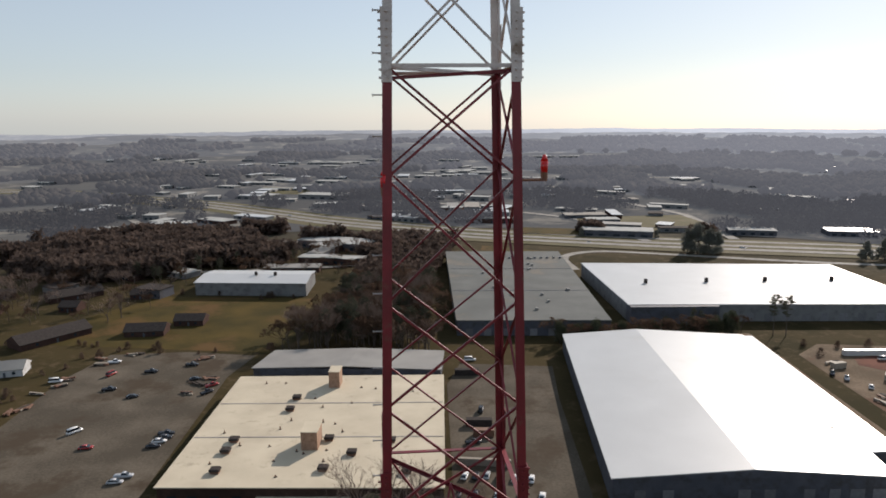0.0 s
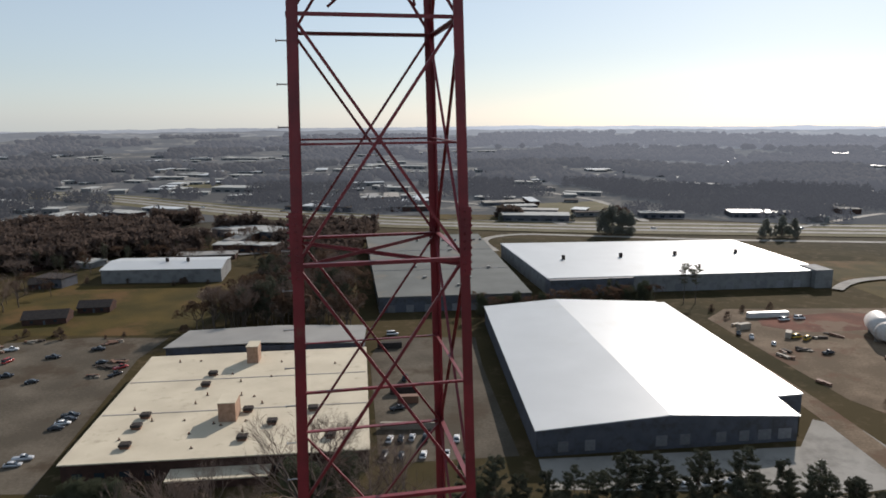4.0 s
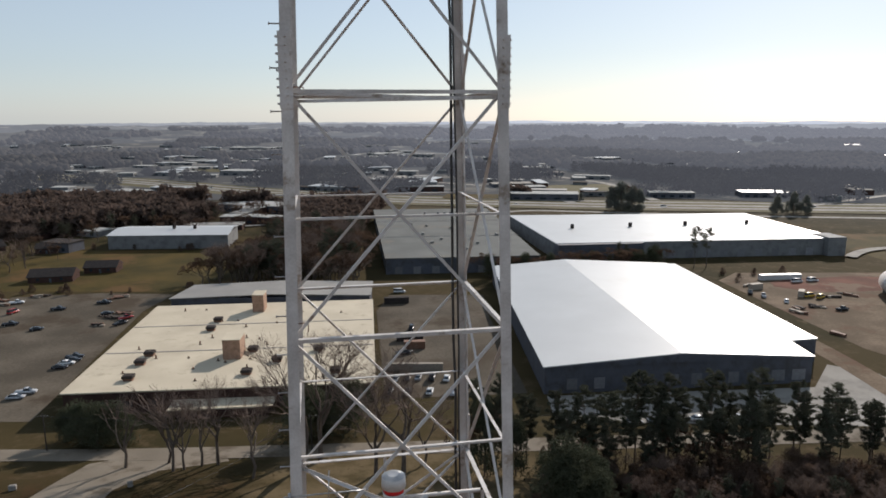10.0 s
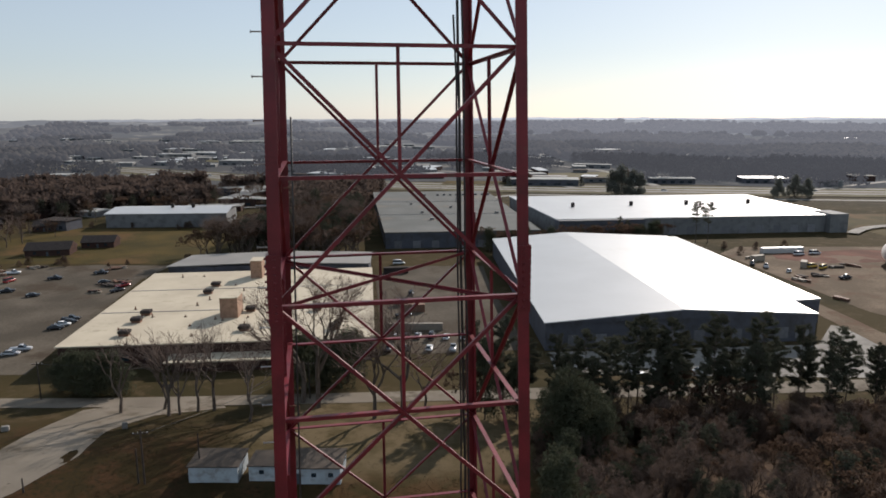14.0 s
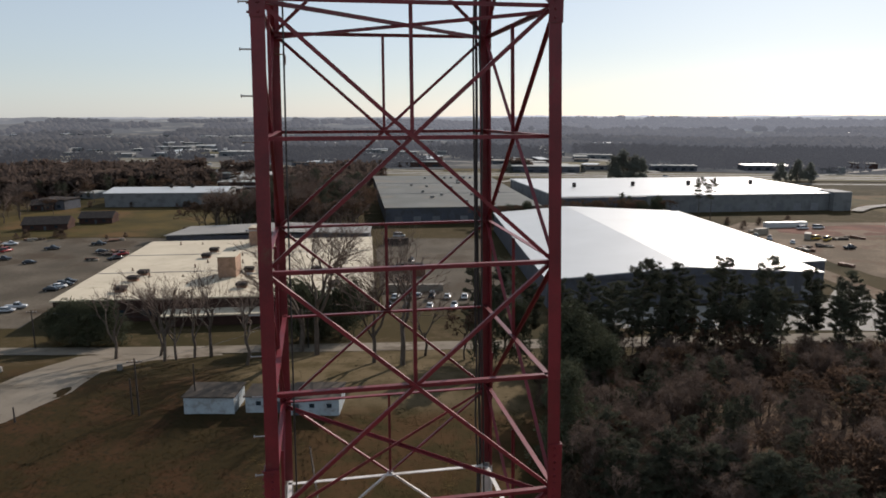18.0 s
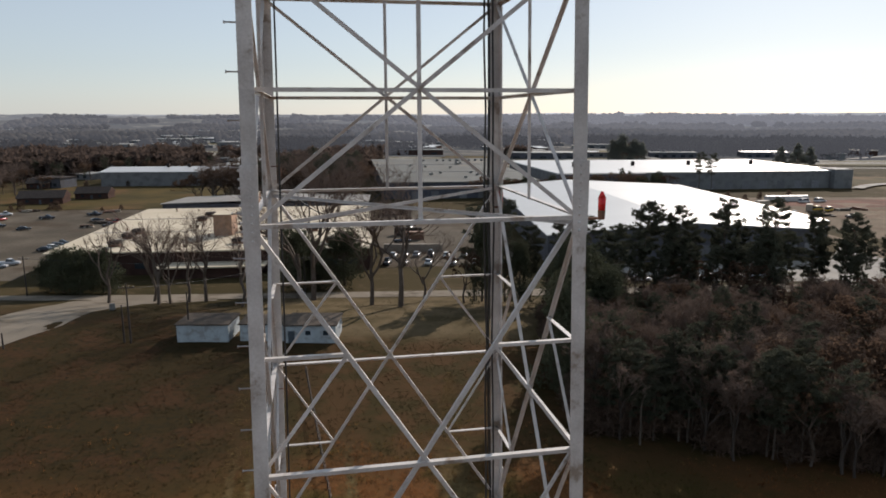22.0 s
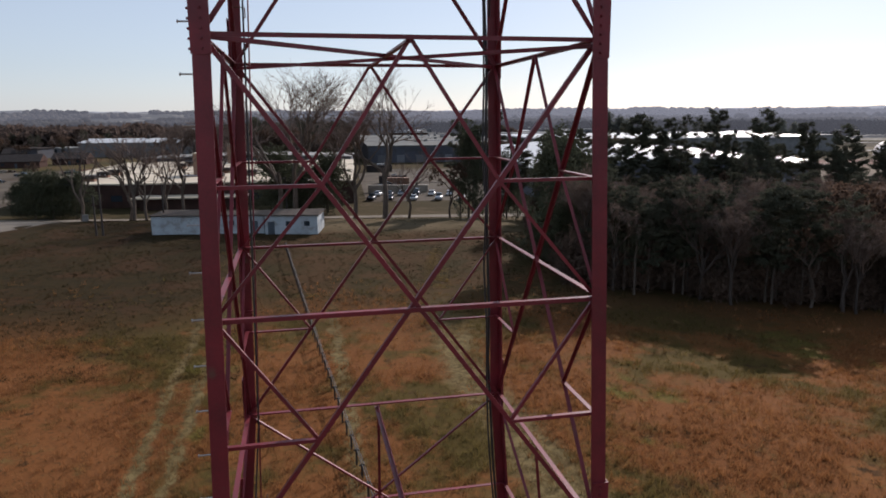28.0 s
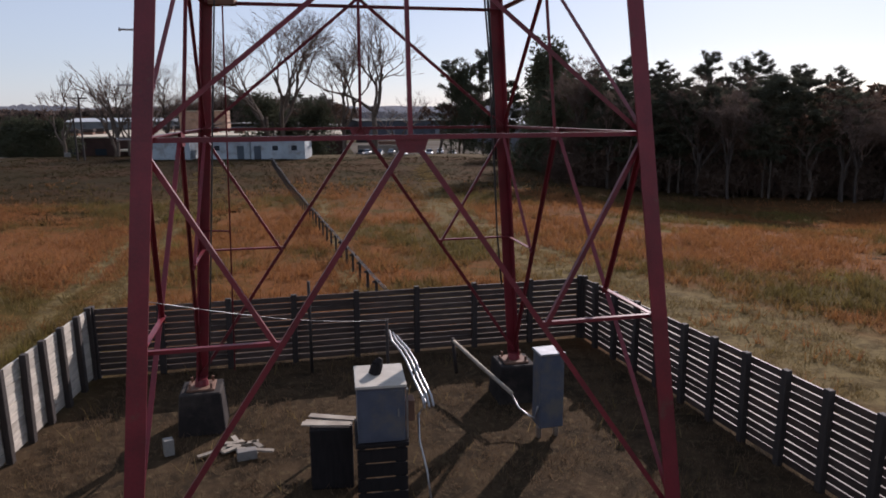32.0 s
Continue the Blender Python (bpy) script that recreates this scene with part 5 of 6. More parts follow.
def pine_meshes(seed, h=16.0, bare=0.42, full=1.0, spread_=2.7):
    rr = random.Random(seed)
    tv, tf, nv, nf = [], [], [], []
    p, r = Vector((0, 0, -0.2)), 0.2
    pts = [p]
    for i in range(8):
        q = Vector((rr.uniform(-0.12, 0.12) * i * 0.5, rr.uniform(-0.12, 0.12) * i * 0.5, h * (i + 1) / 8))
        limb(tv, tf, p, q, r, r * 0.8, 7)
        p, r = q, r * 0.8
        pts.append(q)

    def stem(z):
        k = min(7, max(0, int(z / h * 8)))
        return pts[k].lerp(pts[k + 1], z / h * 8 - k)

    z = h * bare
    while z < h * 0.985:
        k = (z / h - bare) / (1 - bare)
        reach = spread_ * (0.4 + 0.95 * k) * (1 - k ** 3) + 0.3
        for _ in range(rr.choice((2, 3, 3))):
            ang = rr.uniform(0, 6.28)
            L = reach * rr.uniform(0.55, 1.15)
            a = stem(z)
            b = a + Vector((math.cos(ang) * L, math.sin(ang) * L, L * rr.uniform(0.05, 0.45)))
            limb(tv, tf, a, b, 0.05, 0.015, 4)
            for j in range(max(2, int(L * 3.8 * full))):
                t = rr.uniform(0.35, 1.05)
                c = a.lerp(b, t) + Vector((rr.gauss(0, 0.22), rr.gauss(0, 0.22), rr.gauss(0.1, 0.14)))
                tuft(nv, nf, c, rr.uniform(0.42, 0.66), 16, rr, 0.09, 0.5)
        z += rr.uniform(0.28, 0.5) if rr.random() < 0.85 else rr.uniform(0.7, 1.1)
    for j in range(rr.randint(3, 6)):
        zz = h * rr.uniform(0.15, bare)
        ang = rr.uniform(0, 6.28)
        a = stem(zz)
        limb(tv, tf, a, a + Vector((math.cos(ang), math.sin(ang), 0.2)) * rr.uniform(0.5, 1.3), 0.03, 0.008, 4)
    return mesh_from_lists("pine_trunk", tv, tf, [BARK], None), mesh_from_lists("pine_crown", nv, nf, [NEEDLE], None)


def bare_meshes(seed, h=16.0, depth=6, lean=0.5, leaves=None, leaf_n=0, leaf=(0.5, 0.3)):
    rr = random.Random(seed)
    tv, tf, wv, wf = [], [], [], []

    def grow(a, d, L, r, lev):
        b = a + d * L
        mid = a.lerp(b, 0.5) + Vector((rr.gauss(0, 1), rr.gauss(0, 1), rr.gauss(0, 0.5))) * L * 0.05
        sides = 7 if lev == 0 else 5 if lev < 3 else 3
        v, f = (tv, tf) if lev < 3 else (wv, wf)
        limb(v, f, a, mid, r, r * 0.85, sides), limb(v, f, mid, b, r * 0.85, r * 0.68, sides)
        if lev >= depth:
            if leaf_n:
                tuft(wv, wf, b, leaf[0], leaf_n, rr, leaf[1], 1.0)
            return
        for i in range(rr.choice((2, 3, 3)) if lev else rr.choice((3, 4))):
            e = (d + Vector((rr.gauss(0, lean), rr.gauss(0, lean), rr.gauss(0.12, 0.25)))).normalized()
            grow(a.lerp(b, rr.uniform(0.62, 1.0)), e, L * rr.uniform(0.62, 0.86), r * rr.uniform(0.5, 0.68), lev + 1)

    grow(Vector((0, 0, -0.2)), Vector((rr.uniform(-0.05, 0.05), rr.uniform(-0.05, 0.05), 1)), h * 0.3, h * 0.017, 0)
    top = max(v[2] for v in wv)
    k = h / top
    for arr in (tv, wv):
        arr[:] = [(x * k, y * k, z * k) for x, y, z in arr]
    return mesh_from_lists("trunk", tv, tf, [BARK], None), mesh_from_lists("twig_crown", wv, wf, [leaves or TWIG], None)


def leafy_meshes(seed, h, r, mat, n=900, size=0.5, low=0.12, slim=0.18, lobe_n=16):
    """A dense tree or bush: a stem with limbs and a crown of separate leaf sprays in uneven masses."""
    rr = random.Random(seed)
    tv, tf, nv, nf = [], [], [], []
    limb(tv, tf, Vector((0, 0, -0.2)), Vector((0, 0, h * 0.75)), h * 0.018, h * 0.006, 6)
    lobes = []
    for _ in range(lobe_n):
        k = rr.uniform(low, 0.95)
        a = rr.uniform(0, 6.28)
        rad = r * (1 - max(0, k - 0.35) / 0.65) ** 0.7 * rr.uniform(0.3, 0.8)
        c = Vector((math.cos(a) * rad, math.sin(a) * rad, h * k))
        lobes.append((c, r * rr.uniform(0.25, 0.45)))
        limb(tv, tf, Vector((0, 0, h * k * 0.7)), c, h * 0.006, h * 0.002, 4)
    for _ in range(n):
        c, s = rr.choice(lobes)
        d = Vector((rr.gauss(0, 1), rr.gauss(0, 1), rr.gauss(0, 0.9))).normalized() * s * rr.uniform(0.5, 1.15)
        tuft(nv, nf, c + d, size * rr.uniform(0.6, 1.2), 7, rr, slim, 0.9)
    return mesh_from_lists("stem", tv, tf, [BARK], None), mesh_from_lists("foliage", nv, nf, [mat], None)


def planted(name, label, category, meshes, names, x, y, scale, group, rr, z=None, stretch=1.0):
    u = thing(name, label, category, (x, y, ground_z(x, y) if z is None else z), rr.uniform(0, 360), group)
    u.scale = (scale, scale, scale * stretch)
    for me, n in zip(meshes, names):
        part_mesh(n, me, None, u)
    return u


PINES = [pine_meshes(s, 16, b, f, w) for s, b, f, w in ((1, 0.4, 1.7, 3.2), (2, 0.46, 1.6, 2.9), (3, 0.34, 1.8, 3.4), (4, 0.5, 1.5, 2.7), (5, 0.28, 1.9, 3.5))]
STREET_PINES = [pine_meshes(s, 16, b, 2.9, w) for s, b, w in ((6, 0.26, 4.0), (7, 0.34, 3.7), (8, 0.22, 4.3))]
BARES = [bare_meshes(s, 16, 7, l) for s, l in ((11, 0.46), (12, 0.5), (13, 0.44), (14, 0.48))]
THIN = [bare_meshes(s, 10, 5, 0.38) for s in (21, 22, 23)]
OAKS = [bare_meshes(s, 13, 5, 0.5, OAK_LEAF, 10) for s in (31, 32, 33)]
WOODLAND = [bare_meshes(s, 11, 6, 0.3, WOOD_TWIG, 4, (0.75, 0.035)) for s in (61, 62, 63)]
for trunk, _ in WOODLAND:
    trunk.materials[0] = WOOD_BARK
EVERGREENS = [leafy_meshes(s, 12, 4.6, EVERGREEN, 3600, 0.42, slim=0.16, lobe_n=34) for s in (41, 42)]
FAR_EVERGREENS = [leafy_meshes(s, 12, 4.4, HAZED_EVERGREEN, 1400, 0.8, lobe_n=22) for s in (43, 44)]


def bush_mesh(seed):
    """Twigs and leaf sprays of a bush in one tangled mesh."""
    stem, leaves = leafy_meshes(seed, 3.2, 2.0, SHRUB, 620, 0.5, 0.05, 0.045, 22)
    vs, fs, idx = [], [], []
    for k, me in enumerate((stem, leaves)):
        o = len(vs)
        vs += [tuple(v.co) for v in me.vertices]
        fs += [tuple(o + i for i in p.vertices) for p in me.polygons]
        idx += [k] * len(me.polygons)
        bpy.data.meshes.remove(me)
    return (mesh_from_lists("foliage", vs, fs, [BARK, SHRUB], idx),)


BUSHES = [bush_mesh(s) for s in (51, 52, 53)]
rr = random.Random(77)


def front_edge(y):
    """The x where the wood begins at depth y."""
    for (y0, x0), (y1, x1) in zip(EDGE, EDGE[1:]):
        if y <= y1:
            return x0 + (x1 - x0) * (y - y0) / (y1 - y0)
    return EDGE[-1][1]


EDGE = ((52, 66), (56, 38), (60, 20), (64, 15.5), (78, 16), (107, 17.5), (128, 21))
spots = []


def free_spot(x, y, d):
    if any((x - a) ** 2 + (y - c) ** 2 < d * d for a, c in spots):
        return False
    spots.append((x, y))
    return True


def wood_height(y):
    """Height of the wood at depth y: tall at the field's edge, low towards the street."""
    return 12.0 - 4.5 * smooth01(y, 66, 108)


made = 0
while made < 230:
    y = 56 + 60 * rr.random() ** 1.15
    x = front_edge(y) + 2 + rr.uniform(0, 1) ** 1.2 * (75 if y > 70 else 85)
    if not free_spot(x, y, 2.2):
        continue
    made += 1
    h = wood_height(y) * rr.uniform(0.75, 1.12)
    k = rr.random()
    if k < (0.42 if x < 44 else 0.14):
        planted("pine_tree", "tall dark green pine with a bare lower trunk in the wood", "pine tree", rr.choice(PINES), ("trunk", "crown"), x, y, h / 16, "pines of the wood", rr, stretch=rr.uniform(0.95, 1.15))
    elif k < 0.54:
        planted("oak_tree", "tree with withered brown leaves in the wood", "tree", rr.choice(OAKS), ("trunk", "crown"), x, y, h / 13 * 0.9, "brown-leaved trees of the wood", rr)
    else:
        planted("bare_tree", "leafless slender tree in the wood", "tree", rr.choice(WOODLAND), ("trunk", "crown"), x, y, h / 11, "leafless trees of the wood", rr, stretch=rr.uniform(0.95, 1.2))
for i in range(34):
    x = 19 + 2.5 * i + rr.uniform(-1, 1)
    y = max(53.5, 61 - (x - 16) * 0.25) + rr.uniform(0, 5)
    if x > 38 and i % 4:
        planted("bare_tree", "leafless slender tree in the wood", "tree", rr.choice(WOODLAND), ("trunk", "crown"), x, y, rr.uniform(8.5, 11.5) / 11, "leafless trees of the wood", rr)
    else:
        planted("pine_tree", "young dense pine at the front of the wood", "pine tree", rr.choice(STREET_PINES), ("trunk", "crown"), x, y, rr.uniform(9.5, 12.5) / 16, "pines of the wood", rr)
# the large dark evergreen at the corner of the wood, and smaller ones along its edge
for x, y, s, up in ((21.8, 100, 1.42, 0.98), (24.5, 104, 1.1, 1.0), (8.5, 119, 0.85, 1.65), (15, 120, 0.8, 1.3), (20, 108, 0.9, 1.0), (16.2, 73, 1.1, 1.13), (27, 99, 1.05, 0.95), (28, 108, 1.0, 1.0)):
    planted("evergreen_tree", "broad dark evergreen at the corner of the wood", "evergreen", rr.choice(EVERGREENS), ("stem", "foliage"), x, y, s, "dark evergreens", rr, stretch=up)
for x, y, s in ((17, 72, 0.6), (18, 82, 0.75), (20, 91, 0.8), (33, 62, 0.6), (47, 60, 0.55), (58, 60, 0.6), (74, 60, 0.65), (90, 62, 0.65), (27, 84, 0.7), (40, 78, 0.75), (66, 72, 0.7)):
    planted("evergreen_tree", "dense dark evergreen at the edge of the wood", "evergreen", rr.choice(EVERGREENS), ("stem", "foliage"), x, y, s, "dark evergreens", rr)
for _ in range(150):
    y = 54 + 66 * rr.random() ** 1.5
    x = front_edge(y) + rr.uniform(-0.5, 60 if y < 75 else 25)
    planted("brush", "low russet leafless brush at the edge of the wood", "bush", rr.choice(BUSHES), ("foliage",), x, y, rr.uniform(0.6, 1.3), "brush round the wood", rr)
for _ in range(100):
    x = rr.uniform(16, 96)
    planted("brush", "tall tangled leafless brush at the front of the wood", "bush", rr.choice(BUSHES), ("foliage",), x, max(55, 64 - (x - 16) * 0.25) + rr.uniform(0, 7), rr.uniform(1.2, 1.9), "brush round the wood", rr)
planted("oak_tree", "brown-leaved tree standing near the street", "tree", OAKS[1], ("trunk", "crown"), 4.2, 123, 0.85, "brown-leaved trees of the wood", rr)
for _ in range(70):
    x, y = rr.uniform(22, 104), rr.uniform(109, 124)
    planted("brush", "tangled brush under the pines by the street", "bush", rr.choice(BUSHES), ("foliage",), x, y, rr.uniform(1.0, 1.9), "brush round the wood", rr)
for _ in range(24):
    x, y = rr.uniform(64, 100), rr.uniform(102, 117)
    planted("bare_tree", "leafless reddish-brown tree near the loading apron", "tree", rr.choice(WOODLAND), ("trunk", "crown"), x, y, rr.uniform(0.5, 0.75), "leafless trees of the wood", rr)
# pines by the street: x, y, height
for x, y, h in ((41.7, 128, 21), (48.6, 129, 20), (57.4, 127, 21.5), (67.8, 128, 21.5), (75.6, 127, 19), (83.6, 127, 18.5), (91.4, 126, 15), (6.4, 126, 19.5), (12.6, 125, 21), (52, 131, 16), (62, 131, 17), (72, 130, 15), (30, 127, 18), (36, 129, 16.5), (24, 127, 17), (45, 124, 13), (87, 129, 15), (97, 126, 12), (18, 127, 16), (80, 123, 13.5), (61, 122, 13.5), (34, 121, 13), (53, 121, 12.5), (47, 127, 16), (65, 125, 15.5), (58, 124, 14), (39, 125, 14.5), (78, 129, 15), (26, 123, 14), (31, 124, 13), (42, 120, 11.5), (94, 129, 14), (103, 128, 11), (49, 123, 13), (64, 118, 11.5)):
    planted("pine_tree", "tall pine with a bare trunk beside the pale street", "pine tree", rr.choice(STREET_PINES), ("trunk", "crown"), x, y, h / 16 / 1.18, "pines along the street", rr, stretch=1.18)
for x, y, s in ((124, 327, 1.32), (130, 327, 1.28), (86, 326, 0.85), (90, 327, 0.75)):
    planted("pine_tree", "pine with a long bare trunk before the far white warehouse", "pine tree", PINES[3], ("trunk", "crown"), x, y, s, "pines before the far warehouse", rr)

for x, y, s in ((66, 318, 0.75), (72, 320, 0.85), (98, 330, 0.7)):
    planted("evergreen_tree", "low dark tree in the belt before the far warehouse", "tree", EVERGREENS[0], ("stem", "foliage"), x, y, s, "trees before the far warehouse", rr)
# leafless trees round the huts and the drive
for x, y, s, m in ((-8.2, 118, 1.8, 0), (-14, 120, 1.45, 1), (-27, 128, 1.95, 1), (-31, 131, 1.7, 2), (-55, 123, 1.0, 1), (-48.8, 126, 1.25, 0), (-39, 118, 1.1, 3), (8, 126, 0.9, 1), (-4, 127, 0.9, 2)):
    planted("bare_tree", "large leafless spreading tree near the street", "tree", BARES[m], ("trunk", "crown"), x, y, s, "leafless trees near the street", rr)
for x, y, s, m in ((-80, 136, 0.8, 0), (-85, 138, 0.75, 1), (-76, 138, 0.75, 1), (-89, 140, 0.6, 0), (-81, 140, 0.7, 1), (-33, 140, 1.15, 0), (-29, 143, 0.75, 1), (-23, 145, 1.05, 0)):
    planted("evergreen_tree", "broad dark evergreen before the brick building", "evergreen", EVERGREENS[m], ("stem", "foliage"), x, y, s * 1.45, "evergreens by the brick building", rr, stretch=0.75)
for x, y, s, m in ((-68, 124, 1.6, 0), (-60, 127, 1.5, 1), (-57, 122, 1.75, 2), (-52, 125, 1.5, 0)):
    planted("bare_tree", "tall slender leafless tree beside the driveway", "tree", THIN[m], ("trunk", "crown"), x, y, s, "leafless trees near the street", rr, stretch=1.1)
# the brown wood behind the grey roof
for _ in range(360):
    t = rr.random()
    y = 283 + 112 * t
    x = -108 + 14 * t + rr.uniform(0, 70 - 26 * t)
    if free_spot(x, y, 3.0):
        planted("oak_tree", "brown-leaved tree in the strip of wood behind the buildings", "tree", rr.choice(OAKS + BARES[:2] + [PINES[2]]), ("trunk", "crown"), x, y, rr.uniform(0.9, 1.35), "brown wood behind the buildings", rr)
for _ in range(16):
    x, y = rr.uniform(86, 112), rr.uniform(112, 131)
    if free_spot(x, y, 3.0):
        planted("bare_tree", "leafless slender brown tree near the loading apron", "tree", rr.choice(THIN), ("trunk", "crown"), x, y, rr.uniform(0.7, 1.0), "leafless trees of the wood", rr)
# trees and brush along the street, before the far warehouse and round the lots
for _ in range(40):
    x, y = rr.uniform(24, 70), rr.uniform(112, 130)
    if free_spot(x, y, 2.0):
        planted("oak_tree", "brown-leaved tree standing near the street", "tree", rr.choice(OAKS + WOODLAND), ("trunk", "crown"), x, y, rr.uniform(0.5, 0.75), "brown-leaved trees of the wood", rr)
for _ in range(75):
    x = rr.uniform(20, 112)
    y = 307 + max(0, x - 52) * 0.38 + rr.uniform(-4, 5)
    if free_spot(x, y, 2.2):
        planted("evergreen_tree", "low dark tree in the belt before the far warehouse", "tree", rr.choice(EVERGREENS + OAKS), ("trunk", "crown"), x, y, rr.uniform(0.6, 0.95), "trees before the far warehouse", rr)
for _ in range(48):
    k = rr.random()
    if k < 0.4:
        x, y = rr.uniform(-250, -112), rr.choice((281, 282, 379)) + rr.uniform(-6, 6)
    elif k < 0.7:
        x, y = -186 + rr.gauss(-6, 5), rr.uniform(152, 275)
    else:
        x, y = rr.uniform(120, 230), rr.choice((308, 185, 320, 200)) + rr.uniform(-8, 8)
    planted("brush", "low russet scrub at the edge of a lot", "bush", rr.choice(BUSHES), ("foliage",), x, y, rr.uniform(0.5, 1.2), "scrub round the lots", rr)


# ---- vehicles ----
def loft(sections):
    """A shell through cross-sections of equal point count."""
    bm = bmesh.new()
    rings = [[bm.verts.new(v) for v in s] for s in sections]
    n = len(rings[0])
    for a, c in zip(rings, rings[1:]):
        for i in range(n):
            bm.faces.new((a[i], a[(i + 1) % n], c[(i + 1) % n], c[i]))
    bm.faces.new(rings[0][::-1]), bm.faces.new(rings[-1])
    bmesh.ops.recalc_face_normals(bm, faces=bm.faces[:])
    return bm


def car_section(x, w, z0, z1):
    return [(x, -w, z0), (x, w, z0), (x, w * 1.02, (z0 + z1) / 2), (x, w * 0.94, z1), (x, -w * 0.94, z1), (x, -w * 1.02, (z0 + z1) / 2)]


def vehicle_meshes(kind):
    L = 4.7 if kind == "sedan" else 5.6 if kind == "pickup" else 5.2
    h = 0.85 if kind == "sedan" else 1.02
    out = {}
    secs = [(-L / 2, 0.74, 0.42, h - 0.12), (-L / 2 + 0.15, 0.86, 0.3, h), (-0.2, 0.9, 0.28, h + 0.04), (L / 2 - 1.1, 0.88, 0.28, h - 0.02), (L / 2 - 0.1, 0.8, 0.32, h - 0.16), (L / 2, 0.7, 0.42, h - 0.28)]
    out["body"] = loft([car_section(*s) for s in secs])
    if kind == "pickup":
        x0, x1, x2, x3, z1 = -0.5, -0.35, 0.75, 1.45, 1.8
    elif kind == "van":
        x0, x1, x2, x3, z1 = -2.5, -2.4, 1.1, 1.8, 2.0
    else:
        x0, x1, x2, x3, z1 = -2.0, -1.2, 0.45, 1.3, 1.43
    top = [(x0, 0.8, h - 0.05, h + 0.03), (x1, 0.66, h - 0.05, z1 - 0.05), ((x1 + x2) / 2, 0.68, h - 0.05, z1), (x2, 0.66, h - 0.05, z1 - 0.06), (x3, 0.8, h - 0.05, h + 0.02)]
    out["roof"] = loft([[(x, -w * 0.97, z - 0.06), (x, w * 0.97, z - 0.06), (x, w, z - 0.03), (x, w * 0.9, z), (x, -w * 0.9, z), (x, -w, z - 0.03)] for x, w, _, z in top[1:4]])
    out["window"] = loft([car_section(x, w, a, z - 0.04 if 0 < i < 4 else z) for i, (x, w, a, z) in enumerate(top)])
    return out, L


def wheel_mesh():
    bm = bmesh.new()
    tube(bm, (0, -0.11, 0), (0, 0.11, 0), 0.33, 0.33, 14)
    me = bpy.data.meshes.new("tyre")
    bm.to_mesh(me), bm.free()
    me.materials.append(TYRE)
    bm = bmesh.new()
    tube(bm, (0, -0.12, 0), (0, 0.12, 0), 0.19, 0.19, 10)
    rim = bpy.data.meshes.new("rim")
    bm.to_mesh(rim), bm.free()
    rim.materials.append(STEEL)
    return me, rim


TYRE_ME, RIM_ME = wheel_mesh()
VEHICLE = {}
for kind in ("sedan", "pickup", "van"):
    bms, L = vehicle_meshes(kind)
    VEHICLE[kind] = (bms, L)
KIND_ME = {}


def vehicle(kind, x, y, turn, colour, label, z=None):
    bms, L = VEHICLE[kind]
    u = thing({"sedan": "car", "pickup": "pickup_truck", "van": "van"}[kind], label, {"sedan": "car", "pickup": "pickup truck", "van": "van"}[kind], (x, y, (ground_z(x, y) + 0.06) if z is None else z), turn, "parked vehicles")
    for nm, mat in (("body", CARS[colour]), ("window", GLASS), ("roof", CARS[colour])):
        key = (kind, nm, colour)
        if key not in KIND_ME:
            me = bpy.data.meshes.new(nm)
            bms[nm].to_mesh(me)
            me.materials.append(mat)
            for f in me.polygons:
                f.use_smooth = nm != "window"
            KIND_ME[key] = me
        part_mesh(nm, KIND_ME[key], None, u)
    for wx in (-L * 0.3, L * 0.31):
        for wy in (-0.78, 0.78):
            w = part_mesh("wheel", TYRE_ME, None, u)
            w.matrix_basis = pose(wx, wy, 0.33)
            part_mesh("rim", RIM_ME, None, w)
    for s in (-0.55, 0.55):
        key = ("headlight", kind)
        if key not in KIND_ME:
            bm = box_bm(-0.05, -0.16, -0.07, 0.05, 0.16, 0.07, 0.02)
            KIND_ME[key] = bpy.data.meshes.new("headlight")
            bm.to_mesh(KIND_ME[key]), bm.free()
            KIND_ME[key].materials.append(LAMP_GLASS)
        hl = part_mesh("headlight", KIND_ME[key], None, u)
        hl.matrix_basis = pose(L / 2 - 0.06, s, 0.62 if kind == "sedan" else 0.72)
    return u


NAMES = ("white", "silver", "black", "red", "blue", "yellow")
LOT_CARS = ((-117.5, 196.7, 12, "pickup", 2), (-117, 191, 12, "sedan", 0), (-117.2, 187.5, 14, "sedan", 2), (-116.5, 194, 12, "sedan", 2), (-115.9, 168, 12, "pickup", 1), (-116.6, 164.5, 12, "sedan", 1))
SCRAP_LOT_CARS = ((-119.7, 232.7, 60, "pickup", 2), (-153.5, 252.4, 10, "pickup", 2), (-138.6, 184.2, 15, "sedan", 3), (-149.8, 195, 60, "van", 0), (-146.8, 226, 30, "sedan", 2), (-168.7, 247.8, 80, "van", 3), (-176, 262, 20, "pickup", 0), (-160, 232, 20, "pickup", 2), (-131, 246, 30, "sedan", 2), (-121, 240, 50, "pickup", 3), (-140, 262, 5, "pickup", 2), (-187, 238, 15, "van", 0))
YARD_CARS = ((-14.1, 178, 82, "sedan", 0), (-10.8, 178.4, 85, "sedan", 2), (-7.6, 179, 84, "sedan", 1), (-3.6, 178.5, 84, "van", 2), (0.7, 178.1, 83, "sedan", 0), (5.6, 178.1, 86, "sedan", 0), (-10.3, 168.1, 85, "sedan", 2), (-4, 168.3, 85, "sedan", 0), (2.5, 168, 86, "pickup", 1), (8.5, 168.6, 84, "sedan", 0), (-15, 168, 84, "pickup", 2), (-12, 226, 85, "van", 2), (-20, 279, 10, "van", 0), (-13, 200, 20, "pickup", 2))
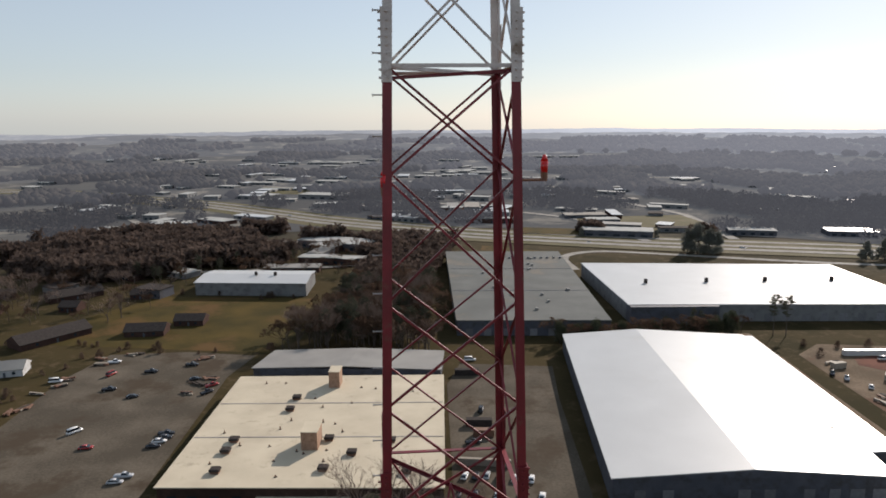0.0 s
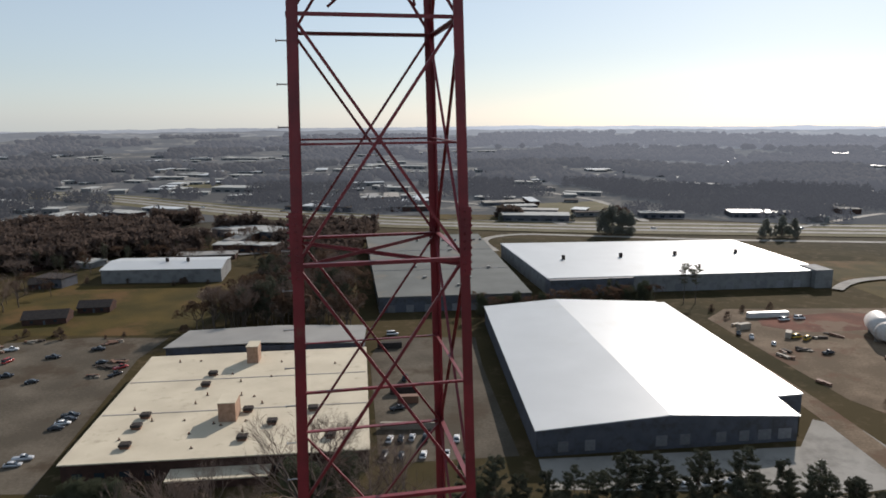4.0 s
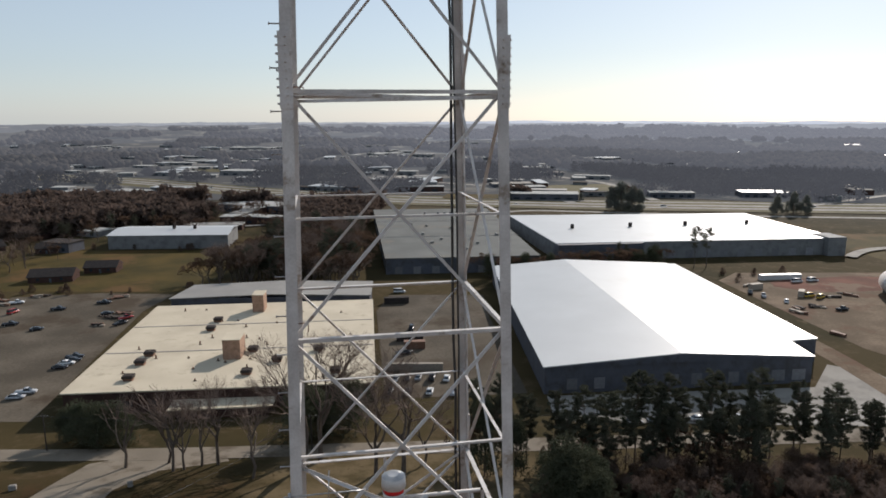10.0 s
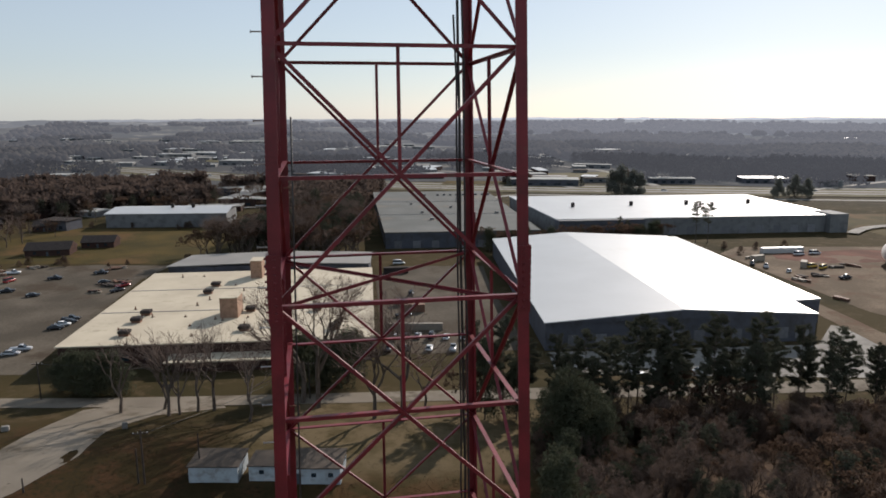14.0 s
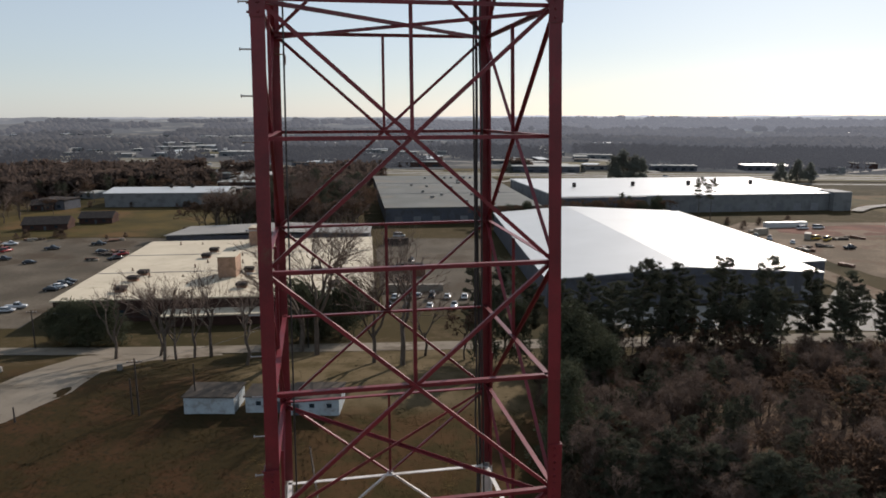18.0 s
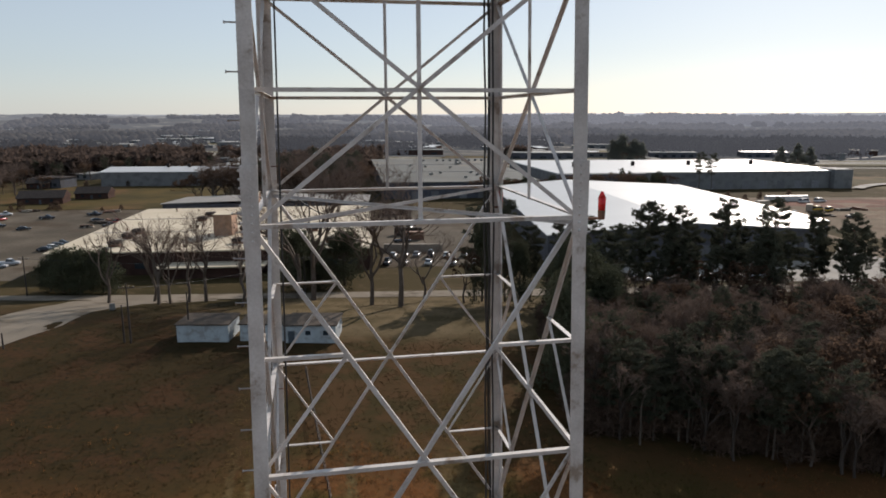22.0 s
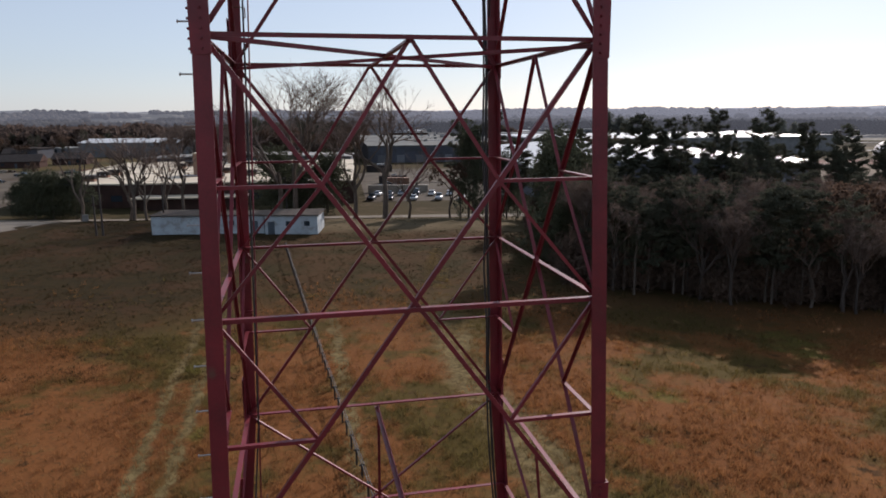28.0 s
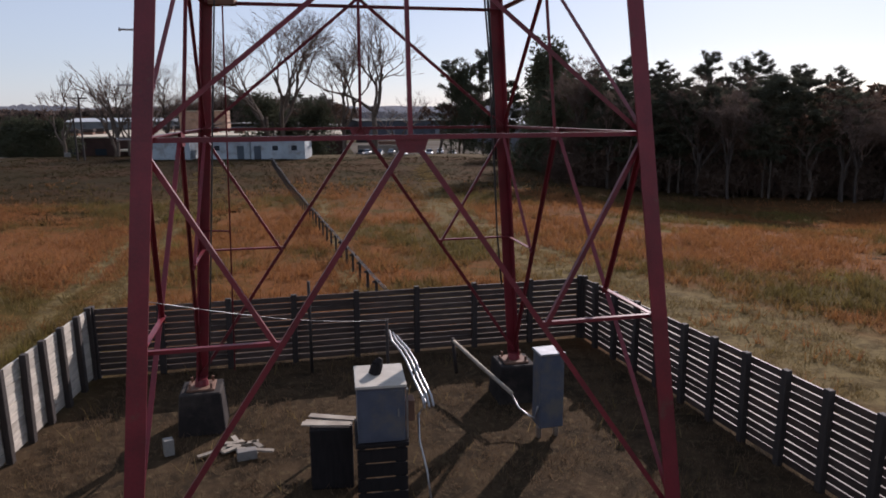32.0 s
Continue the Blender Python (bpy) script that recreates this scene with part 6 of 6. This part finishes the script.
DIRT_LOT_CARS = ((133.6, 270.6, 70, "pickup", 1), (130.3, 276, 70, "pickup", 2), (152.6, 270.3, 20, "van", 5), (156, 268, 40, "van", 5), (155, 250, 20, "pickup", 2), (139, 262, 65, "sedan", 0), (160, 296, 10, "van", 0), (168, 298, 5, "van", 0))
ROAD_CARS = ((47, 149, 4, "sedan", 0), (53, 149.6, 4, "sedan", 1), (58.5, 150.2, 5, "pickup", 2), (64, 150.6, 5, "sedan", 0), (70, 151.2, 5, "sedan", 0), (75.5, 151.8, 5, "pickup", 1), (81, 152.2, 5, "sedan", 2), (180, 560, -8, "van", 0), (60, 578, -15, "sedan", 0), (300, 553, -8, "van", 1), (-250, 722, -32, "van", 0))
for x, y, turn, kind, col in LOT_CARS + SCRAP_LOT_CARS + YARD_CARS + DIRT_LOT_CARS + ROAD_CARS:
    vehicle(kind, x, y, turn, col, "%s %s parked on the ground" % (NAMES[col], {"sedan": "saloon car", "pickup": "pickup truck", "van": "box van"}[kind]))
vehicle("pickup", -12.95, 5.15, 90, 0, "white pickup truck parked in the grass beside the fence")


# containers, tank, heaps of scrap in the lots
def container(x, y, turn, L, mat, label, z=BASE):
    u = thing("container", label, "container", (x, y, z + 0.06), turn, "containers in the lots")
    part("box", box_bm(-L / 2, -1.2, 0, L / 2, 1.2, 2.5, 0.04), mat, u)
    for i in range(int(L / 0.9)):
        part("rib", box_bm(-L / 2 + 0.45 + i * 0.9 - 0.06, -1.26, 0.15, -L / 2 + 0.45 + i * 0.9 + 0.06, -1.2, 2.35), mat, u)


container(-12, 214, 4, 9, SHINGLE, "dark weathered storage container in the yard")
container(-10, 206, 4, 7, BROWN_STEEL, "rusty storage container in the yard")
container(155, 302, 6, 20, METAL_ROOF, "long white trailer box at the edge of the dirt lot")
container(150, 272, 60, 5, PALE_WOOD, "tan storage box in the dirt lot")
container(136, 284, 20, 6, PALE_WOOD, "tan storage box beside stacked material")
container(-20, 262, 8, 10, SHINGLE, "dark storage container at the back of the yard")
hull_t = thing("low_wall", "low tan retaining wall before the parked cars", "wall", (-9, 186, BASE))
part("wall", box_bm(-8.5, -0.6, -0.2, 8.5, 0.6, 2.2, 0.03), PALE_WOOD, hull_t)
tank = thing("storage_tank", "large white cylindrical tank lying in the dirt lot", "tank", (188, 270, BASE), 70)
bm = bmesh.new()
tube(bm, (-9, 0, 5), (9, 0, 5), 4.6, 4.6, 28)
tube(bm, (9, 0, 5), (10.6, 0, 5), 4.6, 2.6, 28)
tube(bm, (-10.6, 0, 5), (-9, 0, 5), 2.6, 4.6, 28)
part("shell", bm, WHITE, tank, "", True)
for x in (-6, 6):
    part("saddle", box_bm(x - 0.5, -3.2, -0.1, x + 0.5, 3.2, 1.6), CONCRETE, tank)
rs = random.Random(3)
for i in range(26):
    x, y = (-184 + rs.gauss(0, 2.5), rs.uniform(170, 272)) if i < 8 else (rs.uniform(-180, -125), 272 + rs.gauss(0, 4)) if i < 12 else (rs.uniform(-128, -120), rs.uniform(215, 268)) if i < 16 else (rs.uniform(135, 220), rs.uniform(215, 305))
    u = thing("scrap_heap", "heap of rusty scrap and dark pipes in the lot", "scrap", (x, y, ground_z(x, y)), rs.uniform(0, 180), "scrap in the lots")
    for j in range(rs.randint(3, 6)):
        a, L, z = rs.uniform(-30, 30), rs.uniform(2, 6), rs.uniform(0.1, 0.9)
        bm = bmesh.new()
        box(bm, -L / 2, -rs.uniform(0.2, 0.8), 0, L / 2, rs.uniform(0.2, 0.8), rs.uniform(0.2, 0.9), pose(rs.uniform(-1.5, 1.5), rs.uniform(-1.2, 1.2), z * 0.3, 0, rs.uniform(-6, 6), a))
        part("piece", bm, rs.choice((BROWN_STEEL, BROWN_STEEL, SHINGLE, OLD_CONCRETE, PALE_WOOD)), u)


# ---- poles ----
def utility_pole(x, y, h, turn, arm=True, z=None, label="weathered wooden utility pole with a crossarm"):
    u = thing("utility_pole", label, "utility pole", (x, y, ground_z(x, y) if z is None else z), turn, "wooden poles")
    bm = bmesh.new()
    tube(bm, (0, 0, -0.3), (0, 0, h), 0.16, 0.1, 8)
    part("pole", bm, POST_WOOD, u)
    if arm:
        part("crossarm", box_bm(-1.2, -0.06, h - 0.7, 1.2, 0.06, h - 0.56), POST_WOOD, u)
        for k in (-1.05, -0.35, 0.35, 1.05):
            bm = bmesh.new()
            tube(bm, (k, 0, h - 0.56), (k, 0, h - 0.38), 0.04, 0.05, 6)
            part("insulator", bm, LAMP_GLASS, u)


utility_pole(-48.2, 90.5, 9.5, 10)
utility_pole(-49.4, 90.9, 6.0, 10, False, label="short weathered wooden pole beside a taller one")
utility_pole(-40.2, 93.5, 7.5, 0, False, label="slim wooden pole behind the white hut")
utility_pole(-90.7, 134, 9, 0)
utility_pole(-66.5, 88, 2.5, 0, False, label="short wooden post beside the driveway")
utility_pole(-30, 134, 9, 5)
utility_pole(35, 136, 9, 5)
utility_pole(95, 146, 10, 5)
utility_pole(100, 205, 9, 5, z=BASE)
tagged(run("overhead_wire", [Vector((-48.2, 90.5, 9.5)).lerp(Vector((-30, 134, 5.4)), t / 12) - Vector((0, 0, 1.0 * math.sin(math.pi * t / 12))) for t in range(13)], 0.03, CABLE), "sagging overhead wire between two poles", "wire", "overhead wires")
tagged(run("overhead_wire", [Vector((-90.7, 134, 5.3)).lerp(Vector((-30, 134, 5.3)), t / 12) - Vector((0, 0, 1.2 * math.sin(math.pi * t / 12))) for t in range(13)], 0.03, CABLE), "sagging overhead wire along the street", "wire", "overhead wires")
tagged(run("overhead_wire", [Vector((-30, 134, 5.3)).lerp(Vector((35, 136, 5.3)), t / 12) - Vector((0, 0, 1.2 * math.sin(math.pi * t / 12))) for t in range(13)], 0.03, CABLE), "sagging overhead wire along the street", "wire", "overhead wires")
box_thing("stone_marker", "pale stone marker beside the driveway", "stone", -84.6, 112, ground_z(-84.6, 112), 1.4, 0.9, 1.1, CONCRETE, 20, bevel=0.15)
box_thing("stone_marker", "pale stone marker at the bend of the driveway", "stone", -62.1, 113.5, ground_z(-62, 113.5), 1.0, 0.5, 1.3, CONCRETE, 20, bevel=0.1)

# ---- far country ----
rf = random.Random(9)


def outside(x, y):
    """Whether a far thing may stand here: clear of the highway and the big buildings."""
    hy = np.interp(x, [-1150, -700, -383, -200, -41, 120, 239, 348, 700, 1300], [1020, 935, 795, 672, 596, 560, 543, 528, 490, 440])
    if -16 < y - hy < 55 or (x > -60 and y < hy):
        return False
    if y < 480 and -60 < x < 235 or y < 385 and x > -215 or y < 450 and -215 < x < -110:
        return False
    return y > 285


fv, ff = [], []


GROVES = ((-300, 525, 82, 55), (-225, 488, 55, 32), (-475, 650, 62, 36), (-500, 840, 112, 36), (-355, 790, 85, 30), (-290, 440, 62, 38), (157, 602, 16, 10), (225, 588, 38, 9), (60, 822, 60, 26), (-80, 690, 60, 22), (-160, 760, 70, 25), (-640, 640, 90, 50), (-170, 880, 80, 24), (40, 930, 70, 24), (-90, 505, 30, 14), (30, 500, 40, 9), (225, 648, 50, 16), (330, 600, 40, 12), (-400, 560, 40, 24))


def wooded(x, y, r):
    if r < 1000:
        if x < 170 or y < 655:
            if any(((x - a) / u) ** 2 + ((y - c) / w) ** 2 < 1 + 0.5 * noise.noise(Vector((x, y, 1)) / 25) for a, c, u, w in GROVES):
                return 1
            return noise.noise(Vector((x, y, 5)) / 45) - 0.4
        return 0.3 + noise.noise(Vector((x, y * 0.6, 3)) / 120)
    return noise.noise(Vector((x, y * 0.6, 3)) / 170) + 0.55 * noise.noise(Vector((x, y, 7)) / 60) + (0.2 if x > 150 else -0.12) + 0.18 * smooth01(r, 1100, 2400)


def smooth_mesh(me):
    me.polygons.foreach_set("use_smooth", [True] * len(me.polygons))
    return me


def sprays(x, y, h, w, many=80):
    """A leafless crown of loose twig sprays that taper to an uneven top."""
    z = far_height(x, y)
    for _ in range(many):
        k = rf.uniform(0.12, 1.0)
        a, rad = rf.uniform(0, 6.28), w * (1 - abs(k - 0.45) * 1.3) * rf.uniform(0.3, 1.1)
        cx, cy, cz = x + math.cos(a) * rad, y + math.sin(a) * rad, z + h * k
        o, s = len(fv), w * rf.uniform(0.14, 0.28)
        for _ in range(3):
            fv.append((cx + rf.gauss(0, s), cy + rf.gauss(0, s), cz + rf.gauss(0, s)))
        ff.append((o, o + 1, o + 2))


def crown_lump(x, y, h, w):
    """A small uneven tree crown of facets that taper to a broken top."""
    z = far_height(x, y)
    o, n = len(fv), 6
    a0 = rf.uniform(0, 6.28)
    for k, (hh, ww) in enumerate(((0.0, 0.35), (0.35, 1.0), (0.72, 0.72))):
        for i in range(n):
            a = a0 + 6.283 * i / n + k * 0.4
            s = w * ww * rf.uniform(0.6, 1.2)
            fv.append((x + math.cos(a) * s, y + math.sin(a) * s, z + h * hh * rf.uniform(0.8, 1.15)))
    fv.append((x + rf.uniform(-1, 1), y + rf.uniform(-1, 1), z + h))
    for k in range(2):
        for i in range(n):
            j = (i + 1) % n
            ff.append((o + k * n + i, o + k * n + j, o + (k + 1) * n + j, o + (k + 1) * n + i))
    for i in range(n):
        ff.append((o + 2 * n + i, o + 2 * n + (i + 1) % n, o + 3 * n))


count = 0
while count < 2400:
    r = 290 + 370 * rf.random() ** 0.8
    a = rf.uniform(-0.76, 0.76)
    x, y = r * math.sin(a), r * math.cos(a)
    if wooded(x, y, r) < 0.06 or not outside(x, y):
        continue
    count += 1
    k = 1.1 + r / 1500
    sprays(x, y, (12 if x < -150 else 9.5) + 4.5 * noise.noise(Vector((x, y, 2)) / 30) + rf.uniform(-1.5, 1.5), rf.uniform(2.8, 4.6) * k)
for _ in range(300):
    t = rf.random()
    x, y = -104 + 8 * t + rf.uniform(0, 44), 392 + 160 * t
    sprays(x, y, rf.uniform(11, 16), rf.uniform(3.5, 5.5), 120)
near_fv, near_ff = fv, ff
tagged(part_mesh("far_woods", mesh_from_lists("far_woods", near_fv, near_ff, [GROVE], None), None), "grey-brown leafless winter woods spread over the far country", "woods", kind="stuff")
# these woods carry the same emitted haze as the ring they stand on
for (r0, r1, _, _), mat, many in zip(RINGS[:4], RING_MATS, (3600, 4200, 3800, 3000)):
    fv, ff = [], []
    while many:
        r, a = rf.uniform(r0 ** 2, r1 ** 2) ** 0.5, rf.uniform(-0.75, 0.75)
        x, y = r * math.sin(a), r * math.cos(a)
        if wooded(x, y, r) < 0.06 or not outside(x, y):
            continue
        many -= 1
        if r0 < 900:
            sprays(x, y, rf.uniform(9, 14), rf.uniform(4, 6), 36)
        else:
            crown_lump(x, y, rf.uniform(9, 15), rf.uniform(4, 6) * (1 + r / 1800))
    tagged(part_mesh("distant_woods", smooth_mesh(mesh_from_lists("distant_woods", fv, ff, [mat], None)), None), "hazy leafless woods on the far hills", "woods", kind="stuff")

placed = 0
while placed < 230:
    r = 430 + 1450 * rf.random() ** 1.3
    a = rf.uniform(-0.66, 0.62)
    x, y = r * math.sin(a), r * math.cos(a)
    dens = noise.noise(Vector((x, y * 0.6, 3)) / 170) + 0.55 * noise.noise(Vector((x, y, 7)) / 60)
    if dens > 0.2 or not outside(x, y) or (x > 150 and rf.random() < 0.5):
        continue
    placed += 1
    w, d, h = rf.uniform(12, 36) * (1 + r / 2500), rf.uniform(10, 20), rf.uniform(3.5, 6)
    turn = rf.choice((0, 0, 90)) + rf.uniform(-25, 10)
    pale = rf.random() < 0.6
    u = thing("far_building", "distant low commercial building with a %s roof" % ("pale" if pale else "dark"), "building", (x, y, ground_z(x, y) - 0.3), turn, "distant buildings")
    q = [(-w / 2, -d / 2), (w / 2, -d / 2), (w / 2, d / 2), (-w / 2, d / 2)]
    # farthest walls and roofs are all pale: the colour stands in for haze
    hull("wall", q, 0, h, WALL_PALE if r > 800 else rf.choice((WALL_PALE, WALL_GREY, BRICK)), u)
    hull("roof", widen(q, 0.4), h, h + 0.5, rf.choice((METAL_ROOF, PALE_ROOF, PALE_ROOF, PALE_ROOF)) if pale or r > 900 else rf.choice((GREY_ROOF, GRAVEL_ROOF, SHINGLE)), u)
    for t in (0.2, 0.5, 0.8):
        panel_on("window", q[0], q[1], t, 1.2, w * 0.12, 1.8, GLASS, u)
def far_block(x, y, turn, w, d, h, wall, roof, label):
    u = thing("far_building", label, "building", (x, y, ground_z(x, y) - 0.3), turn, "buildings along the highway")
    q = [(-w / 2, -d / 2), (w / 2, -d / 2), (w / 2, d / 2), (-w / 2, d / 2)]
    hull("wall", q, 0, h, wall, u)
    hull("roof", widen(q, 0.5), h, h + 0.6, roof, u)
    for t in (0.12, 0.3, 0.5, 0.7, 0.88):
        panel_on("window", q[0], q[1], t, 1.0, w * 0.09, 2.2, GLASS, u)


for row in ((-150, 545, -20, 62, 26, 6, WALL_GREY, PALE_ROOF, "dark wide store with a pale flat roof by the highway"), (-267, 556, -25, 26, 14, 7, WALL_PALE, PALE_ROOF, "pale block of flats among brown trees"), (-257, 895, -10, 70, 30, 6, WALL_PALE, PALE_ROOF, "long pale warehouse beyond the highway"), (88, 618, -8, 62, 22, 6, WALL_GREY, PALE_ROOF, "long low store with a pale roof across the highway"), (208, 632, -6, 40, 18, 5, WALL_GREY, PALE_ROOF, "low shop with a pale roof among dark trees"), (292, 632, -6, 40, 22, 5, WALL_GREY, METAL_ROOF, "low shop with a bright white roof across the highway"), (-400, 500, 10, 34, 16, 5, WALL_GREY, PALE_ROOF, "long low shed at the side of the highway road"), (-372, 476, 10, 26, 12, 5, WHITE_WALL, PALE_ROOF, "white low building at the side of a wood"), (-340, 640, 15, 36, 16, 5, BRICK, PALE_ROOF, "low building with a pale roof behind the brown wood"), (-120, 700, -20, 40, 20, 5, WALL_PALE, METAL_ROOF, "white-roofed depot beyond the highway")):
    far_block(*row)
small_house(-226, 290, 62, 34, 13, 3, SHINGLE, "long dark-roofed brown house beside the lot", BRICK)
small_house(-266, 368, 50, 30, 12, 3, SHINGLE, "long brown house among leafless trees", BRICK)
small_house(-214, 246, 20, 14, 10, 3, GREY_ROOF, "small white house at the edge of the lot", WHITE_WALL)
for x, y, t in ((-300, 408, 20), (-250, 342, 5), (-290, 330, 30), (-225, 372, 15), (-310, 365, 40)):
    small_house(x, y, t, rf.uniform(10, 16), rf.uniform(8, 10), 3, SHINGLE, "small house among trees at the side of the lots", rf.choice((BRICK, BRICK, WALL_GREY)))
# trees between the nearer houses and sheds
for i in range(190):
    x, y = rf.uniform(-330, -208), rf.uniform(310, 470)
    if i > 135:
        x, y = rf.uniform(-205, -90), rf.uniform(425, 520)
    if free_spot(x, y, 4.5):
        planted("bare_tree", "leafless tree among the small houses", "tree", rf.choice(OAKS + BARES[:3] + [PINES[4]]), ("trunk", "crown"), x, y, rf.uniform(0.55, 0.95), "trees among the houses", rf)

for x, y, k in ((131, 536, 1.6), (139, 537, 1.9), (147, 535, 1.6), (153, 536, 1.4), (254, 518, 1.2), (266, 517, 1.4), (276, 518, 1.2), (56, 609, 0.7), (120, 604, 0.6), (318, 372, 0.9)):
    planted("evergreen_tree", "dark evergreen beyond the highway, its leaves paled for haze", "evergreen", rf.choice(FAR_EVERGREENS), ("stem", "foliage"), x, y, k, "evergreens beyond the highway", rf)

# ---- grass ----
def blades(name, n, spot, lo, hi, mat, label, per=5, lean=0.35, w=0.02):
    rg = random.Random(len(name) + n)
    vs, fs = [], []
    for _ in range(n):
        x, y = spot(rg)
        if x is None:
            continue
        z = ground_z(x, y)
        h0 = rg.uniform(lo, hi)
        for _ in range(per):
            a = rg.uniform(0, 6.28)
            bx, by = x + rg.gauss(0, 0.12), y + rg.gauss(0, 0.12)
            h = h0 * rg.uniform(0.6, 1.1)
            dx, dy = math.cos(a) * w * (1 + h), math.sin(a) * w * (1 + h)
            tx, ty = bx + rg.gauss(0, lean) * h, by + rg.gauss(0, lean) * h
            o = len(vs)
            vs += [(bx - dx, by - dy, z - 0.03), (bx + dx, by + dy, z - 0.03), (tx, ty, z + h)]
            fs.append((o, o + 1, o + 2))
    return tagged(part_mesh(name, mesh_from_lists(name, vs, fs, [mat], None), None), label, "grass", kind="stuff")


def in_field(rg):
    r = 9 + 80 * rg.random() ** 0.75
    a = rg.uniform(-0.95, 0.95)
    x, y = r * math.sin(a), -4 + r * math.cos(a)
    if -9.2 < x < 10.3 and y < 9.6 or y > 84 or (y > 40 and rg.random() < (y - 40) / 24) or x > front_edge(max(34, y)) + 3:
        return None, None
    d = noise.noise(Vector((x, y, 2)) / 9) + 0.5 * noise.noise(Vector((x, y, 5)) / 3)
    if d < -0.1 and rg.random() < 0.75:
        return None, None
    if x < -13 - 5 * noise.noise(Vector((x, y, 11)) / 12) and y > 44 and rg.random() < 0.8:
        return None, None
    for lx, half in ((-10.6 - 0.197 * y, 0.5), (-8.7 - 0.197 * y, 0.5), (max(12.2 - 0.262 * y, 6.6 - 0.095 * y) + 0.2 * max(0, 19 - y), 1.4 + 0.2 * max(0, 19 - y))):
        if abs(x - lx) < half and rg.random() < 0.8:
            return None, None
    return x, y


def in_olive(rg):
    x, y = rg.uniform(-75, 18), 34 + 92 * rg.random() ** 1.3
    if x > -13 and y < 50 or (x > -34 and y > 93 and rg.random() < 0.85) or (-42 < x < -15 and 90 < y < 99) or noise.noise(Vector((x, y, 6)) / 5) < rg.uniform(-0.6, 0.2):
        return None, None
    if x < -46 and y > 74 and -92 + (y - 74) * 0.3 < x < -60:
        return None, None
    return x, y


def in_yard(rg):
    x, y = rg.uniform(-7.6, 8.6), rg.uniform(-4, 7.5)
    if noise.noise(Vector((x, y, 3)) / 1.6) + 0.4 * noise.noise(Vector((x, y, 8)) / 0.6) < rg.uniform(-0.5, 0.3):
        return None, None
    return x, y


def on_track(rg):
    """The broad worn way outside the fence and the wheel tracks."""
    y = 3 + 75 * rg.random() ** 1.6
    k = rg.random()
    if k < 0.6:
        x = (12.2 - 0.262 * y if y < 30 else 4.4 - 0.09 * (y - 30)) + 0.2 * max(0, 19 - y) + rg.gauss(0, 0.8 + 0.12 * max(0, 19 - y))
    else:
        x = rg.choice((-10.2, -12.2)) - 0.2 * (y - 6) + rg.gauss(0, 0.5)
    return (x, y) if noise.noise(Vector((x, y, 4)) / 1.5) > -0.2 and not (-9 < x < 9.6 and y < 9.6) else (None, None)


blades("broomsedge", 62000, in_field, 0.16, 0.55, SEDGE, "tall russet broomsedge grass standing in the winter field", 7, 0.5, 0.014)
blades("yard_weeds", 12000, in_yard, 0.03, 0.2, WEED, "short dead weeds in the fenced yard", 5, 0.8, 0.007)
blades("mown_grass", 42000, in_olive, 0.06, 0.26, OLIVE, "short olive-brown winter grass round the huts", 5, 0.7, 0.02)
blades("tall_weeds", 260, in_yard, 0.18, 0.5, STRAW, "scattered tall pale weed stalks in the yard", 4, 0.35, 0.006)
blades("track_straw", 15000, on_track, 0.05, 0.22, STRAW, "short trodden straw along the wheel tracks", 5, 0.8, 0.012)
